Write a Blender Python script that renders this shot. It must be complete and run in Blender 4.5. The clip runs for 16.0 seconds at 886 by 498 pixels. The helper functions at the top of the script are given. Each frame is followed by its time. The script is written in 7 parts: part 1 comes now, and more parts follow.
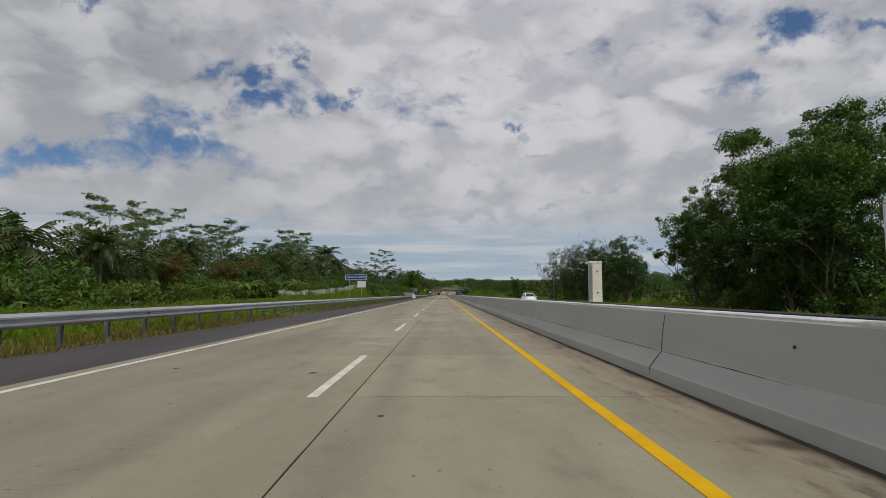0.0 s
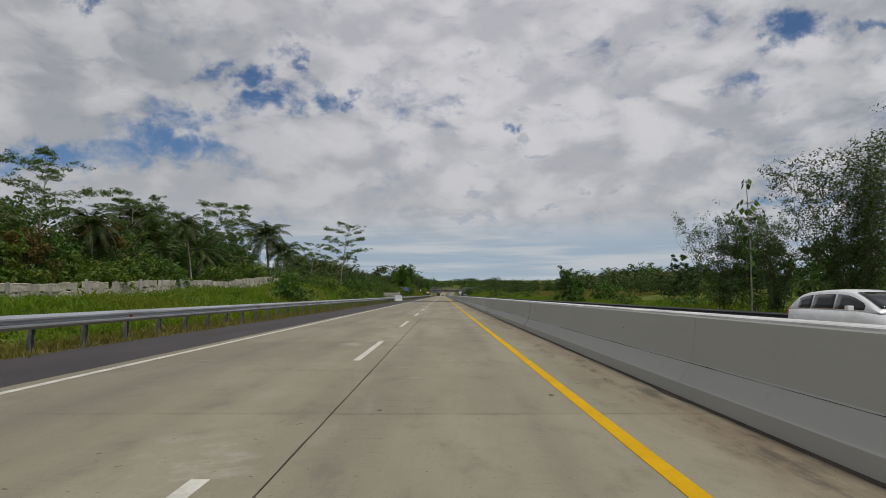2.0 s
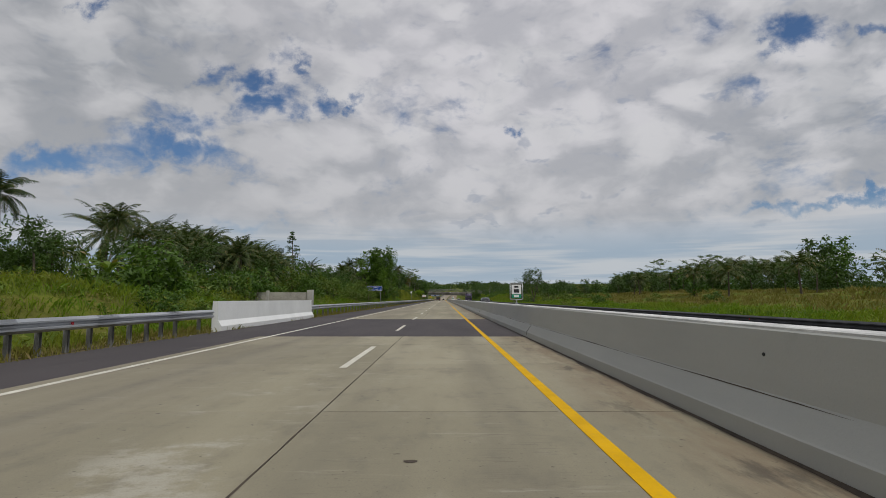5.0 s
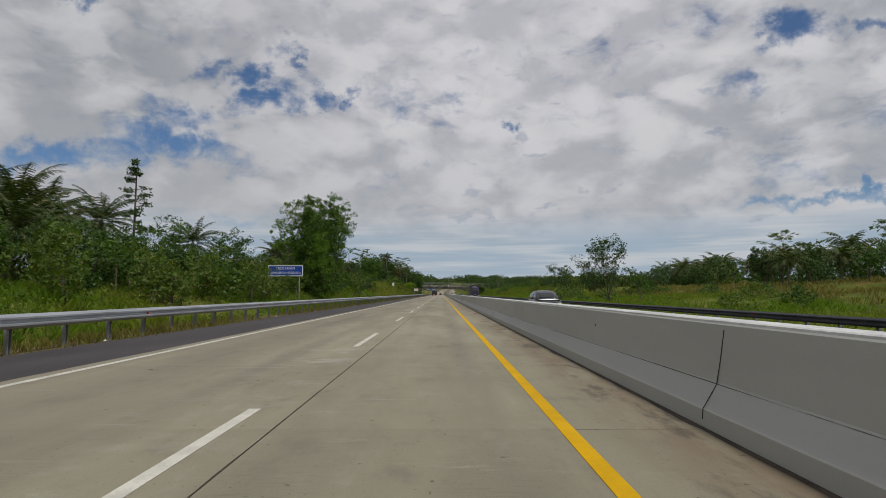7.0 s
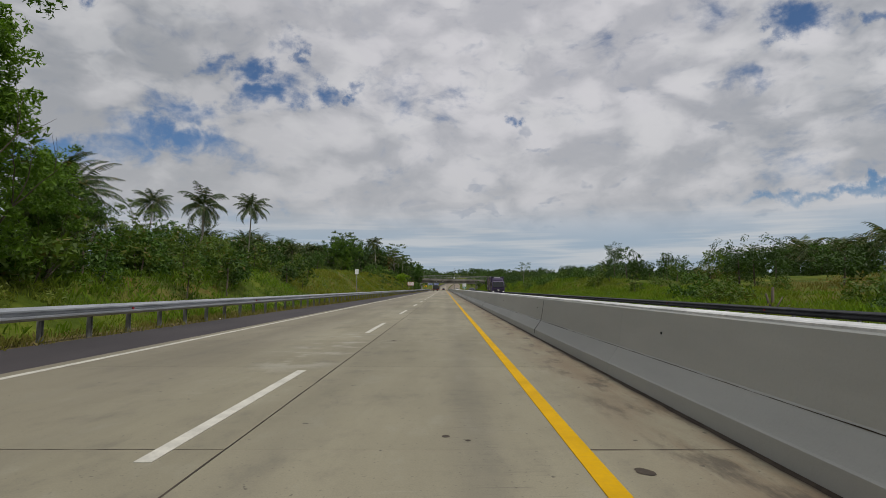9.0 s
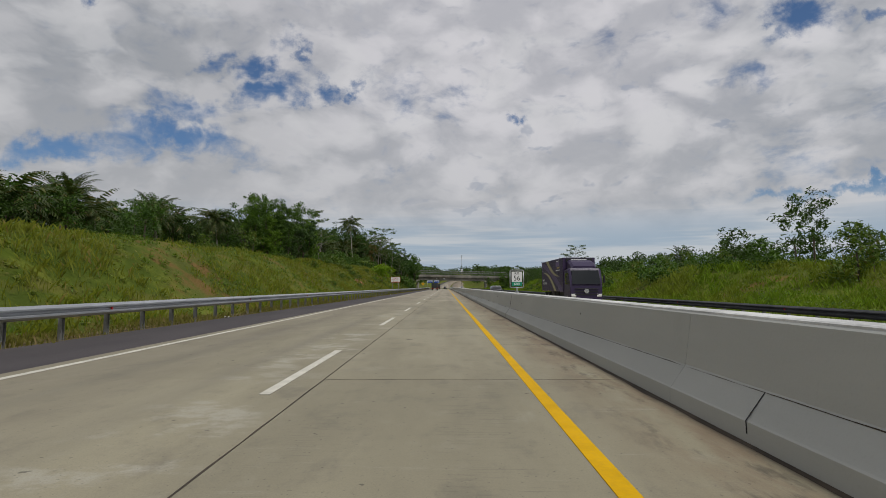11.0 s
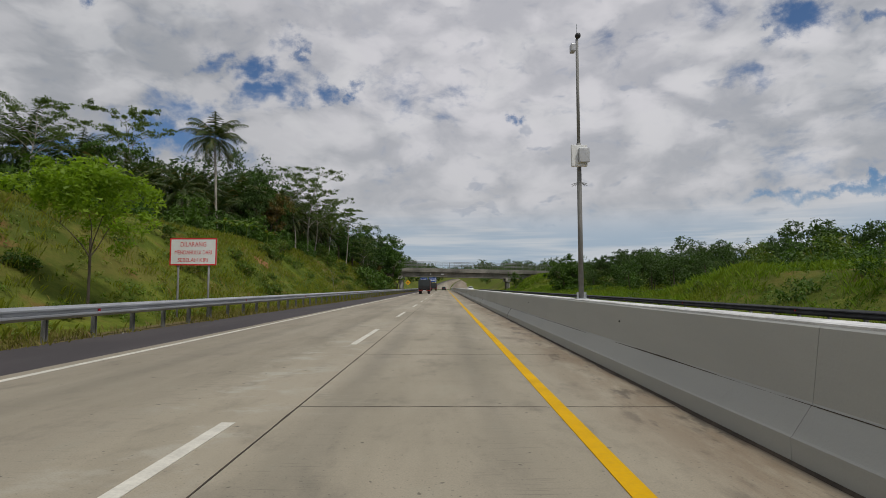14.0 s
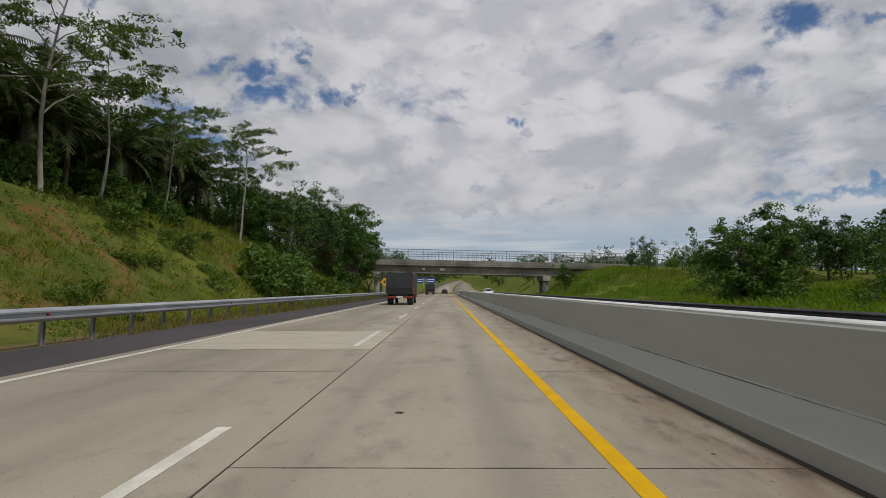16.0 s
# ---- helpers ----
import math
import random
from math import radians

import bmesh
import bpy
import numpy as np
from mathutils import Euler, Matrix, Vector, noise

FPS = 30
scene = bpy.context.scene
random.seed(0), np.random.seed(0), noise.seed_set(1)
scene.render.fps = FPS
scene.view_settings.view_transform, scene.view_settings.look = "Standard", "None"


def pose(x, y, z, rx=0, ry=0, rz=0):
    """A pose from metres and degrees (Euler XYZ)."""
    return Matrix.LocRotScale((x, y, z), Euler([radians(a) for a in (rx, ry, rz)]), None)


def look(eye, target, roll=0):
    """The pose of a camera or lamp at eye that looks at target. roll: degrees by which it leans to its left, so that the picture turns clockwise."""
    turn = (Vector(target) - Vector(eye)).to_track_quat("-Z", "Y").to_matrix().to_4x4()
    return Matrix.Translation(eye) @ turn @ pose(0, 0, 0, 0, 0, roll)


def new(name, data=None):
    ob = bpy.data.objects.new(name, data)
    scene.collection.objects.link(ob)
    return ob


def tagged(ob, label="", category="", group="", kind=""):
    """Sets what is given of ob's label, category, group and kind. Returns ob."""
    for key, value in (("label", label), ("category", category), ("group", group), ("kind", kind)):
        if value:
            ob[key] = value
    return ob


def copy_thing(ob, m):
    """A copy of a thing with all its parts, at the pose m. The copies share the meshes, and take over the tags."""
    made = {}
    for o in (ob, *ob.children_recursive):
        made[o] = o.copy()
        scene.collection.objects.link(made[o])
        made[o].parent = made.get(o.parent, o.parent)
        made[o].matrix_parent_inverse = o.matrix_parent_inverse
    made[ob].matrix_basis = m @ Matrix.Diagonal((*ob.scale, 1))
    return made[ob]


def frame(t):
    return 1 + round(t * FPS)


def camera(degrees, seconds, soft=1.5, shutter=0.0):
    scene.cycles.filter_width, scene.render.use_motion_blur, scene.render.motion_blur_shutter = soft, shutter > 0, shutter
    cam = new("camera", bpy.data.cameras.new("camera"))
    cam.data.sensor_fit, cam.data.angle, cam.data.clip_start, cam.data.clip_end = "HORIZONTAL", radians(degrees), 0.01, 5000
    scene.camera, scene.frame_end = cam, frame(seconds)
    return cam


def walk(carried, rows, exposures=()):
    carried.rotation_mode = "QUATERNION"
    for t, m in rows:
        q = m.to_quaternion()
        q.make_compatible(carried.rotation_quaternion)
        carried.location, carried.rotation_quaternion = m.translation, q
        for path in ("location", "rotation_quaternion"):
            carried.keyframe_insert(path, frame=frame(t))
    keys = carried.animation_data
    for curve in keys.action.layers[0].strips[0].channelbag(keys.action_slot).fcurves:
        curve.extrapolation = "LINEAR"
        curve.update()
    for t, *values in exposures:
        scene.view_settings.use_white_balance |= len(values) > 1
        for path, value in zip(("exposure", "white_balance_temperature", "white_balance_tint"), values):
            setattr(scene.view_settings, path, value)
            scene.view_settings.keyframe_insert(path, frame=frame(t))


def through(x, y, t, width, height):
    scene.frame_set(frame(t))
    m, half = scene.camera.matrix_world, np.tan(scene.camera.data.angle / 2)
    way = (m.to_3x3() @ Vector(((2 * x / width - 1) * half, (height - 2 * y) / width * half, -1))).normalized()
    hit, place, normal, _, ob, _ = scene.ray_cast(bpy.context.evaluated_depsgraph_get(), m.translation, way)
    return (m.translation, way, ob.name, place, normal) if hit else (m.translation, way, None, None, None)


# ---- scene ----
cam = camera(78.3, 16.0, soft=0.65)
PATH = [
    (0.0, pose(-0.06, -0.51, 1.393, 94.74, 0, -0.03)),
    (0.5, pose(0.06, 14.85, 1.421, 94.98, 0, -0.13)),
    (1.0, pose(0.17, 30.45, 1.418, 94.77, 0, -0.18)),
    (1.5, pose(0.09, 45.57, 1.399, 94.40, 0, -0.05)),
    (2.0, pose(0.03, 61.28, 1.419, 94.81, 0, -0.05)),
    (2.5, pose(0.06, 76.02, 1.420, 94.75, 0, 0.09)),
    (3.0, pose(0.16, 90.92, 1.414, 94.65, 0, 0.03)),
    (3.5, pose(0.21, 105.82, 1.396, 94.87, 0, 0.12)),
    (6.0, pose(0.32, 183.30, 1.440, 95.25, 0, -0.13)),
    (6.5, pose(0.40, 198.67, 1.421, 94.64, 0, -0.27)),
    (7.0, pose(0.50, 214.07, 1.448, 94.66, 0, -0.21)),
    (7.5, pose(0.48, 229.40, 1.436, 94.46, 0, -0.13)),
    (8.0, pose(0.46, 245.26, 1.417, 94.01, 0, 0.11)),
    (8.5, pose(0.57, 260.50, 1.420, 94.27, 0, 0.22)),
    (9.0, pose(0.64, 275.94, 1.421, 94.14, 0, 0.14)),
    (11.5, pose(0.55, 354.06, 1.431, 93.93, 0, 0.33)),
    (12.0, pose(0.51, 370.12, 1.421, 93.89, 0, 0.19)),
    (12.5, pose(0.49, 386.63, 1.439, 94.09, 0, 0.10)),
    (13.0, pose(0.56, 403.25, 1.423, 93.86, 0, 0.00)),
    (13.5, pose(0.54, 419.72, 1.426, 94.01, 0, 0.05)),
    (14.0, pose(0.47, 436.41, 1.442, 93.99, 0, 0.19)),
    (14.5, pose(0.47, 452.91, 1.430, 93.96, 0, 0.09)),
    (15.0, pose(0.30, 468.37, 1.423, 94.02, 0, 0.13)),
    (15.5, pose(0.27, 483.98, 1.425, 93.95, 0, 0.28)),
    (16.0, pose(0.43, 499.53, 1.407, 94.25, 0, 0.30)),
]
walk(cam, PATH, exposures=((0.0, -0.17, 6250, 10), (9.0, -0.17, 6260, 10), (11.5, -0.16, 6260, 10), (16.0, -0.13, 6250, 10.5)))

# ---- light ----
SUN_DIR = Vector((0.30, -0.40, 0.86)).normalized()
sun_data = bpy.data.lights.new("sun", "SUN")
sun_data.energy, sun_data.angle, sun_data.color = 2.3, radians(7.0), (1.0, 0.95, 0.87)
sun = new("sun", sun_data)
sun.matrix_world = look((0, 0, 300), Vector((0, 0, 300)) - SUN_DIR)


class Tree:
    """A short way to write shader nodes."""

    def __init__(self, tree):
        self.t = tree

    def n(self, kind, **values):
        node = self.t.nodes.new(kind)
        for key, value in values.items():
            if key == "op":
                node.operation = value
            elif key == "blend":
                node.blend_type = value
            elif key == "dtype":
                node.data_type = value
        return node

    def put(self, socket, value):
        if isinstance(value, bpy.types.NodeSocket):
            self.t.links.new(value, socket)
        else:
            socket.default_value = value

    def math(self, op, a, b=0.0, c=0.0, clamp=False):
        node = self.n("ShaderNodeMath", op=op)
        node.use_clamp = clamp
        for i, v in enumerate((a, b, c)):
            self.put(node.inputs[i], v)
        return node.outputs[0]

    def noise(self, vec, scale, detail=4.0, rough=0.55, distort=0.0):
        node = self.n("ShaderNodeTexNoise")
        if vec is not None:
            self.put(node.inputs["Vector"], vec)
        self.put(node.inputs["Scale"], scale)
        self.put(node.inputs["Detail"], detail)
        self.put(node.inputs["Roughness"], rough)
        self.put(node.inputs["Distortion"], distort)
        return node.outputs["Fac"]

    def step(self, value, low, high, a=0.0, b=1.0):
        node = self.n("ShaderNodeMapRange")
        node.interpolation_type = "SMOOTHSTEP"
        for i, v in enumerate((value, low, high, a, b)):
            self.put(node.inputs[i], v)
        return node.outputs[0]

    def mix(self, fac, a, b, blend="MIX"):
        node = self.n("ShaderNodeMix", dtype="RGBA", blend=blend)
        self.put(node.inputs[0], fac)
        self.put(node.inputs[6], (*a, 1) if isinstance(a, tuple) else a)
        self.put(node.inputs[7], (*b, 1) if isinstance(b, tuple) else b)
        return node.outputs[2]

    def vec(self, op, a, b=(0, 0, 0)):
        node = self.n("ShaderNodeVectorMath", op=op)
        self.put(node.inputs[0], a)
        self.put(node.inputs[1], b)
        if op == "SCALE":
            node.inputs["Scale"].default_value = 0.10
        return node.outputs["Value"] if op in ("DOT_PRODUCT", "LENGTH") else node.outputs[0]


def make_world():
    """Broken layer of altocumulus over a blue sky, with a few gaps."""
    world = bpy.data.worlds.new("sky")
    world.use_nodes = True
    world.node_tree.nodes.clear()
    k = Tree(world.node_tree)
    way = k.vec("NORMALIZE", k.n("ShaderNodeTexCoord").outputs["Generated"])
    part_xyz = k.n("ShaderNodeSeparateXYZ")
    k.put(part_xyz.inputs[0], way)
    x, y, z = part_xyz.outputs
    up = k.math("MAXIMUM", z, 0.0)
    squat = k.vec("MULTIPLY", way, (1.0, 1.0, 1.75))
    bend_a = k.n("ShaderNodeTexNoise")
    k.put(bend_a.inputs["Vector"], squat)
    bend_a.inputs["Scale"].default_value, bend_a.inputs["Detail"].default_value = 7.0, 4.0
    plane = k.vec("ADD", squat, k.vec("SCALE", bend_a.outputs["Color"]))
    big = k.noise(plane, 4.0, 2.0, 0.5)
    mid = k.noise(plane, 11.0, 3.0, 0.5)
    fine = k.noise(plane, 34.0, 4.0, 0.55)
    # gaps in the layer, on the plane that faces down the road: place, half sizes, turn, depth
    ahead = k.math("MAXIMUM", y, 0.05)
    wall = k.n("ShaderNodeCombineXYZ")
    k.put(wall.inputs[0], k.math("DIVIDE", x, ahead))
    k.put(wall.inputs[1], k.math("DIVIDE", z, ahead))
    bend_b = k.n("ShaderNodeTexNoise")
    k.put(bend_b.inputs["Vector"], wall.outputs[0])
    bend_b.inputs["Scale"].default_value, bend_b.inputs["Detail"].default_value = 9.0, 6.0
    bend_b.inputs["Roughness"].default_value = 0.62
    spread = k.vec("MULTIPLY", k.vec("SUBTRACT", bend_b.outputs["Color"], (0.5, 0.5, 0.5)), (0.26, 0.16, 0.0))
    facing = k.vec("ADD", wall.outputs[0], spread)
    gaps_west = (
        (-0.365, 0.414, 0.031, 0.023, 0, 1), (-0.333, 0.362, 0.050, 0.023, 20, 1), (-0.492, 0.35, 0.064, 0.021, -18, 0.7),
        (-0.497, 0.292, 0.096, 0.023, -17, 1), (-0.602, 0.285, 0.057, 0.029, 30, 0.7), (-0.736, 0.253, 0.099, 0.021, 4, 1),
        (-0.27, 0.442, 0.015, 0.019, 0, 0.8), (-0.43, 0.437, 0.017, 0.012, 0, 0.6), (-0.312, 0.481, 0.017, 0.026, 0, 0.5),
        (-0.211, 0.382, 0.027, 0.012, -10, 0.7), (-0.153, 0.378, 0.015, 0.010, 0, 0.7), (-0.095, 0.378, 0.057, 0.021, 0, 0.4),
        (-0.674, 0.552, 0.023, 0.015, 0, 0.8), (-0.38, 0.141, 0.062, 0.010, 0, 0.5),)
    gaps_east = (
        (0.683, 0.514, 0.050, 0.027, 0, 1), (0.643, 0.486, 0.036, 0.015, 30, 0.8), (0.824, 0.534, 0.021, 0.012, 0, 0.8),
        (0.557, 0.385, 0.029, 0.015, 0, 0.5), (0.663, 0.233, 0.062, 0.033, -20, 0.45), (0.762, 0.188, 0.156, 0.009, 7, 0.9),
        (0.826, 0.353, 0.047, 0.026, 0, 0.4), (0.502, 0.519, 0.031, 0.021, 0, 0.4), (0.133, 0.331, 0.015, 0.009, 0, 0.8),
        (0.009, 0.344, 0.036, 0.023, 0, 0.4), (0.31, 0.461, 0.042, 0.026, 0, 0.3),)
    holes = 0.0
    for u, v, ru, rv, turn, w in gaps_west + gaps_east:
        move = k.n("ShaderNodeMapping")
        move.vector_type = "TEXTURE"
        k.put(move.inputs["Vector"], facing)
        move.inputs["Location"].default_value, move.inputs["Rotation"].default_value = (u, v, 0), (0, 0, radians(turn))
        move.inputs["Scale"].default_value = (ru, rv, 1)
        flat_way = k.vec("MULTIPLY", move.outputs[0], (1, 1, 0))
        holes = k.math("MAXIMUM", holes, k.step(k.vec("LENGTH", flat_way), 2.3, 0.1, 0.0, w))
    ragged = k.math("ADD", k.math("MULTIPLY", k.math("SUBTRACT", fine, 0.5), 1.1), k.math("MULTIPLY", k.math("SUBTRACT", mid, 0.5), 0.7))
    thick = k.step(k.math("ADD", k.math("SUBTRACT", 1.0, holes), ragged), -0.05, 0.95)
    # light and dark of the cloud
    cells = k.n("ShaderNodeTexVoronoi")
    cells.feature, cells.inputs["Smoothness"].default_value, cells.inputs["Scale"].default_value = "SMOOTH_F1", 0.6, 12.0
    k.put(cells.inputs["Vector"], plane)
    puffs = k.step(cells.outputs["Distance"], 0.80, 0.10)
    tone = k.math("ADD", k.math("MULTIPLY", big, 0.34), k.math("ADD", k.math("MULTIPLY", mid, 0.32), k.math("ADD", k.math("MULTIPLY", fine, 0.16), k.math("MULTIPLY", puffs, 0.18))))
    shade = k.mix(k.step(tone, 0.37, 0.60), (0.352, 0.366, 0.390), (0.685, 0.668, 0.670))
    # small bluish dabs where the layer wears thin
    dabs = k.math("MULTIPLY", k.step(k.noise(plane, 18.0, 3.0, 0.55), 0.39, 0.28), k.step(x, -0.25, 0.15, 0.35, 1.0))
    shade = k.mix(k.math("MULTIPLY", dabs, 0.75), shade, (0.225, 0.275, 0.36))
    heavy = k.math("MULTIPLY", k.step(x, 0.02, -0.42), 0.50)
    shade = k.mix(heavy, shade, (0.37, 0.372, 0.38))
    glow = k.step(k.vec("DOT_PRODUCT", way, tuple(Vector((0.10, 0.78, 0.62)).normalized())), 0.80, 1.0)
    shade = k.mix(k.math("MULTIPLY", glow, 0.45), shade, (0.70, 0.665, 0.68))
    # bright rolled edge low over the left-hand trees
    rolls = k.math("MULTIPLY", k.step(k.noise(plane, 8.0, 4.0, 0.55), 0.47, 0.64), k.step(up, 0.08, 0.2))
    shade = k.mix(k.math("MULTIPLY", rolls, 0.45), shade, (0.70, 0.685, 0.675))
    shade = k.mix(k.math("MULTIPLY", k.step(up, 0.34, 0.14), 0.42), shade, (0.535, 0.530, 0.530))
    sky = k.n("ShaderNodeTexSky")
    sky.sky_type, sky.sun_disc = "NISHITA", False
    sky.sun_elevation, sky.sun_rotation = math.asin(SUN_DIR.z), math.atan2(SUN_DIR.x, SUN_DIR.y)
    sky.air_density, sky.dust_density = 1.0, 0.6
    blue = k.mix(1.0, sky.outputs[0], (0.052, 0.063, 0.076), "MULTIPLY")
    # low bands of grey-blue with thin white streaks
    low = k.n("ShaderNodeCombineXYZ")
    k.put(low.inputs[0], k.math("MULTIPLY", k.math("DIVIDE", x, k.math("ADD", y, 1.2)), 5.0))
    k.put(low.inputs[2], k.math("MULTIPLY", z, 42.0))
    streak = k.noise(low.outputs[0], 1.0, 4.0, 0.55, 0.2)
    band = k.mix(k.step(streak, 0.45, 0.62), (0.375, 0.455, 0.53), (0.56, 0.585, 0.60))
    band = k.mix(k.step(up, 0.0, 0.05), (0.50, 0.56, 0.61), band)
    layer = k.mix(thick, blue, shade)
    layer = k.mix(k.step(up, 0.075, 0.16), band, layer)
    below = k.mix(k.step(z, -0.05, 0.0), (0.08, 0.09, 0.07), layer)
    back = k.n("ShaderNodeBackground")
    k.put(back.inputs[0], below)
    back.inputs[1].default_value = 1.0
    out = k.n("ShaderNodeOutputWorld")
    k.put(out.inputs[0], back.outputs[0])
    scene.world = world


make_world()


# ---- materials ----
def material(name):
    m = bpy.data.materials.new(name)
    m.use_nodes = True
    k = Tree(m.node_tree)
    bsdf = m.node_tree.nodes["Principled BSDF"]
    return m, k, bsdf


def place_of(k):
    return k.n("ShaderNodeNewGeometry").outputs["Position"]


def stretch(k, vec, sx, sy, sz):
    return k.vec("MULTIPLY", vec, (sx, sy, sz))


def bump(k, bsdf, height, strength=0.3, distance=0.02):
    node = k.n("ShaderNodeBump")
    k.put(node.inputs["Height"], height)
    node.inputs["Strength"].default_value, node.inputs["Distance"].default_value = strength, distance
    k.put(bsdf.inputs["Normal"], node.outputs[0])


def plain(name, colour, rough=0.5, metal=0.0, vary=0.12, scale=6.0, relief=0.0, spread=None):
    """A worn, slightly uneven surface of one material."""
    m, k, b = material(name)
    p = place_of(k)
    coarse, small = k.noise(p, scale * 0.25, 4.0), k.noise(p, scale * 3.0, 5.0, 0.65)
    amount = k.math("ADD", k.math("MULTIPLY", coarse, 0.6), k.math("MULTIPLY", small, 0.4))
    low = tuple(v * (1 - 2 * vary) for v in colour)
    high = spread or tuple(min(v * (1 + 2 * vary), 0.95) for v in colour)
    k.put(b.inputs["Base Color"], k.mix(k.step(amount, 0.3, 0.7), low, high))
    k.put(b.inputs["Roughness"], k.step(small, 0.2, 0.8, max(rough - 0.1, 0.02), min(rough + 0.1, 1.0)))
    b.inputs["Metallic"].default_value = metal
    if relief:
        bump(k, b, small, 0.4, relief)
    return m


def make_concrete_road():
    m, k, b = material("road_concrete")
    p = place_of(k)
    split = k.n("ShaderNodeSeparateXYZ")
    k.put(split.inputs[0], p)
    x = split.outputs[0]
    rand = k.n("ShaderNodeObjectInfo").outputs["Random"]
    base = k.mix(rand, (0.258, 0.233, 0.158), (0.321, 0.290, 0.200))
    # newer, paler slabs towards the overpass
    base = k.mix(k.step(split.outputs[1], 350.0, 470.0, 0.0, 0.85), base, (0.370, 0.324, 0.248))
    wide = k.noise(stretch(k, p, 0.5, 0.10, 1.0), 1.0, 5.0, 0.6)
    base = k.mix(k.step(wide, 0.35, 0.7, 0.0, 0.46), base, (0.165, 0.150, 0.110))
    blotch = k.noise(stretch(k, p, 1.5, 0.8, 1.0), 1.0, 6.0, 0.68)
    base = k.mix(k.step(blotch, 0.50, 0.72, 0.0, 0.5), base, (0.135, 0.122, 0.096))
    base = k.mix(k.step(blotch, 0.46, 0.28, 0.0, 0.45), base, (0.328, 0.310, 0.238))
    # wheel tracks polished dark, and pale scuffs beside them
    lane = k.math("ABSOLUTE", k.math("SUBTRACT", k.math("ABSOLUTE", k.math("SUBTRACT", k.math("ABSOLUTE", k.math("ADD", x, 1.9)), 2.0)), 0.9))
    track = k.math("MULTIPLY", k.step(lane, 0.5, 0.0), k.step(k.noise(stretch(k, p, 0.9, 0.05, 1.0), 1.0, 3.0), 0.3, 0.7))
    base = k.mix(k.math("MULTIPLY", track, 0.45), base, (0.140, 0.128, 0.102))
    scuff = k.step(k.noise(stretch(k, p, 0.5, 3.2, 1.0), 1.0, 6.0, 0.72), 0.57, 0.75)
    scuff = k.math("MULTIPLY", scuff, k.step(k.noise(p, 0.13, 2.0), 0.46, 0.60))
    base = k.mix(k.math("MULTIPLY", scuff, 0.7), base, (0.40, 0.385, 0.315))
    # rubbed pale patches along the lane marks
    rub = k.math("MULTIPLY", k.step(k.math("ABSOLUTE", k.math("ADD", x, 2.15)), 1.1, 0.3), k.step(k.noise(stretch(k, p, 0.7, 0.9, 1.0), 1.0, 6.0, 0.7), 0.50, 0.62))
    rub = k.math("MULTIPLY", rub, k.step(k.noise(stretch(k, p, 0.05, 0.06, 1.0), 1.0, 2.0), 0.42, 0.60))
    base = k.mix(k.math("MULTIPLY", rub, 0.75), base, (0.40, 0.38, 0.315))
    # browner inner lane, with lens vignetting on the left painted in as darkening
    inner = k.math("MULTIPLY", k.step(x, -2.4, -4.2), k.step(k.noise(stretch(k, p, 0.5, 0.03, 1.0), 1.0, 3.0), 0.25, 0.6))
    base = k.mix(k.math("MULTIPLY", inner, 0.40), base, (0.175, 0.152, 0.118))
    # washed-in soil along the median barrier
    verge = k.step(x, 1.9, 3.2)
    soil = k.math("MULTIPLY", verge, k.step(k.noise(stretch(k, p, 1.6, 0.35, 1.0), 1.0, 6.0, 0.7), 0.32, 0.60))
    base = k.mix(k.math("MULTIPLY", soil, 0.85), base, (0.190, 0.138, 0.088))
    wet = k.math("MULTIPLY", k.step(x, 2.1, 2.9), k.step(k.noise(stretch(k, p, 2.2, 0.7, 1.0), 1.0, 5.0, 0.7), 0.50, 0.66))
    base = k.mix(k.math("MULTIPLY", wet, 0.75), base, (0.062, 0.050, 0.038))
    grain = k.noise(p, 60.0, 3.0, 0.7)
    base = k.mix(k.step(grain, 0.35, 0.75, 0.0, 0.3), base, (0.14, 0.13, 0.105))
    specks = k.step(k.noise(p, 24.0, 2.0, 0.6), 0.64, 0.72)
    base = k.mix(k.math("MULTIPLY", specks, 0.5), base, (0.10, 0.09, 0.07))
    # short dark scratches across the wheel tracks
    comb = k.step(k.noise(stretch(k, p, 2.2, 26.0, 1.0), 1.0, 3.0, 0.6), 0.56, 0.68)
    comb = k.math("MULTIPLY", comb, k.math("MULTIPLY", k.step(lane, 0.75, 0.1), k.step(k.noise(stretch(k, p, 0.3, 0.05, 1.0), 1.0, 3.0), 0.42, 0.62)))
    base = k.mix(k.math("MULTIPLY", comb, 0.55), base, (0.135, 0.120, 0.092))
    chips = k.step(k.noise(p, 5.2, 3.0, 0.6), 0.745, 0.765)
    base = k.mix(k.math("MULTIPLY", chips, 0.8), base, (0.075, 0.066, 0.052))
    pits = k.step(k.noise(p, 8.0, 2.0, 0.5), 0.71, 0.75)
    base = k.mix(k.math("MULTIPLY", pits, 0.75), base, (0.07, 0.062, 0.05))
    k.put(b.inputs["Base Color"], base)
    k.put(b.inputs["Roughness"], k.step(wide, 0.3, 0.7, 0.68, 0.88))
    b.inputs["Specular IOR Level"].default_value = 0.35
    tined = k.noise(stretch(k, p, 3.0, 70.0, 1.0), 1.0, 2.0)
    bump(k, b, k.math("ADD", k.math("MULTIPLY", grain, 0.6), k.math("MULTIPLY", tined, 0.4)), 0.35, 0.006)
    return m


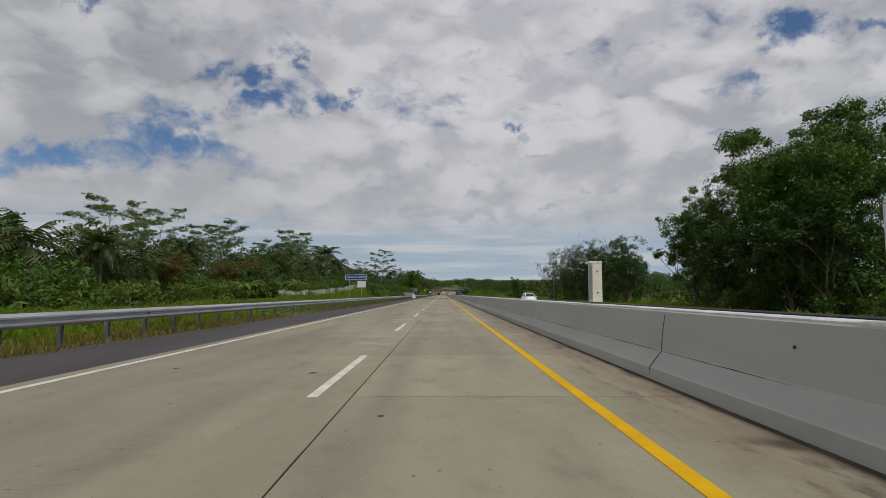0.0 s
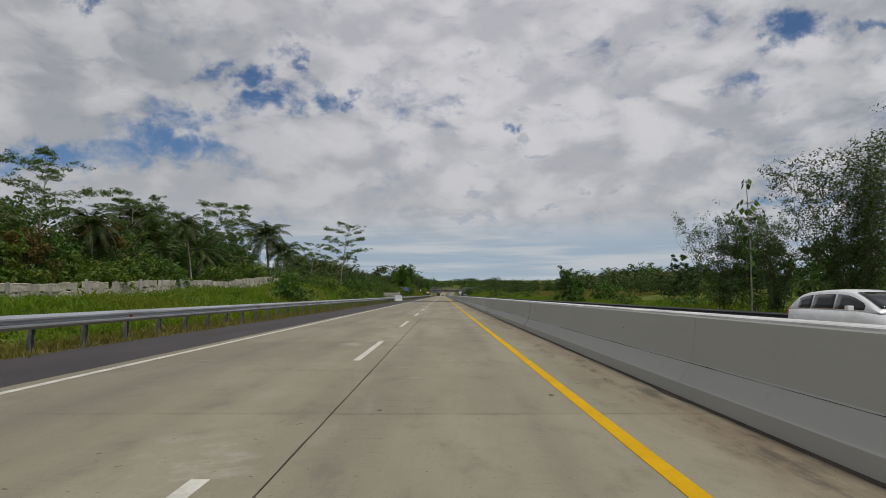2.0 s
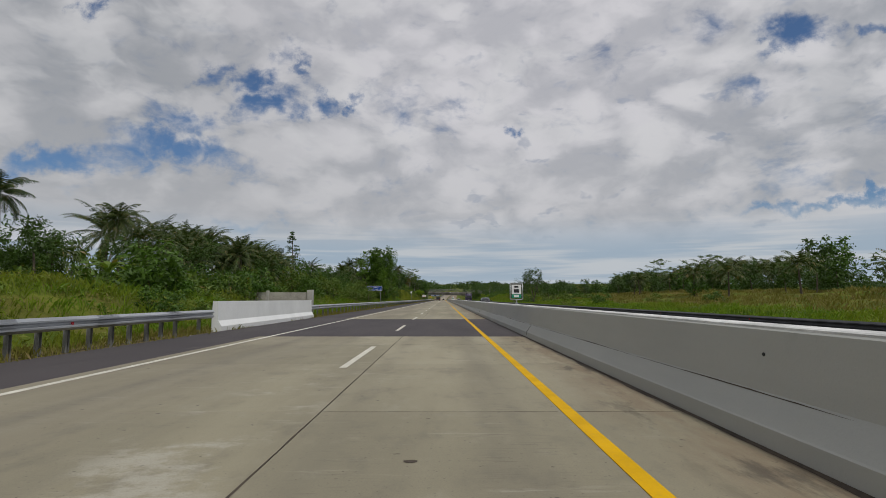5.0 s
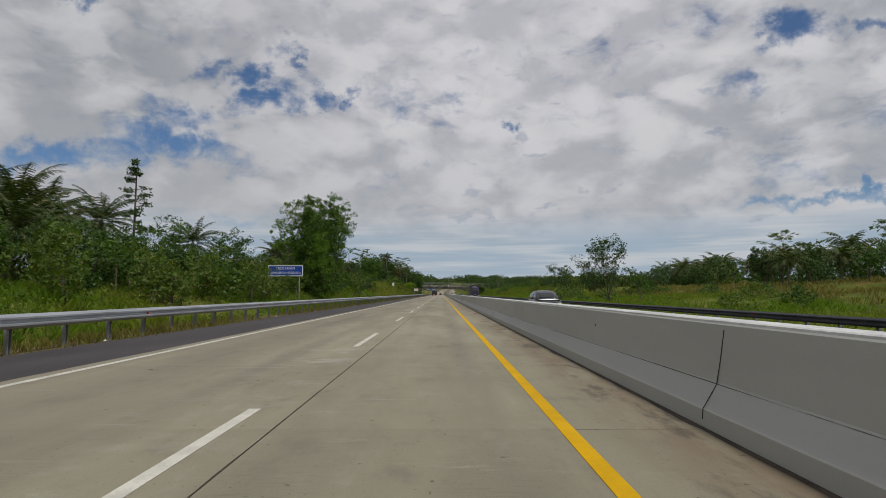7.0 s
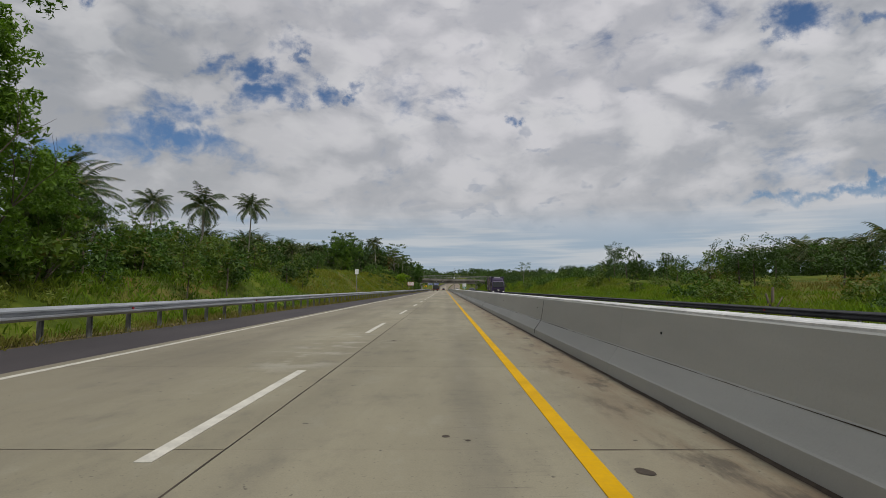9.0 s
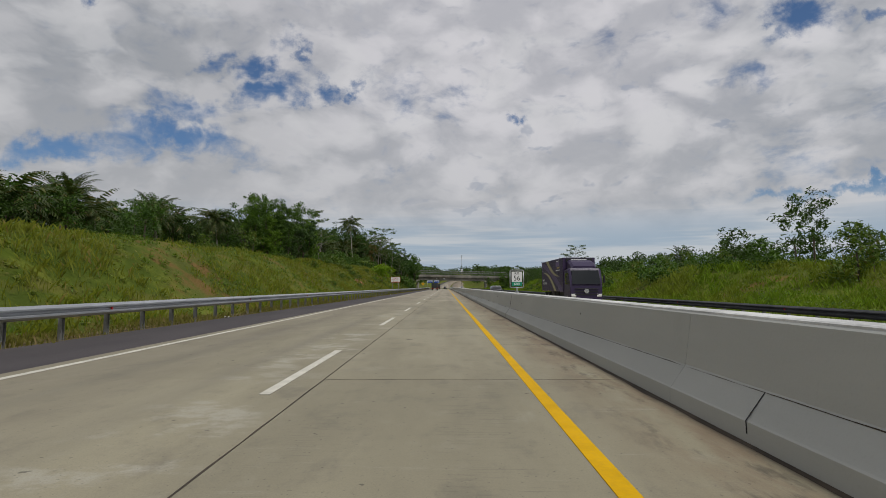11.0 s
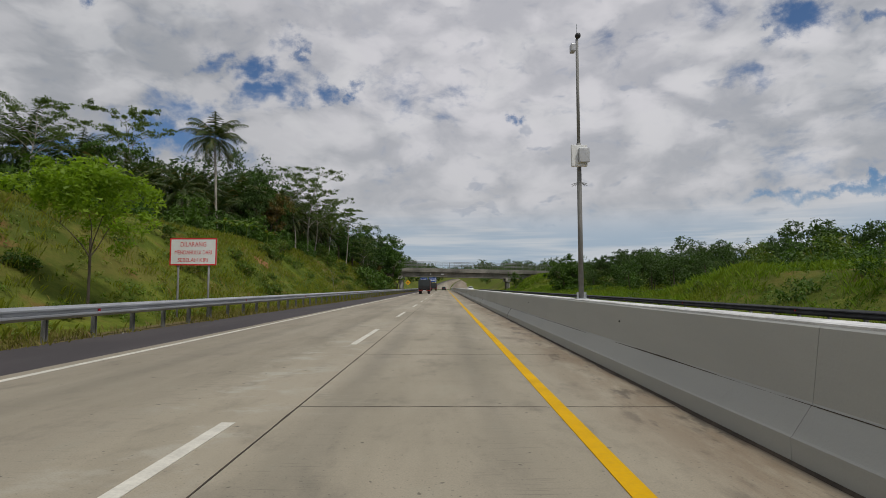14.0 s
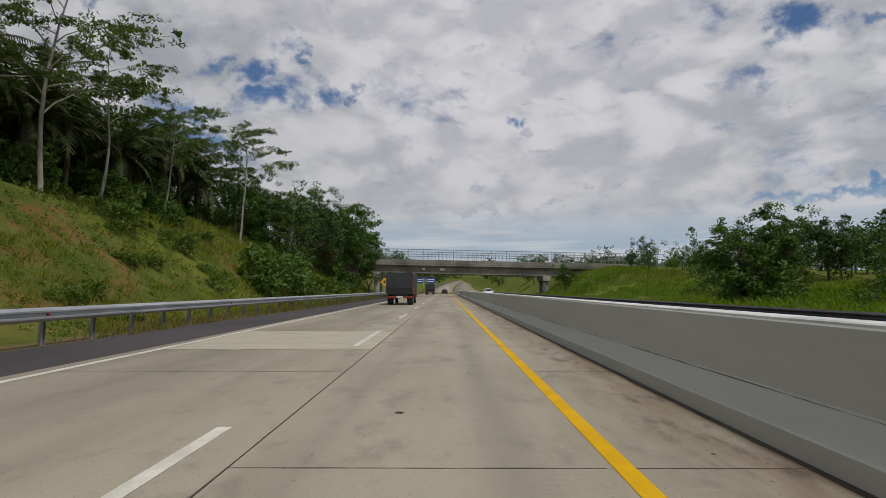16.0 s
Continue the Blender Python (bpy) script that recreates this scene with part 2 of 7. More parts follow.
def make_asphalt():
    m, k, b = material("asphalt")
    p = place_of(k)
    wide, grain = k.noise(stretch(k, p, 0.6, 0.15, 1), 1.0, 4.0), k.noise(p, 45.0, 3.0, 0.7)
    base = k.mix(k.step(wide, 0.3, 0.7), (0.036, 0.030, 0.033), (0.056, 0.047, 0.049))
    base = k.mix(k.step(grain, 0.55, 0.8, 0.0, 0.5), base, (0.085, 0.078, 0.076))
    dust = k.step(k.noise(stretch(k, p, 0.8, 0.2, 1), 2.0, 5.0, 0.7), 0.62, 0.8)
    base = k.mix(k.math("MULTIPLY", dust, 0.35), base, (0.20, 0.165, 0.12))
    k.put(b.inputs["Base Color"], base)
    b.inputs["Roughness"].default_value = 0.85
    bump(k, b, grain, 0.5, 0.008)
    return m


def make_barrier_paint():
    m, k, b = material("barrier_concrete")
    p = place_of(k)
    wide = k.noise(stretch(k, p, 1, 0.22, 1.2), 1.0, 5.0, 0.6)
    drip = k.noise(stretch(k, p, 1.6, 1.3, 0.7), 1.0, 6.0, 0.7)
    rand = k.n("ShaderNodeObjectInfo").outputs["Random"]
    base = k.mix(rand, (0.375, 0.380, 0.360), (0.445, 0.450, 0.425))
    base = k.mix(k.step(wide, 0.35, 0.7, 0.0, 0.5), base, (0.34, 0.345, 0.33))
    base = k.mix(k.step(drip, 0.58, 0.80, 0.0, 0.35), base, (0.27, 0.265, 0.25))
    grain = k.noise(p, 30.0, 4.0, 0.7)
    base = k.mix(k.step(grain, 0.5, 0.8, 0.0, 0.25), base, (0.30, 0.29, 0.28))
    k.put(b.inputs["Base Color"], base)
    b.inputs["Roughness"].default_value = 0.75
    bump(k, b, k.math("ADD", grain, k.math("MULTIPLY", k.noise(p, 5.0, 3.0), 0.8)), 0.3, 0.006)
    return m


def make_ground():
    m, k, b = material("grass_soil")
    p = place_of(k)
    wide, mid, fine = k.noise(p, 0.06, 4.0), k.noise(p, 0.45, 5.0, 0.6), k.noise(p, 5.0, 5.0, 0.7)
    base = k.mix(k.step(mid, 0.35, 0.65), (0.074, 0.104, 0.012), (0.158, 0.188, 0.026))
    base = k.mix(k.step(wide, 0.45, 0.65, 0.0, 0.7), base, (0.115, 0.120, 0.034))
    rank = k.step(k.noise(p, 0.22, 5.0, 0.65, 0.4), 0.44, 0.60)
    base = k.mix(k.math("MULTIPLY", rank, 0.65), base, (0.052, 0.080, 0.012))
    tawny = k.step(k.noise(stretch(k, p, 0.16, 0.10, 0.3), 1.0, 5.0, 0.6), 0.52, 0.64)
    base = k.mix(k.math("MULTIPLY", tawny, 0.6), base, (0.165, 0.140, 0.040))
    soil = k.step(k.math("ADD", k.math("MULTIPLY", mid, 0.5), k.math("MULTIPLY", wide, 0.5)), 0.545, 0.64)
    base = k.mix(k.math("MULTIPLY", soil, 0.7), base, (0.20, 0.098, 0.045))
    split = k.n("ShaderNodeSeparateXYZ")
    k.put(split.inputs[0], p)
    edge = k.step(k.math("ADD", k.math("ABSOLUTE", k.math("ADD", split.outputs[0], 10.1)), k.math("MULTIPLY", k.math("SUBTRACT", mid, 0.5), 2.4)), 1.3, 0.6)
    base = k.mix(k.math("MULTIPLY", edge, 0.85), base, (0.17, 0.125, 0.070))
    base = k.mix(k.step(fine, 0.35, 0.75, 0.0, 0.4), base, (0.04, 0.060, 0.010))
    k.put(b.inputs["Base Color"], base)
    b.inputs["Roughness"].default_value = 0.95
    b.inputs["Specular IOR Level"].default_value = 0.05
    bump(k, b, k.math("ADD", fine, mid), 0.7, 0.12)
    return m


def leafy(name, dark, light, through=0.22, dry=None, patchy=False):
    """Leaves: each one its own green, each plant a little different, light passing through."""
    m, k, b = material(name)
    geo = k.n("ShaderNodeNewGeometry")
    each = geo.outputs["Random Per Island"]
    rand = k.n("ShaderNodeObjectInfo").outputs["Random"]
    clump = k.noise(geo.outputs["Position"], 0.7, 3.0)
    amount = k.math("ADD", k.math("MULTIPLY", each, 0.5), k.math("MULTIPLY", clump, 0.5))
    col = k.mix(k.step(amount, 0.2, 0.8), dark, light)
    col = k.mix(k.math("MULTIPLY", rand, 0.35), col, tuple(v * f for v, f in zip(light, (1.25, 1.0, 0.8))))
    if patchy:
        field = k.noise(geo.outputs["Position"], 0.11, 4.0, 0.6)
        col = k.mix(k.step(field, 0.46, 0.64, 0.0, 0.6), col, (0.200, 0.200, 0.028))
        col = k.mix(k.step(field, 0.42, 0.30, 0.0, 0.6), col, (0.040, 0.080, 0.012))
    if dry:
        col = k.mix(k.math("MULTIPLY", k.step(each, 0.86, 0.97), 0.8), col, dry)
    k.put(b.inputs["Base Color"], col)
    b.inputs["Roughness"].default_value = 0.55
    b.inputs["Specular IOR Level"].default_value = 0.3
    thin = k.n("ShaderNodeBsdfTranslucent")
    k.put(thin.inputs[0], k.mix(1.0, col, (1.25, 1.35, 0.6), "MULTIPLY"))
    both = k.n("ShaderNodeMixShader")
    both.inputs[0].default_value = through
    k.put(both.inputs[1], b.outputs[0])
    k.put(both.inputs[2], thin.outputs[0])
    k.put(m.node_tree.nodes["Material Output"].inputs[0], both.outputs[0])
    return m


def make_bark(name, a, c):
    m, k, b = material(name)
    p = place_of(k)
    rough = k.noise(stretch(k, p, 6, 6, 1.2), 1.0, 5.0, 0.65)
    k.put(b.inputs["Base Color"], k.mix(k.step(rough, 0.3, 0.7), a, c))
    b.inputs["Roughness"].default_value = 0.9
    bump(k, b, rough, 0.6, 0.03)
    return m


def make_far_wood():
    m, k, b = material("far_wood")
    p = place_of(k)
    wide, mid, fine = k.noise(p, 0.03, 4.0), k.noise(p, 0.16, 5.0, 0.65), k.noise(p, 0.9, 4.0, 0.7)
    base = k.mix(k.step(mid, 0.35, 0.65), (0.018, 0.032, 0.012), (0.050, 0.075, 0.024))
    base = k.mix(k.step(wide, 0.4, 0.65, 0.0, 0.5), base, (0.045, 0.065, 0.035))
    k.put(b.inputs["Base Color"], base)
    b.inputs["Roughness"].default_value = 0.95
    b.inputs["Specular IOR Level"].default_value = 0.0
    bump(k, b, k.math("ADD", fine, mid), 1.0, 1.0)
    return m


def make_sheet_metal(name, colour, rough=0.35):
    m, k, b = material(name)
    p = place_of(k)
    run, spot = k.noise(stretch(k, p, 2, 0.5, 6), 1.0, 4.0), k.noise(p, 22.0, 4.0, 0.7)
    base = k.mix(k.step(run, 0.3, 0.7), tuple(v * 0.72 for v in colour), colour)
    base = k.mix(k.step(spot, 0.62, 0.8, 0.0, 0.4), base, (0.16, 0.15, 0.14))
    k.put(b.inputs["Base Color"], base)
    b.inputs["Metallic"].default_value = 0.75
    k.put(b.inputs["Roughness"], k.step(spot, 0.3, 0.8, rough, rough + 0.25))
    return m


def make_glass():
    m, k, b = material("dark_glass")
    b.inputs["Base Color"].default_value = (0.012, 0.014, 0.016, 1)
    b.inputs["Roughness"].default_value = 0.06
    b.inputs["IOR"].default_value = 1.5
    return m


def make_purple():
    """Purple box body with sweeping gold bands."""
    m, k, b = material("purple_livery")
    split = k.n("ShaderNodeSeparateXYZ")
    k.put(split.inputs[0], k.n("ShaderNodeTexCoord").outputs["Object"])
    y, z = split.outputs[1], split.outputs[2]
    s = k.math("DIVIDE", k.math("SUBTRACT", 11.2, y), 9.1)
    h = k.math("DIVIDE", k.math("SUBTRACT", z, 1.05), 2.6)

    def ribbon(line, half, s0, s1):
        inside = k.step(k.math("SUBTRACT", half, k.math("ABSOLUTE", k.math("SUBTRACT", h, line))), -0.004, 0.008)
        return k.math("MULTIPLY", inside, k.math("MULTIPLY", k.step(s, s0, s0 + 0.01), k.step(s, s1, s1 - 0.01)))

    back = k.math("DIVIDE", k.math("SUBTRACT", 0.88, s), 0.60)
    upper = k.math("MULTIPLY_ADD", k.math("POWER", k.math("MAXIMUM", back, 0.0), 2.0), 0.56, 0.46)
    gold = ribbon(upper, k.math("MULTIPLY", back, 0.11), 0.1, 0.88)
    fore = k.math("DIVIDE", k.math("SUBTRACT", s, 0.06), 0.64)
    lower = k.math("MULTIPLY_ADD", k.math("POWER", k.math("MAXIMUM", fore, 0.0), 2.2), -0.66, 0.62)
    gold_b = ribbon(lower, k.math("MULTIPLY", fore, 0.10), 0.06, 0.85)
    band = ribbon(k.math("MULTIPLY_ADD", k.math("POWER", s, 1.5), -0.95, 0.90), k.math("MULTIPLY_ADD", s, 0.05, 0.075), 0.02, 0.97)
    dirt = k.noise(place_of(k), 2.0, 4.0)
    base = k.mix(k.step(dirt, 0.3, 0.7), (0.030, 0.018, 0.060), (0.050, 0.030, 0.085))
    base = k.mix(band, base, (0.115, 0.082, 0.180))
    base = k.mix(k.math("MAXIMUM", gold, gold_b), base, (0.42, 0.38, 0.20))
    k.put(b.inputs["Base Color"], base)
    b.inputs["Roughness"].default_value = 0.4
    return m


CONCRETE = make_concrete_road()
ASPHALT = make_asphalt()
BARRIER = make_barrier_paint()
GROUND = make_ground()
FAR_WOOD = make_far_wood()
WHITE_LINE = plain("white_line_paint", (0.56, 0.54, 0.47), 0.7, 0, 0.10, 9.0, 0.003)
YELLOW_LINE = plain("yellow_line_paint", (0.60, 0.345, 0.002), 0.8, 0, 0.06, 7.0, 0.003)
for paint in (WHITE_LINE, YELLOW_LINE):
    paint.node_tree.nodes["Principled BSDF"].inputs["Specular IOR Level"].default_value = 0.12
GALV = make_sheet_metal("galvanised_steel", (0.52, 0.54, 0.57), 0.42)
POST_STEEL = plain("weathered_steel", (0.21, 0.21, 0.20), 0.7, 0.15, 0.15, 5.0)
# rail steel with the shade on its near face put into the colour
SHADED_STEEL = plain("shaded_rail_steel", (0.055, 0.058, 0.062), 0.6, 0.3, 0.2, 5.0)
CEMENT = plain("old_concrete", (0.33, 0.32, 0.29), 0.85, 0, 0.18, 2.0, 0.01)
# stained concrete, darkened further for the shaded face of the bridge
GIRDER = plain("stained_shaded_concrete", (0.20, 0.19, 0.165), 0.9, 0, 0.25, 1.2, 0.01)
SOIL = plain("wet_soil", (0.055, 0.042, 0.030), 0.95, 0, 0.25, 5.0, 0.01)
ORANGE_SOIL = plain("orange_soil", (0.26, 0.110, 0.042), 0.95, 0, 0.22, 3.0, 0.03)
WALL_PALE = plain("pale_block_wall", (0.40, 0.37, 0.30), 0.9, 0, 0.18, 2.5, 0.015)
PATCH = plain("fresh_patch_concrete", (0.385, 0.350, 0.268), 0.8, 0, 0.07, 5.0, 0.004)
STONE = plain("rubble_stone", (0.30, 0.285, 0.25), 0.9, 0, 0.22, 3.0, 0.02)
RED_REFLECT = plain("red_reflector", (0.55, 0.02, 0.03), 0.3, 0, 0.05)
SIGN_BLUE = plain("sign_blue", (0.010, 0.055, 0.30), 0.35, 0, 0.05, 3.0)
SIGN_WHITE = plain("sign_white", (0.72, 0.73, 0.72), 0.4, 0, 0.04, 3.0)
COPING = plain("pale_coping", (0.55, 0.55, 0.54), 0.8, 0, 0.16, 4.0, 0.004)
SIGN_RED = plain("sign_red", (0.60, 0.025, 0.03), 0.4, 0, 0.05, 3.0)
SIGN_GREEN = plain("sign_green", (0.01, 0.24, 0.13), 0.4, 0, 0.05, 3.0)
SIGN_YELLOW = plain("sign_yellow", (0.80, 0.42, 0.01), 0.4, 0, 0.05, 3.0)
SIGN_BACK = plain("sign_back_grey", (0.45, 0.46, 0.47), 0.45, 0.3, 0.06, 3.0)
BLACK = plain("black_paint", (0.015, 0.015, 0.016), 0.5, 0, 0.1)
RUBBER = plain("tyre_rubber", (0.022, 0.022, 0.023), 0.85, 0, 0.15, 8.0)
CABINET = plain("cream_enamel", (0.66, 0.63, 0.53), 0.5, 0, 0.06, 3.0)
GLASS = make_glass()
CHROME = make_sheet_metal("bright_metal", (0.7, 0.7, 0.7), 0.2)
PURPLE = make_purple()
GOLD = plain("gold_lettering", (0.40, 0.30, 0.08), 0.5, 0, 0.05, 3.0)
VIOLET = plain("violet_lettering", (0.16, 0.11, 0.25), 0.45, 0, 0.05, 3.0)
CAB_PURPLE = plain("purple_cab_paint", (0.026, 0.015, 0.055), 0.45, 0, 0.08, 2.0)
CAR_WHITE = plain("white_car_paint", (0.72, 0.73, 0.74), 0.25, 0, 0.02, 1.0)
CAR_DARK = plain("dark_grey_car_paint", (0.035, 0.037, 0.042), 0.25, 0.2, 0.06, 1.0)
CAR_GREY = plain("silver_grey_car_paint", (0.16, 0.165, 0.17), 0.28, 0.3, 0.06, 1.0)
CANVAS = plain("dark_canvas", (0.030, 0.036, 0.038), 0.85, 0, 0.2, 2.0, 0.02)
TRUCK_RED = plain("truck_red_paint", (0.17, 0.03, 0.02), 0.5, 0, 0.15, 3.0)
LAMP_RED = plain("tail_lamp_red", (0.45, 0.02, 0.015), 0.25, 0, 0.05)
LAMP_CLEAR = plain("lamp_clear", (0.75, 0.75, 0.72), 0.15, 0, 0.03)
LEAF_DEEP = leafy("leaf_deep", (0.018, 0.038, 0.008), (0.050, 0.106, 0.016), 0.2)
LEAF_MID = leafy("leaf_mid", (0.024, 0.056, 0.008), (0.078, 0.160, 0.018), 0.24)
LEAF_FRESH = leafy("leaf_fresh", (0.042, 0.100, 0.010), (0.138, 0.250, 0.028), 0.38)
LEAF_LIME = leafy("leaf_lime", (0.140, 0.225, 0.014), (0.260, 0.380, 0.030), 0.52)
LEAF_AIRY = leafy("leaf_airy", (0.032, 0.054, 0.016), (0.082, 0.120, 0.042), 0.28)
LEAF_AUTUMN = leafy("leaf_russet", (0.060, 0.058, 0.014), (0.150, 0.115, 0.028), 0.25, (0.24, 0.09, 0.03))
LEAF_FEATHER = leafy("leaf_feathery", (0.045, 0.082, 0.020), (0.105, 0.165, 0.040), 0.35)
LEAF_PALM = leafy("leaf_palm", (0.018, 0.038, 0.01), (0.062, 0.096, 0.022), 0.18, (0.20, 0.15, 0.06))
LEAF_BANANA = leafy("leaf_banana", (0.075, 0.135, 0.020), (0.140, 0.215, 0.035), 0.35, (0.18, 0.13, 0.05))
LEAF_BUSH = leafy("leaf_bush", (0.038, 0.082, 0.011), (0.115, 0.185, 0.026), 0.3, (0.16, 0.12, 0.04))
GRASS = leafy("grass_blades", (0.058, 0.125, 0.007), (0.165, 0.270, 0.018), 0.45, None, True)
WEED = leafy("weed_leaves", (0.042, 0.096, 0.008), (0.125, 0.215, 0.020), 0.3, (0.20, 0.17, 0.05), True)
GRASS_BANK = leafy("bank_grass_blades", (0.078, 0.120, 0.009), (0.225, 0.265, 0.024), 0.42, (0.27, 0.19, 0.07), True)
GRASS_DRY = leafy("dry_grass_blades", (0.095, 0.105, 0.018), (0.200, 0.195, 0.050), 0.3, (0.28, 0.20, 0.10))
BARK = make_bark("bark_brown", (0.060, 0.046, 0.034), (0.150, 0.120, 0.090))
BARK_PALE = make_bark("bark_pale", (0.17, 0.155, 0.125), (0.36, 0.33, 0.28))


# ---- mesh helpers ----
def part(name, bm, mat, parent=None, label="", smooth=False):
    data = bpy.data.meshes.new(name)
    if smooth:
        for f in bm.faces:
            f.smooth = True
    bm.to_mesh(data)
    bm.free()
    data.materials.append(mat)
    ob = new(name, data)
    ob.parent = parent
    return tagged(ob, label)


def sheet(name, verts, faces, mat, parent=None, label="", smooth=False):
    """A mesh from arrays of vertices and equal-sized faces."""
    verts, faces = np.asarray(verts, dtype=np.float32), np.asarray(faces, dtype=np.int32)
    data = bpy.data.meshes.new(name)
    count, size = faces.shape
    data.vertices.add(len(verts))
    data.vertices.foreach_set("co", verts.ravel())
    data.loops.add(count * size)
    data.loops.foreach_set("vertex_index", faces.ravel())
    data.polygons.add(count)
    data.polygons.foreach_set("loop_start", np.arange(0, count * size, size, dtype=np.int32))
    data.polygons.foreach_set("loop_total", np.full(count, size, dtype=np.int32))
    if smooth:
        data.polygons.foreach_set("use_smooth", np.ones(count, dtype=bool))
    data.update()
    data.validate()
    data.materials.append(mat)
    ob = new(name, data)
    ob.parent = parent
    return tagged(ob, label)


def box(bm, x0, x1, y0, y1, z0, z1, bevel=0.0):
    made = bmesh.ops.create_cube(bm, size=1.0)["verts"]
    for v in made:
        v.co = Vector(((x0 + x1) / 2 + v.co.x * (x1 - x0), (y0 + y1) / 2 + v.co.y * (y1 - y0), (z0 + z1) / 2 + v.co.z * (z1 - z0)))
    if bevel:
        edges = list({e for v in made for e in v.link_edges})
        bmesh.ops.bevel(bm, geom=edges, offset=bevel, segments=2, affect="EDGES", profile=0.6)
    return bm


def rod(bm, a, b, r0, r1=None, sides=10, caps=True):
    a, b = Vector(a), Vector(b)
    m = Matrix.Translation((a + b) / 2) @ (b - a).to_track_quat("Z", "Y").to_matrix().to_4x4()
    bmesh.ops.create_cone(bm, cap_ends=caps, segments=sides, radius1=r0, radius2=r0 if r1 is None else r1, depth=(b - a).length, matrix=m)
    return bm


def extrude_profile(bm, profile, y0, y1, closed=True, steps=1):
    """A profile in x and z drawn out along y."""
    rings = [[bm.verts.new((x, y0 + (y1 - y0) * i / steps, z)) for x, z in profile] for i in range(steps + 1)]
    n = len(profile)
    for a, b in zip(rings, rings[1:]):
        for i in range(n if closed else n - 1):
            bm.faces.new((a[i], a[(i + 1) % n], b[(i + 1) % n], b[i]))
    if closed:
        bm.faces.new(rings[0][::-1])
        bm.faces.new(rings[-1])
    bmesh.ops.recalc_face_normals(bm, faces=bm.faces[:])
    return bm


def anchor(name, x=0, y=0, z=0, rz=0.0):
    ob = new(name)
    ob.matrix_basis = pose(x, y, z, 0, 0, rz)
    ob.empty_display_size = 0.2
    return ob


def words(text, size, mat, parent, x, y, z, name="lettering", width=None, facing=0.0):
    """Raised lettering that faces the traffic from -y."""
    curve = bpy.data.curves.new(name, "FONT")
    curve.body, curve.size, curve.align_x, curve.align_y, curve.extrude, curve.resolution_u = text, size, "CENTER", "CENTER", 0.002, 3
    maker = bpy.data.objects.new(name, curve)
    scene.collection.objects.link(maker)
    bpy.context.view_layer.update()
    data = bpy.data.meshes.new_from_object(maker)
    span = maker.dimensions.x
    bpy.data.objects.remove(maker)
    data.name = name
    if width and span > 0:
        for v in data.vertices:
            v.co.x *= width / span
    data.materials.clear()
    data.materials.append(mat)
    ob = new(name, data)
    ob.matrix_basis = pose(x, y, z, 90, 0, facing)
    ob.parent = parent
    return ob


# ---- the lie of the land ----
LEFT_BANK = ((-80, 0.2), (60, 0.5), (90, 1.2), (120, 2.2), (150, 2.6), (190, 1.8), (250, 1.5), (300, 2.0), (345, 3.6), (385, 4.8), (440, 5.6), (500, 7.3), (560, 8.4), (640, 8.5), (800, 9.0), (1500, 6.0), (4000, 2.0))
RIGHT_BANK = ((-80, 0.2), (80, 0.3), (150, 0.8), (220, 2.2), (300, 3.0), (345, 3.0), (400, 2.8), (450, 3.0), (505, 2.6), (560, 2.8), (590, 4.8), (606, 5.6), (660, 5.2), (800, 6.0), (1500, 4.0), (4000, 2.0))
RIGHT_RUN = ((-80, 50), (330, 45), (390, 8), (480, 6), (520, 30), (570, 24), (592, 6))
ROAD_LEFT, ROAD_RIGHT = -9.6, 17.3


def along(table, y):
    return float(np.interp(y, [a for a, _ in table], [b for _, b in table]))


def road_height(y):
    """Level as far as the overpass, then climbing."""
    return 0.0 if y < 640 else 0.00007 * (y - 640) ** 2 if y < 860 else 3.388 + 0.0308 * (y - 860)


def smooth01(v):
    v = min(max(v, 0.0), 1.0)
    return v * v * (3 - 2 * v)


def land(x, y):
    """Height of the ground beside and below the roads."""
    road = road_height(y)
    if ROAD_LEFT <= x <= ROAD_RIGHT:
        return road - 0.10
    if x < ROAD_LEFT:
        d, top = ROAD_LEFT - x, along(LEFT_BANK, y)
        run = max(5.0, top * 1.75)
        near = d - 2.2
    else:
        d, top = x - ROAD_RIGHT, along(RIGHT_BANK, y)
        run = max(along(RIGHT_RUN, y), top * 2.2)
        near = d - 1.0
    rise = road - 0.10 + top * smooth01(near / run) if near > 0 else road - 0.10 + 0.07 * smooth01(d)
    bumps = noise.noise(Vector((x * 0.05, y * 0.05, 0.0))) * 0.8 + noise.noise(Vector((x * 0.23, y * 0.23, 3.0))) * 0.25
    far = max(abs(x) - 60.0, 0.0)
    return rise + bumps * smooth01(near / 8.0) + min(far * 0.004, 4.0)


def make_land():
    xs = sorted({*np.linspace(-60, 60, 81).round(2), -10.2, -9.6, 17.3, *(s * v for s in (-1, 1) for v in (75, 95, 125, 170, 240, 350, 520, 800, 1300, 2200, 3400))})
    ys = [*np.linspace(-80, 700, 196), *(715, 735, 760, 790, 830, 880, 940, 1020, 1120, 1250, 1420, 1650, 2000, 2500, 3200, 4200)]
    verts = [(x, y, land(x, y)) for y in ys for x in xs]
    n = len(xs)
    faces = [(j * n + i, j * n + i + 1, (j + 1) * n + i + 1, (j + 1) * n + i) for j in range(len(ys) - 1) for i in range(n - 1)]
    ob = sheet("ground", verts, faces, GROUND, None, "rolling grass and reddish soil beside the motorway", True)
    tagged(ob, "", "ground", "", "structure")


make_land()

# ---- the road ----
X_JOINT, X_LEFT, X_RIGHT = -1.3, -6.74, 3.30
SLAB, FIRST = 5.07, 392.4 - 5.07 * 81
STRIP = (173.0, 190.6)   # asphalt laid over a short bridge

road = anchor("road")
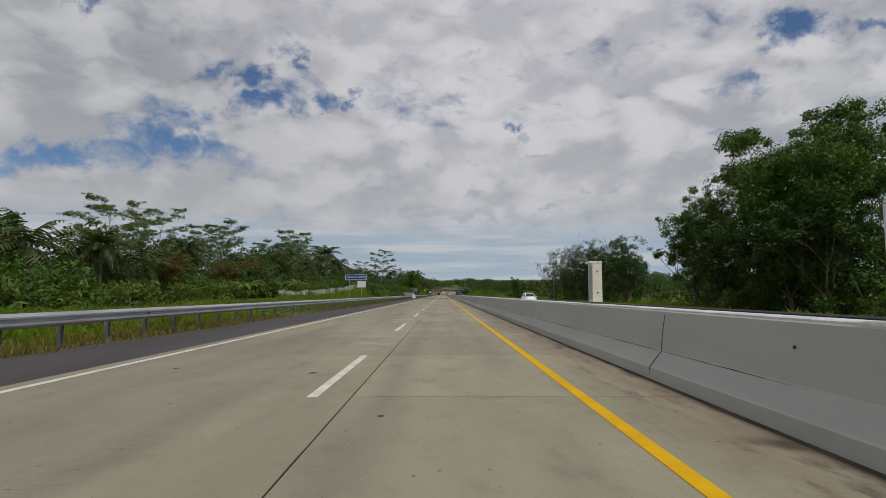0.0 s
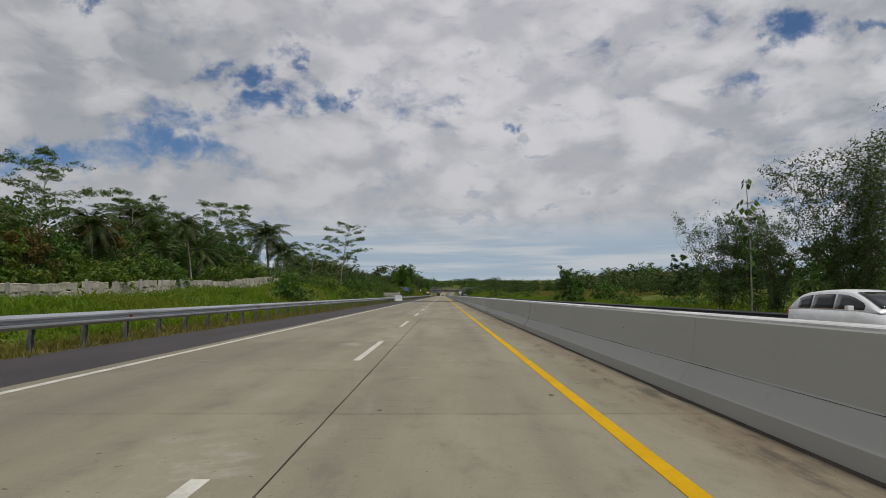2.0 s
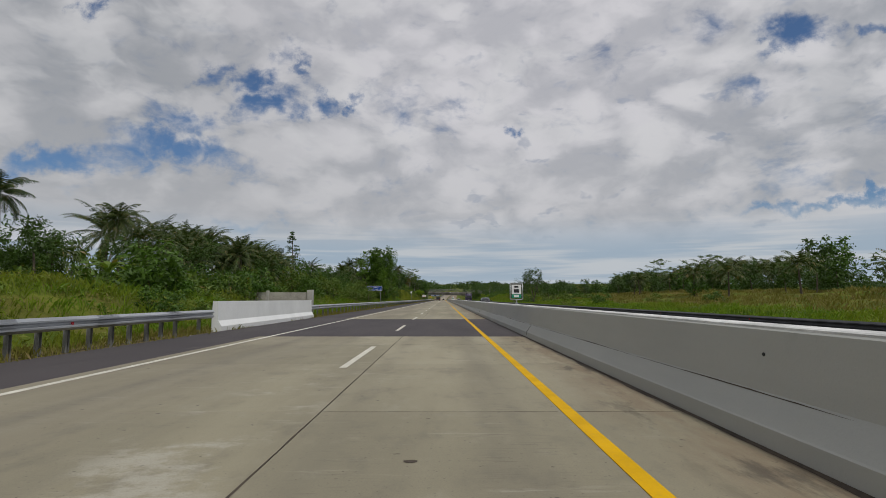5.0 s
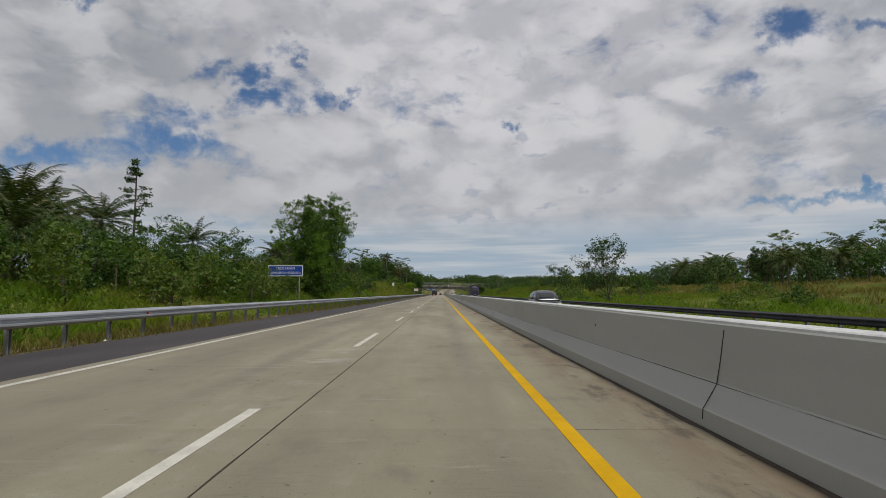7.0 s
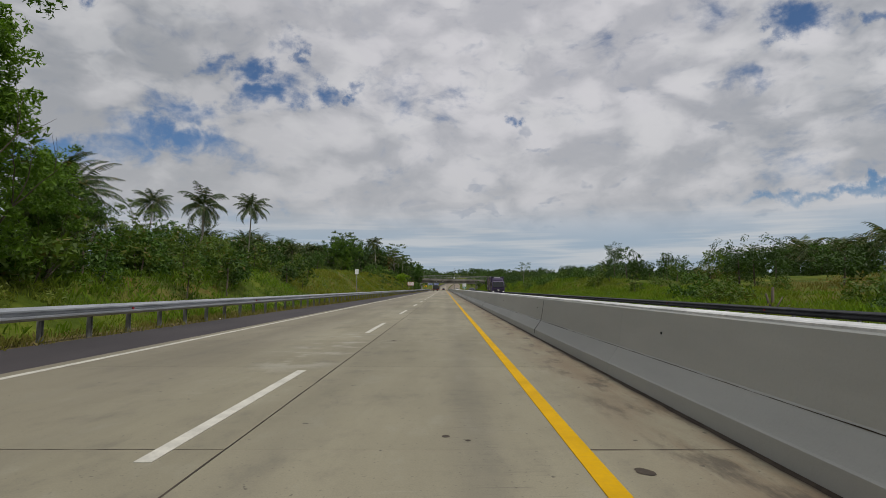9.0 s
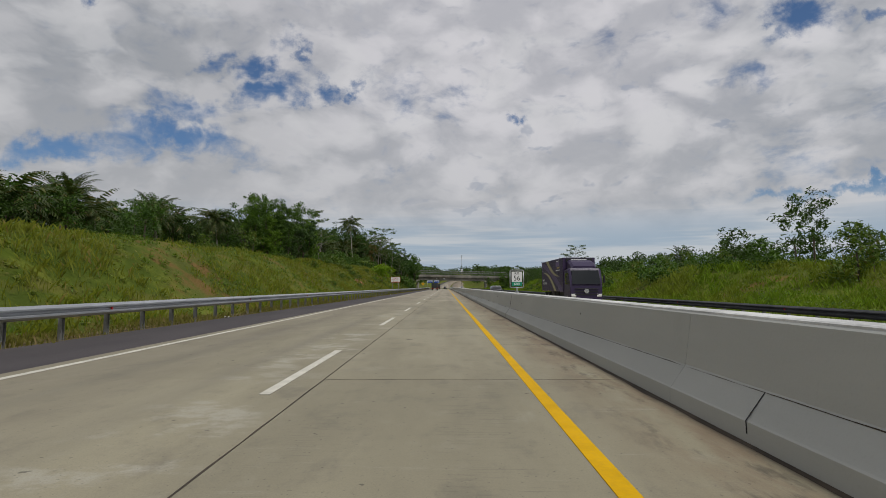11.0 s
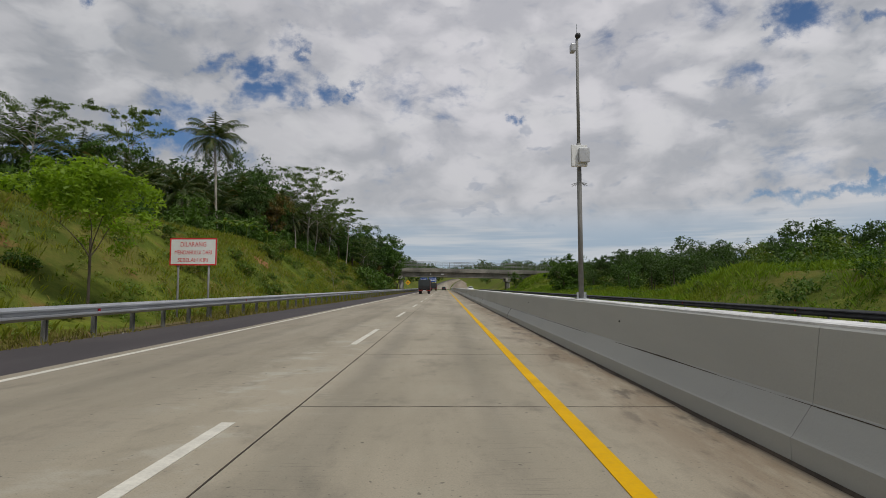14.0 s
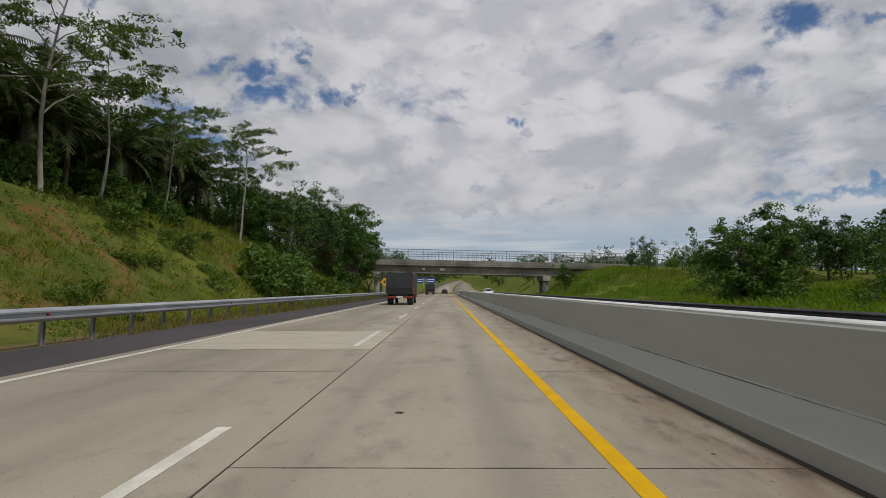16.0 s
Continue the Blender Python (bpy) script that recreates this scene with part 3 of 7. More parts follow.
tagged(road, "pale concrete motorway carriageway with painted lane lines", "road", "", "structure")


def make_roads():
    # the base under the joints
    bm = bmesh.new()
    box(bm, -6.76, 3.34, -30, 700, -0.09, -0.035)
    part("road_base", bm, RUBBER, road)
    for name, x0, x1, top in (("shoulder", -9.62, X_LEFT - 0.02, -0.006),):
        bm = bmesh.new()
        box(bm, x0, x1, -30, 700, -0.095, top)
        part(name, bm, ASPHALT, road, "dark purple-grey asphalt hard shoulder")
    bm = bmesh.new()
    box(bm, X_LEFT - 0.015, X_RIGHT + 0.01, STRIP[0], STRIP[1], -0.09, 0.004)
    part("bridge_surfacing", bm, ASPHALT, road, "band of dark asphalt across the lanes")
    # the other carriageway
    bm = bmesh.new()
    box(bm, 4.25, 14.2, -30, 700, -0.095, -0.01)
    part("opposite_lanes", bm, CONCRETE, road)
    bm = bmesh.new()
    box(bm, 14.22, ROAD_RIGHT, -30, 700, -0.095, -0.016)
    part("opposite_shoulder", bm, ASPHALT, road)
    # both carriageways go on uphill beyond the overpass
    for name, xa, xb, mat in (("far_lanes", -6.74, 3.3, CONCRETE), ("far_opposite_lanes", 4.25, 14.2, CONCRETE), ("far_shoulder", -9.62, -6.76, ASPHALT)):
        ys = np.linspace(700.01, 1500, 60)
        v = [(x + bend(y), y, road_height(y) + dz) for y in ys for x, dz in ((xa, 0.01), (xb, 0.01), (xa, -0.3), (xb, -0.3))]
        f = []
        for i in range(len(ys) - 1):
            a, b = 4 * i, 4 * i + 4
            f += [(a, a + 1, b + 1, b), (a + 2, a, b, b + 2), (a + 1, a + 3, b + 3, b + 1), (a + 3, a + 2, b + 2, b + 3)]
        sheet(name, v, f, mat, road)


def bend(y):
    """The far road swings gently to one side."""
    return 0.00012 * max(y - 700, 0) ** 2


make_roads()


def make_lines():
    bm = bmesh.new()
    box(bm, -6.41, -6.26, -30, 700, 0.0, 0.006)
    part("edge_line", bm, WHITE_LINE, road, "long white edge line")
    bm = bmesh.new()
    box(bm, 1.755, 1.925, -30, 700, 0.0, 0.006)
    part("yellow_line", bm, YELLOW_LINE, road, "long yellow edge line beside the median")
    bm = bmesh.new()
    box(bm, 5.7, 5.86, -30, 700, -0.012, -0.004)
    part("yellow_line", bm, YELLOW_LINE, road)
    dash = bpy.data.meshes.new("lane_dash")
    bm = bmesh.new()
    box(bm, -0.075, 0.075, 0, 5.0, 0.0, 0.006)
    bm.to_mesh(dash)
    bm.free()
    dash.materials.append(WHITE_LINE)
    for i in range(-2, 53):
        y = float(np.interp(i, (-2, 0, 4, 8, 15, 17, 18, 20, 21, 27, 28, 30, 33, 37, 38, 60), (-19, 7.0, 60.6, 111.0, 203.0, 229.1, 242.7, 268.3, 280.5, 358.6, 370.6, 398.2, 437.3, 488.8, 500.2, 786.0)))
        ob = new("lane_dash", dash)
        ob.location, ob.parent = (-1.83, y, 0.0), road
        twin = new("opposite_dash", dash)
        twin.location, twin.parent = (9.5, y + 4, -0.011), road


make_lines()


def make_barriers():
    """Cast median barrier in lengths with a flared foot."""
    wall = anchor("median_barrier")
    tagged(wall, "grey concrete median barrier with a flared foot", "barrier", "", "structure")
    profile = [(3.315, -0.08), (3.32, 0.205), (3.335, 0.222), (3.50, 0.462), (3.515, 0.485), (3.60, 1.10), (3.64, 1.14), (3.95, 1.14), (3.99, 1.10), (4.05, 0.50), (4.235, 0.23), (4.24, -0.08)]
    length = 12.0
    data = bpy.data.meshes.new("barrier_length")
    bm = bmesh.new()
    extrude_profile(bm, profile, 0.003, length - 0.003, True, 3)
    bm.to_mesh(data)
    bm.free()
    data.materials.append(BARRIER)
    for i in range(-2, 58):
        ob = new("barrier_length", data)
        ob.location, ob.parent = (0, 9.0 + length * i, 0), wall
    # lighter coping along the top
    bm = bmesh.new()
    extrude_profile(bm, [(3.617, 1.105), (3.625, 1.140), (3.65, 1.152), (3.94, 1.152), (3.965, 1.140), (3.972, 1.105)], -15, 705, True, 1)
    part("coping", bm, COPING, wall, "paler top edge")
    # the cold joint above the flared foot, dark and broken
    verts, faces = [], []
    for i, y in enumerate(np.arange(-14, 640, 0.25)):
        u = max(0.0, 0.30 + 0.75 * noise.noise(Vector((0, y * 0.35, 7))) + 0.35 * noise.noise(Vector((0, y * 2.3, 9))))
        verts += [(3.4972, y, 0.4632), (3.4972 + 0.013 * u, y, 0.4632 + 0.020 * u)]
        if i:
            faces.append((2 * i - 2, 2 * i, 2 * i + 1, 2 * i - 1))
    sheet("cold_joint", verts, faces, SOIL, wall, "dark broken joint line above the foot")
    # cast-in eyes in the face
    bm = bmesh.new()
    rod(bm, (0.0, 0, 0), (-0.012, 0, 0), 0.02, 0.016, 10)
    data = bpy.data.meshes.new("drain_eye")
    bm.to_mesh(data)
    bm.free()
    data.materials.append(BLACK)
    for i in range(70):
        ob = new("drain_eye", data)
        ob.location, ob.parent = (3.562, 4.6 + 9.6 * i + random.uniform(-0.8, 0.8), 0.80 + random.uniform(-0.05, 0.08)), wall
    # hairline cracks
    for i in range(26):
        y, z = 8.5 + i * 23.7 + random.uniform(-4, 4), 0.2
        bm = bmesh.new()
        last = Vector((3.313, y, 0.10))
        for s, (px, pz) in enumerate(((3.316, 0.215), (3.498, 0.465), (3.549, 0.75), (3.590, 1.05))):
            if s > 1 and i % 3:
                break
            point = Vector((px, last.y + random.uniform(-0.04, 0.05), pz))
            rod(bm, last, point, 0.006, 0.005, 4)
            last = point
        part("crack", bm, BLACK, wall)


make_barriers()


def make_foot_grime_shade():
    """Grime and washed soil in the angle under the barrier, contact shade painted in."""
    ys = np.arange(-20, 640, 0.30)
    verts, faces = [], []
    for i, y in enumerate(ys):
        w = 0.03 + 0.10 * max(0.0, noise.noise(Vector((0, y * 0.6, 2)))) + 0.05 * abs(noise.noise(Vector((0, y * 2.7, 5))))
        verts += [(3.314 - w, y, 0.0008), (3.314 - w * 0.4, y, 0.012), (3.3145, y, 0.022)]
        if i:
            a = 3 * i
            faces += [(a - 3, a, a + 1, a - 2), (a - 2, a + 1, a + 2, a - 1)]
    ob = sheet("dirt_line", verts, faces, SOIL, None, "dark grime and painted contact shade along the foot of the barrier", True)
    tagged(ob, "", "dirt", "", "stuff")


make_foot_grime_shade()


def make_guardrail(steel, label):
    """Twelve metres of W-beam on posts; built once and set down along both roadsides."""
    rail = anchor("guardrail")
    tagged(rail, label, "guardrail", "roadside guardrails")
    outline = [(0.0, 0.94), (0.045, 0.90), (0.085, 0.86), (0.085, 0.82), (0.01, 0.775), (0.01, 0.735), (0.085, 0.69), (0.085, 0.65), (0.045, 0.61), (0.0, 0.575)]
    both = outline + [(x - 0.006, z) for x, z in outline[::-1]]
    for i in range(3):
        bm = bmesh.new()
        extrude_profile(bm, both, i * 4.06, i * 4.06 + 4.10 - (0.04 if i == 2 else 0), True, 1)
        ob = part("beam", bm, steel, rail)
        ob.location.x = 0.004 * (i % 2)
    for i in range(6):
        bm = bmesh.new()
        y = 1.0 + 2.03 * i
        box(bm, -0.20, -0.08, y - 0.055, y - 0.048, -0.5, 0.90)
        box(bm, -0.20, -0.194, y - 0.048, y + 0.055, -0.5, 0.90)
        box(bm, -0.20, -0.08, y + 0.048, y + 0.055, -0.5, 0.90)
        part("post", bm, POST_STEEL, rail)
        bm = bmesh.new()
        box(bm, -0.08, 0.0, y - 0.05, y + 0.05, 0.60, 0.92)
        part("spacer", bm, POST_STEEL, rail)
    bm = bmesh.new()
    box(bm, 0.012, 0.05, 2.96, 3.04, 0.70, 0.82, 0.008)
    part("reflector", bm, RED_REFLECT, rail, "small red reflector")
    return rail


first_rail = make_guardrail(GALV, "galvanised W-beam guardrail on steel posts along the shoulder")
first_rail.matrix_basis = pose(-9.98, -9.4, 0.0)
for i in range(1, 57):
    y = -9.4 + 12.18 * i
    if y < 163:
        copy_thing(first_rail, pose(-9.98, y, 0.0))
copy_thing(first_rail, pose(-9.98, 164.2, 0.0))
for i in range(41):
    copy_thing(first_rail, pose(-9.98, 194.1 + 12.18 * i, 0.0))
# far rail stands in shade, so its beams take the darkened steel
shaded_rail = make_guardrail(SHADED_STEEL, "W-beam guardrail beyond the other carriageway, shade put into its dark colour")
shaded_rail.matrix_basis = pose(17.0, 2.4, -0.42, 0, 0, 180)
for i in range(1, 58):
    copy_thing(shaded_rail, pose(17.0, 2.4 + 12.18 * i, -0.42, 0, 0, 180))


def make_parapet():
    ob = anchor("bridge_parapet", -9.65, 176.6, 0)
    tagged(ob, "white concrete parapet of the short bridge", "parapet", "", "structure")
    bm = bmesh.new()
    extrude_profile(bm, [(0.0, -0.1), (0.0, 0.2), (-0.16, 0.45), (-0.2, 1.32), (-0.42, 1.32), (-0.46, 0.45), (-0.46, -0.1)], 0, 17.3)
    part("parapet_wall", bm, SIGN_WHITE, ob)
    pillar = anchor("concrete_pillar", -10.75, 197.2, 0)
    tagged(pillar, "rough grey concrete pillar behind the guardrail", "pillar")
    bm = bmesh.new()
    box(bm, -0.22, 0.22, -0.3, 0.3, -0.6, 2.15, 0.03)
    part("shaft", bm, CEMENT, pillar)
    bm = bmesh.new()
    box(bm, -13.4, -0.24, -0.12, 0.12, -0.6, 1.95, 0.02)
    part("wall_panel", bm, STONE, pillar, "long brown-grey wall panel")
    for x in (-3.5, -7.0, -10.5):
        bm = bmesh.new()
        box(bm, x - 0.1, x + 0.1, -0.17, 0.17, -0.6, 2.1, 0.02)
        part("wall_post", bm, CEMENT, pillar)


make_parapet()


def make_overpass():
    """Girder bridge over both roads, on piers beside them."""
    ob = anchor("overpass", 0, 608, 0)
    tagged(ob, "weathered grey concrete road overpass with steel railings", "bridge", "", "structure")
    fall = -0.022

    def lift(bm):
        for v in bm.verts:
            v.co.z += fall * (v.co.x - 5)
        return bm

    for j in range(4):
        bm = bmesh.new()
        y = 0.25 + 1.9 * j
        for xa, xb in ((-34, -13.5), (-13.4, 20.4), (20.5, 44)):
            box(bm, xa, xb, y, y + 0.55, 4.42, 4.66)
            box(bm, xa, xb, y + 0.16, y + 0.39, 4.66, 5.72)
            box(bm, xa, xb, y, y + 0.55, 5.72, 5.96)
        part("girder", lift(bm), GIRDER, ob, "long stained precast girder, its shade darkened into the colour" if j == 0 else "")
    bm = bmesh.new()
    box(bm, -34, 44, -0.35, 7.2, 5.96, 6.28)
    part("deck", lift(bm), GIRDER, ob)
    for y in (-0.38, 6.95):
        bm = bmesh.new()
        box(bm, -34, 44, y, y + 0.28, 6.28, 7.12, 0.03)
        part("kerb_wall", lift(bm), GIRDER, ob)
        for z in (8.2, 9.15):
            bm = bmesh.new()
            rod(bm, (-34, y + 0.14, z), (44, y + 0.14, z), 0.055, sides=8)
            part("rail", lift(bm), POST_STEEL, ob)
        for i in range(53):
            bm = bmesh.new()
            x = -34 + 1.5 * i
            box(bm, x - 0.035, x + 0.035, y + 0.10, y + 0.18, 7.12, 9.17)
            if i < 52:
                rod(bm, (x + 0.75, y + 0.14, 7.12), (x + 0.75, y + 0.14, 9.15), 0.02, sides=6)
            part("rail_post", lift(bm), POST_STEEL, ob)
    for x in (-13.45, 20.45):
        bm = bmesh.new()
        box(bm, x - 0.75, x + 0.75, -0.2, 7.2, 3.45, 4.40, 0.05)
        part("pier_cap", lift(bm), CEMENT, ob)
        for y in (1.2, 5.6):
            bm = bmesh.new()
            rod(bm, (x, y, -0.8), (x, y, 3.6), 0.55, sides=24)
            part("pier_column", bm, CEMENT, ob, "", True)
    for x, w in ((-4.0, 0.5), (-0.3, 1.0)):
        bm = bmesh.new()
        box(bm, x - w / 2, x + w / 2, 0.19, 0.235, 5.05, 5.5, 0.01)
        part("clearance_plate", lift(bm), SIGN_WHITE, ob, "small white plate on the girder")
    return ob


make_overpass()


# ---- plants ----
rng = np.random.default_rng(7)


def leaf_blades(centres, normals, sizes, narrow=0.42):
    """Pointed leaves, as arrays of three-cornered faces."""
    n = len(centres)
    axis = rng.normal(size=(n, 3))
    axis -= normals * (axis * normals).sum(1, keepdims=True)
    axis /= np.linalg.norm(axis, axis=1, keepdims=True) + 1e-9
    side = np.cross(normals, axis)
    s = sizes[:, None]
    v = np.stack([centres - axis * s * 0.8 + side * s * narrow, centres + axis * s * 1.1, centres - axis * s * 0.8 - side * s * narrow], 1)
    return v.reshape(-1, 3), np.arange(3 * n).reshape(-1, 3)


def clump_cloud(points, spread, per, size, flat=1.0, droop=0.0, fine=1.35):
    """Leaves scattered round each branch tip."""
    per, size = int(per * fine), size * 1.17 / math.sqrt(fine)
    c = np.repeat(points, per, axis=0)
    off = rng.normal(size=c.shape)
    off *= (rng.random((len(c), 1)) ** 0.4) / (np.linalg.norm(off, axis=1, keepdims=True) + 1e-9)
    off *= np.repeat(np.broadcast_to(spread, (len(points),)), per)[:, None]
    off[:, 2] *= flat
    normals = rng.normal(size=c.shape) * 0.75 + off / (np.linalg.norm(off, axis=1, keepdims=True) + 1e-9) * 0.5
    normals[:, 2] += 0.7
    normals /= np.linalg.norm(normals, axis=1, keepdims=True) + 1e-9
    sizes = size * rng.uniform(0.6, 1.35, len(c))
    c = c + off
    c[:, 2] -= droop * (off[:, 0] ** 2 + off[:, 1] ** 2)
    return leaf_blades(c, normals, sizes)


def limbs(bm, root, way, length, radius, depth, tips, spread=0.7, lift=0.25, forks=3):
    """A tapering limb that forks; the ends are collected in tips."""
    steps, point, heading = 3, Vector(root), Vector(way).normalized()
    r = radius
    for i in range(steps):
        heading = (heading + Vector((random.uniform(-0.2, 0.2), random.uniform(-0.2, 0.2), random.uniform(-0.05, lift)))).normalized()
        nxt = point + heading * (length / steps)
        rod(bm, point, nxt, r, r * 0.8, 6 if depth else 5, False)
        point, r = nxt, r * 0.8
    if depth == 0:
        tips.append(point)
        return
    for j in range(forks):
        turn = Vector((random.uniform(-1, 1), random.uniform(-1, 1), random.uniform(-0.25, 0.6)))
        limbs(bm, point, heading + turn * spread, length * random.uniform(0.55, 0.8), r * 0.75, depth - 1, tips, spread, lift, forks)


def plant(name, label, category, group=""):
    ob = anchor(name)
    return tagged(ob, label, category, group)


def broadleaf(seed, height, radius, trunk, mat, label, per=70, size=0.20, clumps=120, low=0.28, name="broadleaf_tree", tall=1.0, lobes_n=9):
    """Dense round-crowned tree: forked trunk and many leaf clumps with gaps."""
    random.seed(seed)
    ob = plant(name, label, "tree", "roadside trees")
    bm, tips = bmesh.new(), []
    rod(bm, (0, 0, -0.6), (0, 0, height * low), trunk, trunk * 0.8, 8, False)
    for j in range(4):
        a = j * 1.6 + random.uniform(-0.4, 0.4)
        limbs(bm, (0, 0, height * low * random.uniform(0.75, 1.0)), (math.cos(a) * 0.6, math.sin(a) * 0.6, 1.0), height * 0.26, trunk * 0.5, 2, tips, 0.75, 0.2, 3)
    part("trunk", bm, BARK, ob, "", True)
    lobes = [(Vector((random.uniform(-0.5, 0.5) * radius, random.uniform(-0.5, 0.5) * radius, height * random.uniform(low + (0.12 if low > 0.1 else 0.03), 0.86))), radius * random.uniform(0.38, 0.62)) for _ in range(lobes_n)]
    pts = [np.array(t) for t in tips if low > 0.28 or any((t - c).length < r * 1.1 for c, r in lobes)]
    while len(pts) < clumps:
        c, r = random.choice(lobes)
        d = Vector((random.gauss(0, 1), random.gauss(0, 1), random.gauss(0, 1) * tall)).normalized()
        p = c + Vector((d.x * r, d.y * r, d.z * r * tall)) * random.uniform(0.5, 1.05)
        if height * low * 0.7 < p.z < height * 0.97:
            pts.append(np.array(p))
    v, f = clump_cloud(np.array(pts), np.array([random.uniform(0.35, 0.85) for _ in pts]) * radius / 4.2, per, size, 0.8)
    sheet("crown", v, f, mat, ob)
    return ob


def umbrella_tree(seed, height, radius, label, low=0.45, boughs=16, per=36, size=0.12, mat=None):
    """Tall pale slender tree: a long thin stem, rising boughs and flat sprays of feathery leaves."""
    random.seed(seed)
    ob = plant("albizia_tree", label, "tree", "roadside trees")
    bm, sprays = bmesh.new(), []
    stem, p, heading = [], Vector((0, 0, -0.6)), Vector((random.uniform(-0.1, 0.1), random.uniform(-0.1, 0.1), 1))
    girth = 0.0115 * height
    for i in range(11):
        stem.append(p.copy())
        heading = (heading + Vector((random.uniform(-0.09, 0.09), random.uniform(-0.09, 0.09), 0.06))).normalized()
        q = p + heading * height * 0.092
        rod(bm, p, q, girth * (1 - 0.080 * i), girth * (1 - 0.080 * (i + 1)), 7, False)
        p = q
    stem.append(p)
    sprays.append(np.array(p))
    for i in range(boughs):
        u = i / (boughs - 1)
        t = (low + (0.97 - low) * u) * 11
        k = min(int(t), 10)
        root = stem[k].lerp(stem[k + 1], t - k)
        a = i * 2.4 + random.uniform(-0.5, 0.5)
        reach = radius * (0.35 + 0.65 * math.sin(math.pi * (0.30 + 0.62 * u))) * random.uniform(0.7, 1.1)
        rise = random.uniform(0.45, 0.95)
        q, r = root, girth * (0.42 - 0.22 * u)
        for s in range(5):
            nxt = q + Vector((math.cos(a) * math.cos(rise), math.sin(a) * math.cos(rise), math.sin(rise))) * reach * 0.24
            rod(bm, q, nxt, r, r * 0.74, 5, False)
            q, r, rise, a = nxt, r * 0.74, rise * 0.72, a + random.uniform(-0.25, 0.25)
            if s > 0:
                for side in (-1, 1):
                    if random.random() < 0.25:
                        continue
                    b = a + side * random.uniform(0.5, 1.1)
                    tip = q + Vector((math.cos(b), math.sin(b), random.uniform(0.05, 0.5))) * reach * random.uniform(0.16, 0.30)
                    rod(bm, q, tip, r * 0.6, 0.010, 4, False)
                    sprays.append(np.array(tip))
                    if s > 2 or random.random() < 0.4:
                        sprays.append(np.array(q.lerp(tip, 0.45)))
        sprays.append(np.array(q))
    part("trunk", bm, BARK_PALE, ob, "pale smooth trunk and open limbs", True)
    pts = np.array([s + np.array((random.gauss(0, 0.075), random.gauss(0, 0.075), random.gauss(0, 0.03))) * radius for s in sprays for _ in range(2)])
    v, f = clump_cloud(pts, np.array([random.uniform(0.35, 1.0) for _ in pts]) * radius * 0.15, per // 2, size, 0.42, 0.15)
    sheet("crown", v, f, mat or LEAF_FEATHER, ob)
    return ob


def frond(verts, faces, root, yaw, rise, length, leaflets, width, sag, broad=0.07):
    """One palm frond: a rib and two rows of drooping leaflets."""
    c, s = math.cos(yaw), math.sin(yaw)
    pts, heading, p = [], rise, Vector(root)
    for i in range(9):
        pts.append(p.copy())
        p = p + Vector((c * math.cos(heading), s * math.cos(heading), math.sin(heading))) * (length / 8)
        heading -= sag / 8 * (0.5 + i * 0.16)
    for a, b in zip(pts, pts[1:]):
        n = len(verts)
        w = Vector((-s, c, 0)) * 0.035
        verts += [a - w, a + w, b + w * 0.8, b - w * 0.8]
        faces.append((n, n + 1, n + 2, n + 3))
    for i in range(leaflets):
        t = 0.12 + 0.88 * i / leaflets
        k = min(int(t * 8), 7)
        a, b = pts[k], pts[k + 1]
        base = a.lerp(b, t * 8 - k)
        fore = (b - a).normalized()
        span = width * math.sin(math.pi * (0.12 + 0.86 * t)) ** 0.7 * random.uniform(0.85, 1.1)
        for sgn in (-1, 1):
            out = (Vector((-s, c, 0)) * sgn + fore * 0.55 + Vector((0, 0, -0.25 - random.uniform(0, 0.5)))).normalized()
            tip = base + out * span + Vector((0, 0, -0.12 * span))
            half = fore * max(0.04, span * broad)
            n = len(verts)
            verts += [base - half, base + half, tip + half * 0.4, tip - half * 0.4]
            faces.append((n, n + 1, n + 2, n + 3))


def palm(seed, height, length, label, fronds=28, name="coconut_palm", thick=0.15, leaflets=32, sag=1.5, width=0.85, lean=0.06):
    random.seed(seed)
    ob = plant(name, label, "palm tree", "palms")
    bm = bmesh.new()
    p, heading = Vector((0, 0, -0.5)), Vector((random.uniform(-lean, lean), random.uniform(-lean, lean), 1))
    n = 8
    for i in range(n):
        q = p + heading.normalized() * (height + 0.5) / n
        rod(bm, p, q, thick * (1.25 - 0.4 * i / n), thick * (1.25 - 0.4 * (i + 1) / n), 8, False)
        p, heading = q, heading + Vector((random.uniform(-0.03, 0.03), random.uniform(-0.03, 0.03), 0.02))
    part("trunk", bm, BARK_PALE if name == "coconut_palm" else BARK, ob, "", True)
    verts, faces = [], []
    for i in range(fronds):
        yaw = i * 2.4 + random.uniform(-0.2, 0.2)
        rise = 1.3 - 2.0 * i / fronds + random.uniform(-0.2, 0.2)
        frond(verts, faces, p, yaw, rise, length * random.uniform(0.85, 1.1), leaflets, width, sag * random.uniform(0.8, 1.2), 0.10 if name == "oil_palm" else 0.055)
    sheet("crown", [tuple(v) for v in verts], faces, LEAF_PALM, ob)
    return ob


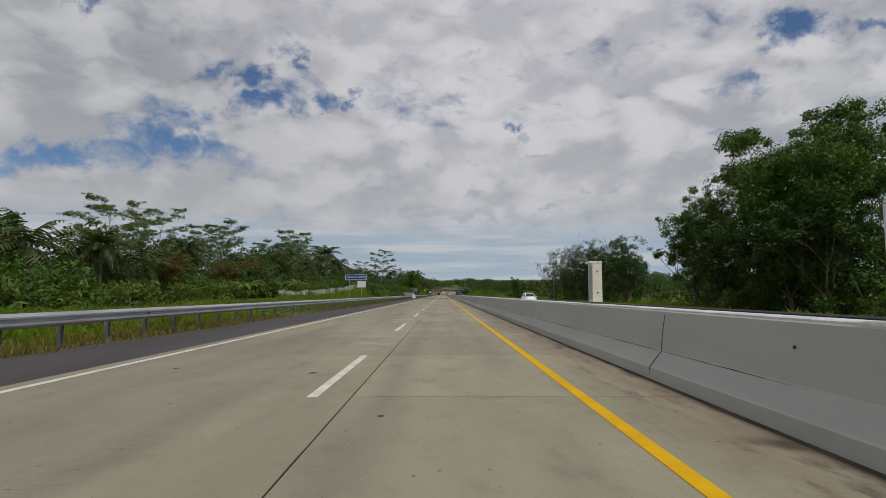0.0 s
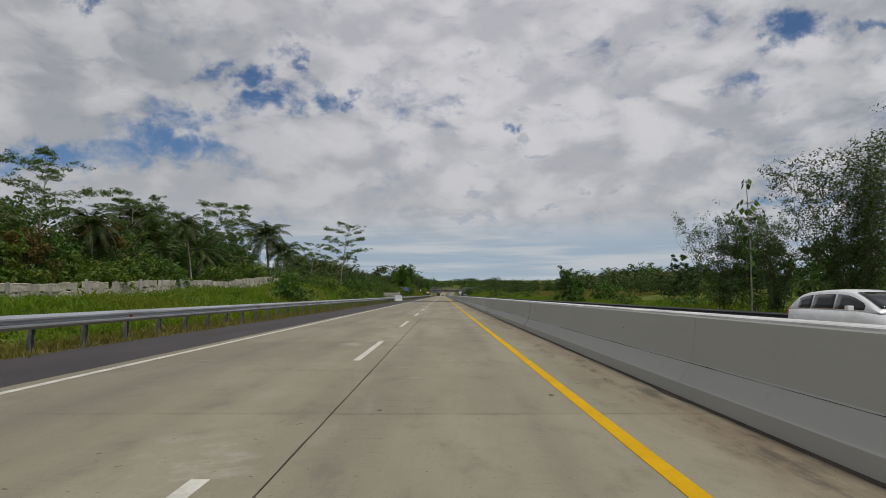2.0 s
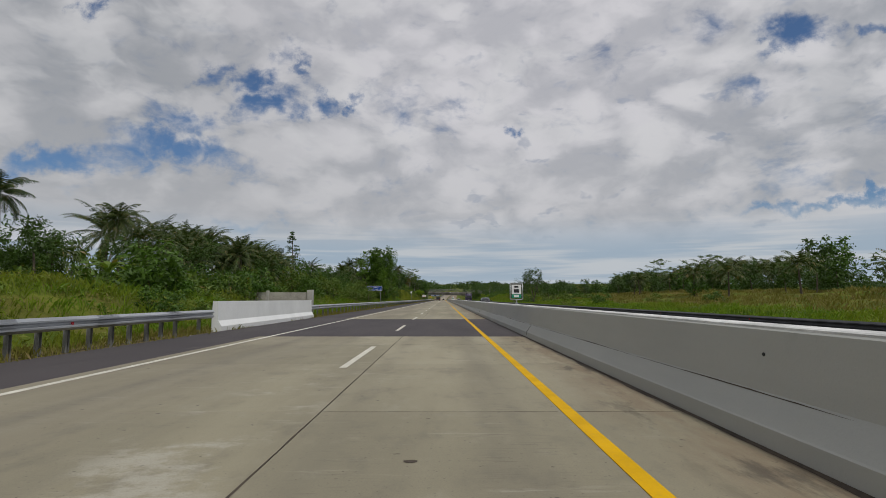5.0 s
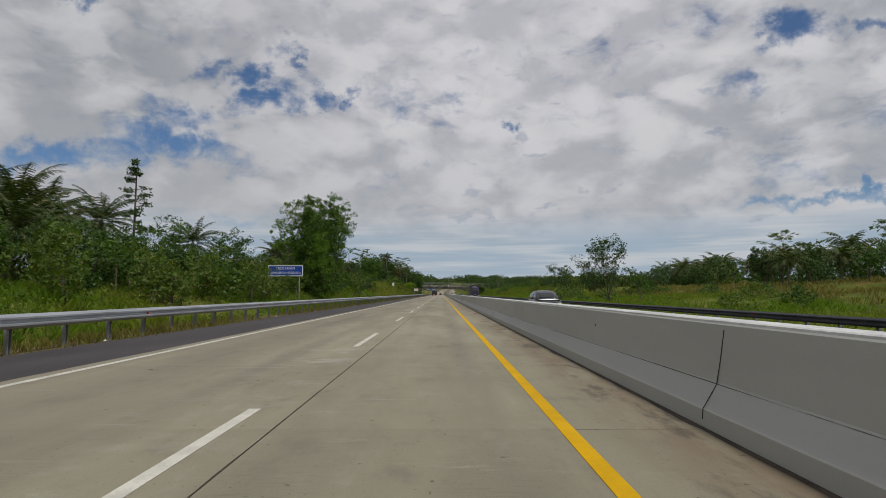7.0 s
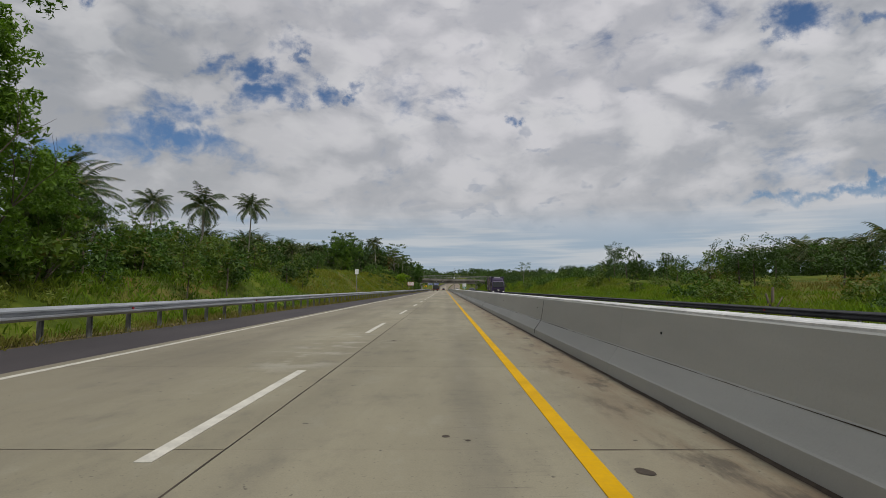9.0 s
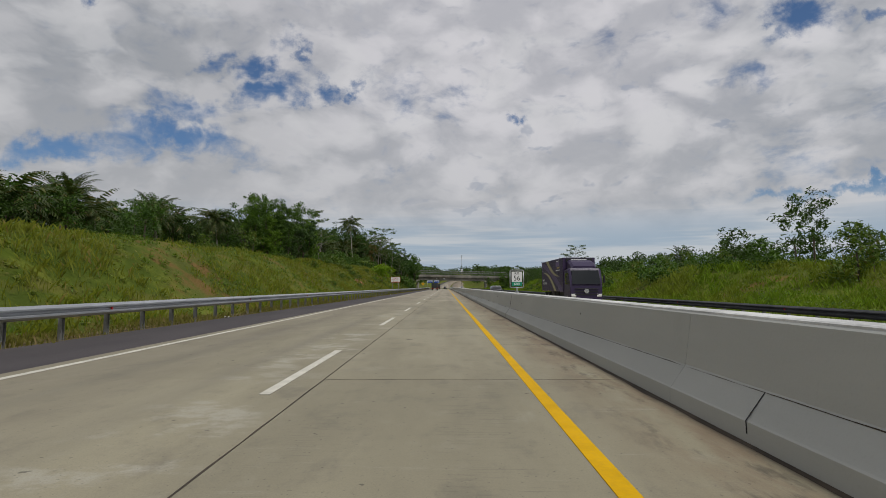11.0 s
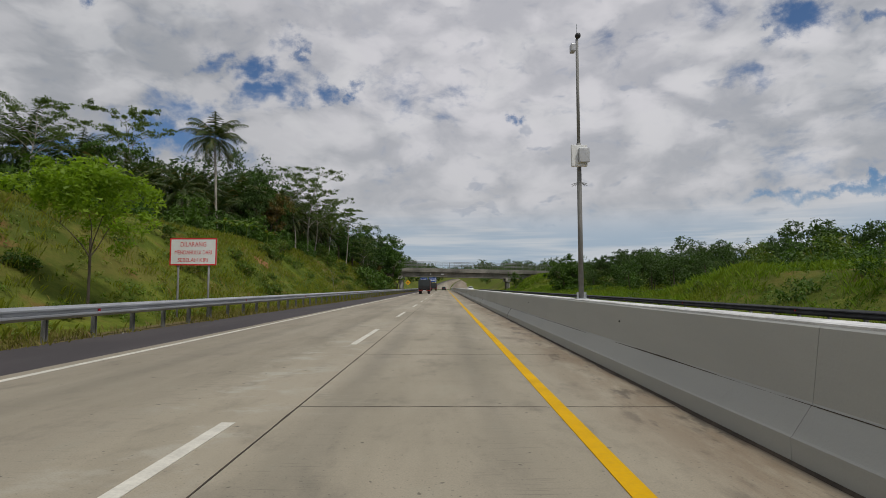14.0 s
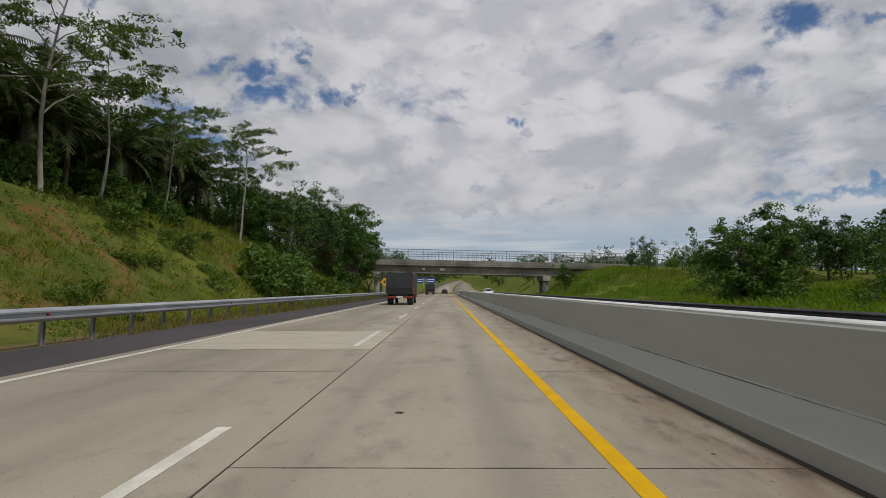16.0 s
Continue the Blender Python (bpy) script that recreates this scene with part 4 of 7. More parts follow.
def banana(seed):
    random.seed(seed)
    ob = plant("banana_plant", "banana plant with broad torn bright green leaves", "plant", "banana plants")
    bm = bmesh.new()
    rod(bm, (0, 0, -0.3), (0.05, 0, 1.7), 0.13, 0.08, 8, False)
    part("stem", bm, LEAF_BANANA, ob, "", True)
    verts, faces = [], []
    for i in range(9):
        yaw, rise, p = i * 2.4 + random.uniform(-0.3, 0.3), random.uniform(0.7, 1.3), Vector((0.05, 0, 1.65))
        c, s = math.cos(yaw), math.sin(yaw)
        row = []
        for j in range(7):
            w = 0.21 * math.sin(math.pi * (j + 0.35) / 7.0)
            side = Vector((-s, c, 0)) * w
            row.append((p - side + Vector((0, 0, -0.3 * w)), p.copy(), p + side + Vector((0, 0, -0.3 * w))))
            p = p + Vector((c * math.cos(rise), s * math.cos(rise), math.sin(rise))) * 0.36
            rise -= 0.30
        for a, b in zip(row, row[1:]):
            n = len(verts)
            verts += [*a, *b]
            faces += [(n, n + 1, n + 4, n + 3), (n + 1, n + 2, n + 5, n + 4)]
    sheet("foliage", [tuple(v) for v in verts], faces, LEAF_BANANA, ob)
    return ob


def bush(seed, height, radius, label, mat, per=22, size=0.21, clumps=24):
    random.seed(seed)
    ob = plant("bush", label, "bush", "roadside bushes")
    bm = bmesh.new()
    pts = []
    for j in range(clumps):
        a, r = random.uniform(0, 6.283), radius * math.sqrt(random.random())
        z = height * random.uniform(0.12, 1.0) * (1 - 0.45 * (r / radius) ** 2)
        pts.append(np.array((math.cos(a) * r, math.sin(a) * r, z)))
        if j % 3 == 0:
            rod(bm, (math.cos(a) * r * 0.2, math.sin(a) * r * 0.2, -0.2), pts[-1], 0.03, 0.012, 5, False)
    part("stem", bm, BARK, ob, "", True)
    v, f = clump_cloud(np.array(pts), np.array([random.uniform(0.25, 0.5) for _ in pts]) * radius * 0.9, per, size, 0.8, 0.0, 1.35)
    sheet("foliage", v, f, mat, ob)
    return ob


def spire_tree(seed, height, label):
    """Slender tree with separate tiers of branches up a straight stem."""
    random.seed(seed)
    ob = plant("tiered_tree", label, "tree", "roadside trees")
    bm, pts = bmesh.new(), []
    rod(bm, (0, 0, -0.5), (0, 0, height), 0.16, 0.03, 7, False)
    for i in range(17):
        z = height * (0.22 + 0.77 * i / 17) + random.uniform(-0.2, 0.2)
        reach = 1.45 * (1.05 - 0.72 * i / 17)
        for j in range(random.choice((2, 3, 3, 4))):
            a, r = random.uniform(0, 6.283), reach * random.uniform(0.5, 1.15)
            tip = Vector((math.cos(a) * r, math.sin(a) * r, z + random.uniform(-0.1, 0.5)))
            rod(bm, (0, 0, z), tip, 0.03, 0.012, 5, False)
            pts += [np.array(tip) * np.array((0.6, 0.6, 1)), np.array(tip)]
    part("trunk", bm, BARK, ob, "", True)
    v, f = clump_cloud(np.array(pts), 0.34, 15, 0.12, 0.5)
    sheet("crown", v, f, LEAF_DEEP, ob)
    return ob


def bare_tree(seed, height):
    random.seed(seed)
    ob = plant("bare_tree", "bare dead tree with fine grey twigs", "tree", "roadside trees")
    bm, tips = bmesh.new(), []
    limbs(bm, (0, 0, -0.5), (0, 0, 1), height * 0.45, 0.12, 4, tips, 0.4, 0.3, 3)
    part("trunk", bm, BARK_PALE, ob, "", True)
    return ob


def airy_tree(seed, height, label):
    """Several steep thin stems with small scattered leaves and much sky between."""
    random.seed(seed)
    ob = plant("airy_tree", label, "tree", "roadside trees")
    bm, tips = bmesh.new(), []
    for j in range(5):
        a = j * 1.3 + random.uniform(-0.4, 0.4)
        limbs(bm, (math.cos(a) * 0.1, math.sin(a) * 0.1, -0.4), (math.cos(a) * 0.22, math.sin(a) * 0.22, 1.0), height * random.uniform(0.34, 0.44), 0.05, 3, tips, 0.42, 0.22, 3)
    part("trunk", bm, BARK, ob, "thin steep stems", True)
    pts = np.array([np.array(t) * np.array((u, u, u)) + np.array((random.gauss(0, 0.2), random.gauss(0, 0.2), random.gauss(0, 0.2))) for t in tips for u in (random.uniform(0.85, 0.98), random.uniform(0.65, 0.9), random.uniform(0.4, 0.75), random.uniform(0.15, 0.5))])
    v, f = clump_cloud(pts, np.array([random.uniform(0.3, 0.5) for _ in pts]), 15, 0.09, 1.0)
    sheet("crown", v, f, LEAF_AIRY, ob)
    return ob


def vase_tree(seed, height):
    """Thin stems that part low down and spread into a wide, flat-topped, open crown."""
    random.seed(seed)
    ob = plant("vase_shaped_tree", "open vase-shaped tree with thin stems and sprays of dark leaves", "tree", "roadside trees")
    bm, tips = bmesh.new(), []
    rod(bm, (0, 0, -0.4), (0.05, 0, height * 0.16), 0.13, 0.11, 8, False)
    for j in range(7):
        a = j * 0.9 + random.uniform(-0.3, 0.3)
        out = random.uniform(0.22, 0.52)
        limbs(bm, (0.05, 0, height * random.uniform(0.10, 0.18)), (math.cos(a) * out, math.sin(a) * out, 1.0), height * random.uniform(0.34, 0.40), 0.065, 2, tips, 0.45, 0.12, 3)
    part("trunk", bm, BARK, ob, "thin grey-brown spreading stems", True)
    pts = []
    for t in tips:
        for u in (1.0, 1.0, random.uniform(0.8, 1.0), random.uniform(0.6, 0.95)):
            dome = 0.16 * height * max(0.0, 1 - (t.x ** 2 + t.y ** 2) / 7.0)
            pts.append((t.x * u + random.gauss(0, 0.25), t.y * u + random.gauss(0, 0.25), t.z * u + dome * (u > 0.9) + random.gauss(0, 0.25)))
    pts = np.array(pts + [(random.gauss(0, 0.5), random.gauss(0, 0.5), random.uniform(0.3, 1.5)) for _ in range(14)])
    v, f = clump_cloud(pts, np.array([random.uniform(0.3, 0.55) for _ in pts]), 14, 0.12, 0.7)
    sheet("crown", v, f, LEAF_DEEP, ob)
    return ob


def teak_sapling(seed, height):
    """A single thin stem with a few very large hanging leaves."""
    random.seed(seed)
    ob = plant("teak_sapling", "thin young tree with a few large drooping leaves", "tree", "roadside trees")
    bm = bmesh.new()
    rod(bm, (0, 0, -0.4), (0.1, 0, height * 0.55), 0.06, 0.045, 6, False)
    rod(bm, (0.1, 0, height * 0.55), (0.05, 0.05, height), 0.045, 0.02, 6, False)
    verts, faces = [], []
    for z, n, reach in ((0.40, 4, 0.30), (0.50, 6, 0.35), (0.60, 5, 0.4), (0.72, 7, 0.7), (0.78, 9, 0.9), (0.83, 7, 0.6), (0.98, 6, 0.2)):
        for i in range(n):
            a = i * 6.283 / n + random.uniform(-0.5, 0.5)
            c, s = math.cos(a), math.sin(a)
            root, tip = Vector((0.07, 0, z * height)), Vector((0.07 + c * reach, s * reach, z * height + random.uniform(0.0, 0.25)))
            rod(bm, root, tip, 0.018, 0.01, 4, False)
            long, wide = random.uniform(0.35, 0.58), random.uniform(0.12, 0.18)
            fall = Vector((c * 0.35, s * 0.35, -1)).normalized()
            side = Vector((-s, c, 0)) * wide
            k = len(verts)
            verts += [tip, tip + fall * long * 0.45 - side, tip + fall * long, tip + fall * long * 0.45 + side]
            faces.append((k, k + 1, k + 2, k + 3))
    part("trunk", bm, BARK_PALE, ob, "thin pale stem", True)
    sheet("crown", [tuple(v) for v in verts], faces, LEAF_MID, ob)
    return ob


def set_down(ob, x, y, turn=0.0, size=1.0, sink=0.15):
    return pose(x, y, land(x, y) - sink, 0, 0, turn) @ Matrix.Diagonal((size, size, size, 1))


class Kinds:
    """Keeps the first of each kind and copies it wherever it is wanted."""

    def __init__(self):
        self.used, self.made = set(), {}

    def grow(self, key, x, y, size=1.0, turn=None, sink=0.15):
        ob = self.made[key]
        turn = random.uniform(0, 360) if turn is None else turn
        m = set_down(ob, x, y, turn, size, sink)
        if key not in self.used:
            self.used.add(key)
            ob.matrix_basis = m
            return ob
        twin = copy_thing(ob, Matrix())
        twin.matrix_basis = m
        return twin


K = Kinds()
K.made = {
    "big_a": broadleaf(11, 13.0, 5.0, 0.30, LEAF_MID, "tall dense dark green broadleaf tree beside the road", 62, 0.145, 170, 0.14, tall=1.3, lobes_n=13),
    "big_b": broadleaf(12, 12.0, 4.6, 0.26, LEAF_DEEP, "dense deep green broadleaf tree with an uneven crown", 62, 0.145, 160, 0.14, tall=1.3, lobes_n=13),
    "dense": broadleaf(17, 13.0, 4.5, 0.24, LEAF_MID, "tall dense roadside tree with fine leaves down to the ground", 100, 0.11, 230, 0.07, tall=1.45, lobes_n=18),
    "mid_a": broadleaf(13, 9.0, 3.8, 0.2, LEAF_MID, "rounded mid-green broadleaf tree", 46, 0.145, 110, 0.18, lobes_n=11),
    "mid_b": broadleaf(14, 8.0, 3.4, 0.18, LEAF_DEEP, "rounded dark green broadleaf tree", 46, 0.145, 105, 0.20, lobes_n=11),
    "open_a": broadleaf(15, 9.0, 3.6, 0.14, LEAF_MID, "thin open-crowned tree with sky showing through", 40, 0.14, 80, 0.3),
    "full_a": broadleaf(27, 13.0, 3.7, 0.15, LEAF_MID, "tall full-crowned green tree, leafy down to the ground", 46, 0.125, 280, 0.05, tall=1.5, lobes_n=16),
    "full_b": broadleaf(28, 11.5, 3.4, 0.15, LEAF_FRESH, "dense green tree with a leafy narrow crown", 46, 0.125, 250, 0.05, tall=1.5, lobes_n=16),
    "lone": broadleaf(25, 9.5, 3.0, 0.11, LEAF_MID, "slender tree with a bare pale stem and an open crown", 38, 0.14, 62, 0.40),
    "sapling": broadleaf(26, 8.0, 3.4, 0.07, LEAF_LIME, "young tree with a thin stem and bright lime-green leaves", 40, 0.14, 130, 0.5),
    "russet": broadleaf(16, 8.5, 3.6, 0.2, LEAF_AUTUMN, "broadleaf tree with russet new leaves among the green", 46, 0.145, 105, 0.16),
    "umb_a": umbrella_tree(21, 14.0, 4.6, "tall pale-trunked albizia with flat tiers of feathery leaves", 0.50),
    "umb_b": umbrella_tree(22, 13.0, 4.4, "slender albizia with an open layered crown", 0.36, 18),
    "umb_c": umbrella_tree(23, 12.0, 3.6, "thin albizia with a bare pale stem and a light crown", 0.55, 12),
    "coco_a": palm(31, 11.0, 3.7, "tall coconut palm with a slender pale trunk", thick=0.11, sag=1.5, lean=0.1),
    "coco_b": palm(32, 8.5, 3.5, "coconut palm with some dry drooping fronds", 26, sag=1.6),
    "coco_c": palm(35, 8.0, 4.6, "full-crowned coconut palm with long hanging fronds", 34, sag=1.7, leaflets=34, width=0.95),
    "oil_a": palm(33, 4.2, 4.4, "oil palm with a stout trunk and arching fronds", 34, "oil_palm", 0.32, 34, 1.25, 0.52),
    "oil_b": palm(34, 5.6, 4.2, "tall oil palm with a shaggy arching crown", 32, "oil_palm", 0.30, 34, 1.45, 0.52),
    "oil_c": palm(36, 9.0, 6.2, "tall old oil palm with a thick shaggy crown of dark fronds", 40, "oil_palm", 0.34, 30, 1.35, 0.75),
    "slim": broadleaf(29, 6.2, 1.5, 0.08, LEAF_DEEP, "narrow dark green tree with a dense upright crown", 40, 0.12, 60, 0.28, tall=1.6),
    "vase": vase_tree(65, 8.0),
    "heap": bush(55, 5.2, 4.2, "brown heap of dry creepers in the field", GRASS_DRY, 60, 0.17, 60),
    "banana": banana(41),
    "bush_a": bush(51, 2.4, 1.8, "leafy green bush in the tall grass", LEAF_BUSH),
    "bush_b": bush(52, 1.6, 1.5, "low bright green bush on the verge", LEAF_BUSH),
    "bush_c": bush(53, 3.4, 2.1, "tall dark green thicket bush", LEAF_MID, 38, 0.19, 30),
    "bush_d": bush(54, 2.6, 1.9, "rounded yellow-green shrub behind the wall", LEAF_BUSH, 34, 0.16, 34),
    "airy": airy_tree(63, 10.5, "airy grey-green tree with several thin steep stems"),
    "teak": teak_sapling(64, 9.0),
    "spire": spire_tree(61, 11.0, "slender dark tree with separate tiers of branches"),
    "bare": bare_tree(62, 8.0),
}
random.seed(5)

def grow_all(*spots):
    for key, x, y, size in spots:
        K.grow(key, x, y, size)


# beyond the other carriageway
grow_all(("mid_b", 21.5, 30, 0.95), ("dense", 24.5, 31, 1.08), ("mid_b", 22, 34, 1.0), ("dense", 22.8, 36, 1.0), ("dense", 27.5, 37, 1.1),
         ("mid_b", 21, 40, 0.95), ("dense", 26, 42, 1.12), ("dense", 23.2, 46.5, 0.92), ("mid_a", 22, 47, 1.0), ("big_b", 24.5, 72, 0.72),
         ("big_b", 26, 77, 0.86), ("mid_b", 23, 82, 1.1), ("airy", 23.5, 86, 1.05), ("mid_b", 26, 88, 1.0), ("airy", 21.5, 90, 1.0),
         ("airy", 24.5, 93, 0.95), ("teak", 19.5, 95.7, 1.0), ("mid_b", 25.5, 96, 0.85), ("airy", 22, 97, 0.72), ("airy", 20.5, 101, 0.78),
         ("big_b", 25, 105, 0.7), ("slim", 29, 124, 0.8), ("slim", 30.5, 131, 1.15), ("open_a", 20.1, 147.7, 0.72))
grow_all(("mid_a", 21.4, 150.0, 0.60), ("bush_c", 20.6, 147.5, 1.0), ("bush_a", 19.9, 149.5, 0.9), ("mid_a", 30, 160, 0.5), ("bush_c", 29, 158, 1.2), ("slim", 36, 150, 0.75), ("slim", 33, 139, 0.7), ("mid_a", 19.9, 149.0, 0.5), ("vase", 21.9, 283.5, 1.0), ("open_a", 27.5, 288, 0.48),
         ("umb_a", 72, 298, 0.75), ("mid_b", 52, 300, 0.84), ("umb_b", 66, 318, 0.8), ("vase", 46, 330, 0.55), ("bush_d", 72, 350, 2.2),
         ("heap", 63, 402, 1.0), ("umb_b", 24.5, 440, 0.48), ("mid_b", 58, 440, 0.94), ("mid_b", 64, 455, 1.01),
         ("mid_b", 52, 470, 0.9), ("oil_b", 60, 476, 1.1), ("mid_b", 50, 500, 0.84), ("mid_b", 46, 512, 0.81), ("mid_a", 23.2, 539, 0.86), ("mid_a", 22.0, 541, 0.74), ("bush_c", 22.6, 538, 1.1), ("bush_c", 24.5, 541, 1.2),
         ("mid_b", 25.0, 541, 0.7), ("mid_b", 42, 548, 0.84), ("mid_b", 35, 555, 0.9), ("mid_b", 40, 556, 0.89), ("mid_b", 37, 562, 0.84))
grow_all(("mid_b", 44, 566, 0.94), ("mid_a", 20.8, 592, 0.62), ("mid_b", 32.3, 593, 0.45))
# along the near roadside
grow_all(("umb_a", -30, 49, 0.68), ("banana", -20, 55, 1.0), ("umb_b", -36, 64, 0.78), ("russet", -25, 72, 0.72), ("russet", -25.5, 50, 0.66), ("russet", -24.5, 61, 0.6), ("coco_c", -28, 44, 0.62), ("coco_c", -29, 60, 0.7), ("banana", -21, 78, 1.1),
         ("umb_a", -34, 84, 0.82), ("bush_d", -24.5, 85, 1.1), ("bush_d", -23.8, 91, 1.0), ("oil_a", -27, 92, 0.9), ("russet", -24, 92.7, 0.6),
         ("bush_d", -24.2, 95, 1.15), ("umb_b", -27, 97, 0.72), ("bush_d", -23.9, 99.5, 1.1), ("coco_c", -25.5, 101, 0.6), ("bush_d", -24, 104, 1.2),
         ("russet", -27, 104, 0.8), ("bush_d", -23.6, 108, 1.0), ("coco_c", -24.5, 108, 0.42), ("umb_a", -48.6, 112, 1.02),
         ("umb_a", -32, 118, 0.69), ("umb_b", -62, 118, 1.35), ("coco_a", -26, 118, 0.6), ("coco_c", -33, 121, 0.9), ("oil_a", -28, 124, 1.0))
grow_all(("big_b", -40, 136, 1.0), ("banana", -22, 140, 1.0), ("big_b", -39, 145, 0.88), 
         ("big_b", -35, 150, 0.82), ("big_a", -45, 152, 0.95), ("big_a", -38, 157, 0.84), ("umb_b", -18.2, 159, 0.90),
         ("umb_b", -25.4, 166, 0.7), ("umb_a", -53, 162, 1.06), ("umb_a", -53.6, 195, 1.62), ("big_b", -50, 178, 1.3), ("big_b", -57, 177, 1.32), ("big_b", -45.5, 182, 1.12), ("big_b", -52, 168, 1.1), ("banana", -24, 172, 1.0), ("coco_c", -39.5, 186, 1.62), ("coco_c", -35.6, 186, 1.2),
         ("banana", -23, 190, 1.0), ("coco_a", -38, 199, 0.85), ("coco_a", -33, 205, 0.75), ("oil_a", -29, 216, 1.0), ("oil_c", -37, 218, 0.8),
         ("oil_c", -44, 222, 0.95), ("oil_b", -34, 224, 1.12), ("oil_b", -28, 228, 1.05), ("oil_c", -34, 228, 0.8))
grow_all(("oil_a", -31, 229, 1.15), ("oil_a", -26, 233, 1.0), ("oil_c", -40, 234, 0.9), ("oil_a", -29, 238, 1.2), ("oil_b", -40, 240, 1.35),
         ("oil_b", -33, 243, 1.15), ("oil_b", -27, 243, 1.0), ("oil_c", -47, 243, 1.05), ("oil_c", -36, 247, 0.85), ("oil_c", -43, 250, 0.98),
         ("oil_a", -36, 252, 1.35), ("oil_a", -30, 252, 1.1), ("oil_a", -33, 256, 1.2), ("oil_b", -42, 258, 1.45), ("oil_c", -50, 258, 1.1),
         ("oil_b", -34, 262, 1.25), ("oil_c", -38, 262, 0.92), ("oil_a", -38, 268, 1.4), ("oil_c", -45, 268, 1.05), ("spire", -34, 275, 1.42),
         ("full_b", -14.0, 278.5, 0.72), ("full_a", -14.6, 281, 1.02), ("full_b", -17.6, 283, 0.98), ("oil_c", -43.5, 283, 1.0), ("full_b", -16.4, 286, 1.05))
grow_all(("oil_c", -33, 288, 0.75), ("full_a", -15.2, 291, 1.0), ("full_b", -16.4, 295, 0.95), ("full_b", -17.2, 300, 0.55),
         ("open_a", -18.5, 301, 0.6), ("oil_c", -27, 303, 0.62), ("mid_a", -18.5, 304, 0.55), ("oil_a", -22, 306, 1.0), ("oil_c", -24, 309, 0.6),
         ("oil_b", -25, 313, 1.0), ("coco_b", -31, 318, 0.9), ("umb_b", -30, 330, 0.55), ("coco_a", -36, 342, 0.78), ("coco_b", -35, 355, 1.2),
         ("coco_a", -35, 374, 1.05), ("oil_c", -52, 396, 0.85), ("oil_c", -42, 398, 0.72), ("oil_c", -47, 404, 0.8), ("oil_c", -35, 405, 0.6),
         ("oil_c", -40, 412, 0.7), ("full_b", -24.2, 415, 0.62), ("big_a", -25, 416, 0.75), ("full_b", -26.5, 417, 0.82), ("mid_a", -24, 418, 0.95))
grow_all(("coco_c", -33, 418, 0.75), ("full_a", -28.5, 420, 0.78), ("mid_b", -22, 424, 0.85), ("oil_c", -39, 428, 0.75), ("open_a", -27, 433, 0.7),
         ("umb_b", -29, 436, 0.62), ("oil_c", -36, 438, 0.7), ("full_b", -25, 440.5, 0.75), ("big_a", -27.5, 442, 0.9), ("bare", -34, 452, 1.1),
         ("big_b", -31, 456, 0.75), ("sapling", -13.4, 457.6, 0.80), ("spire", -33, 463, 0.75), ("bare", -30, 470, 0.9), ("spire", -37, 474, 1.32), ("bare", -35.5, 473, 1.5),
         ("umb_a", -32, 478, 0.7), ("oil_c", -35, 482, 0.75), ("lone", -33.5, 488, 1.0), ("oil_c", -37, 490, 0.8), ("oil_a", -33, 492, 1.1),
         ("banana", -24.2, 497, 0.8), ("coco_c", -34, 498, 0.8), ("oil_b", -30, 499, 1.0), ("banana", -24, 500, 0.9))
grow_all(("banana", -23.4, 501.5, 1.0), ("coco_a", -27.5, 503, 1.25), ("oil_a", -29, 506, 1.0), ("oil_c", -32, 507, 0.75), ("banana", -23, 508, 0.9),
         ("bare", -14.2, 509, 0.36), ("umb_c", -41.5, 510, 1.5), ("big_b", -26.8, 512, 0.9), ("russet", -25, 516, 1.05), ("big_a", -27.5, 520, 0.95),
         ("russet", -30, 520, 1.1), ("mid_b", -29, 520, 1.2), ("big_b", -30.5, 524, 1.0), ("oil_a", -29, 524, 1.4), ("umb_b", -24.5, 527, 1.0),
         ("oil_b", -27, 529, 1.3), ("umb_b", -23.4, 531, 1.15), ("oil_b", -31, 531, 1.45), ("oil_b", -27, 534, 1.0), ("umb_c", -23.9, 537, 0.98),
         ("oil_b", -29, 537, 1.35), ("oil_a", -29, 541, 1.1), ("umb_c", -22.5, 543, 0.78), ("oil_a", -26.5, 543, 1.3))
grow_all(("oil_b", -28, 548, 1.0), ("oil_b", -26, 550, 1.2), ("oil_a", -25, 555, 1.0), ("umb_b", -26, 556, 0.95), ("umb_a", -21.5, 557, 0.92),
         ("umb_b", -19.5, 568, 0.72), ("big_b", -24, 571, 0.85), ("mid_b", -21, 576, 1.2), ("mid_b", -19, 580, 1.2), ("russet", -18, 583, 0.66),
         ("mid_a", -15.2, 590, 1.62), ("big_b", -22, 596, 1.1), ("mid_a", -17.0, 600, 1.72), ("mid_a", -14.0, 602, 1.2))


def forest_shape(seed, height, radius, clumps=72, per=24, size=0.20):
    """Leaves of one forest tree, reaching down to the undergrowth."""
    random.seed(seed)
    lobes = [(np.array((random.uniform(-0.45, 0.45) * radius, random.uniform(-0.45, 0.45) * radius, height * random.uniform(0.25, 0.84))), radius * random.uniform(0.4, 0.62)) for _ in range(8)]
    pts = []
    for _ in range(clumps):
        c, r = random.choice(lobes)
        d = rng.normal(size=3)
        pts.append(c + d / np.linalg.norm(d) * r * random.uniform(0.75, 1.05))
    pts = np.array([p for p in pts if 0.06 * height < p[2] < 0.96 * height])
    return clump_cloud(pts, radius * 0.20, per, size, 0.8, 0.0, 1.0)


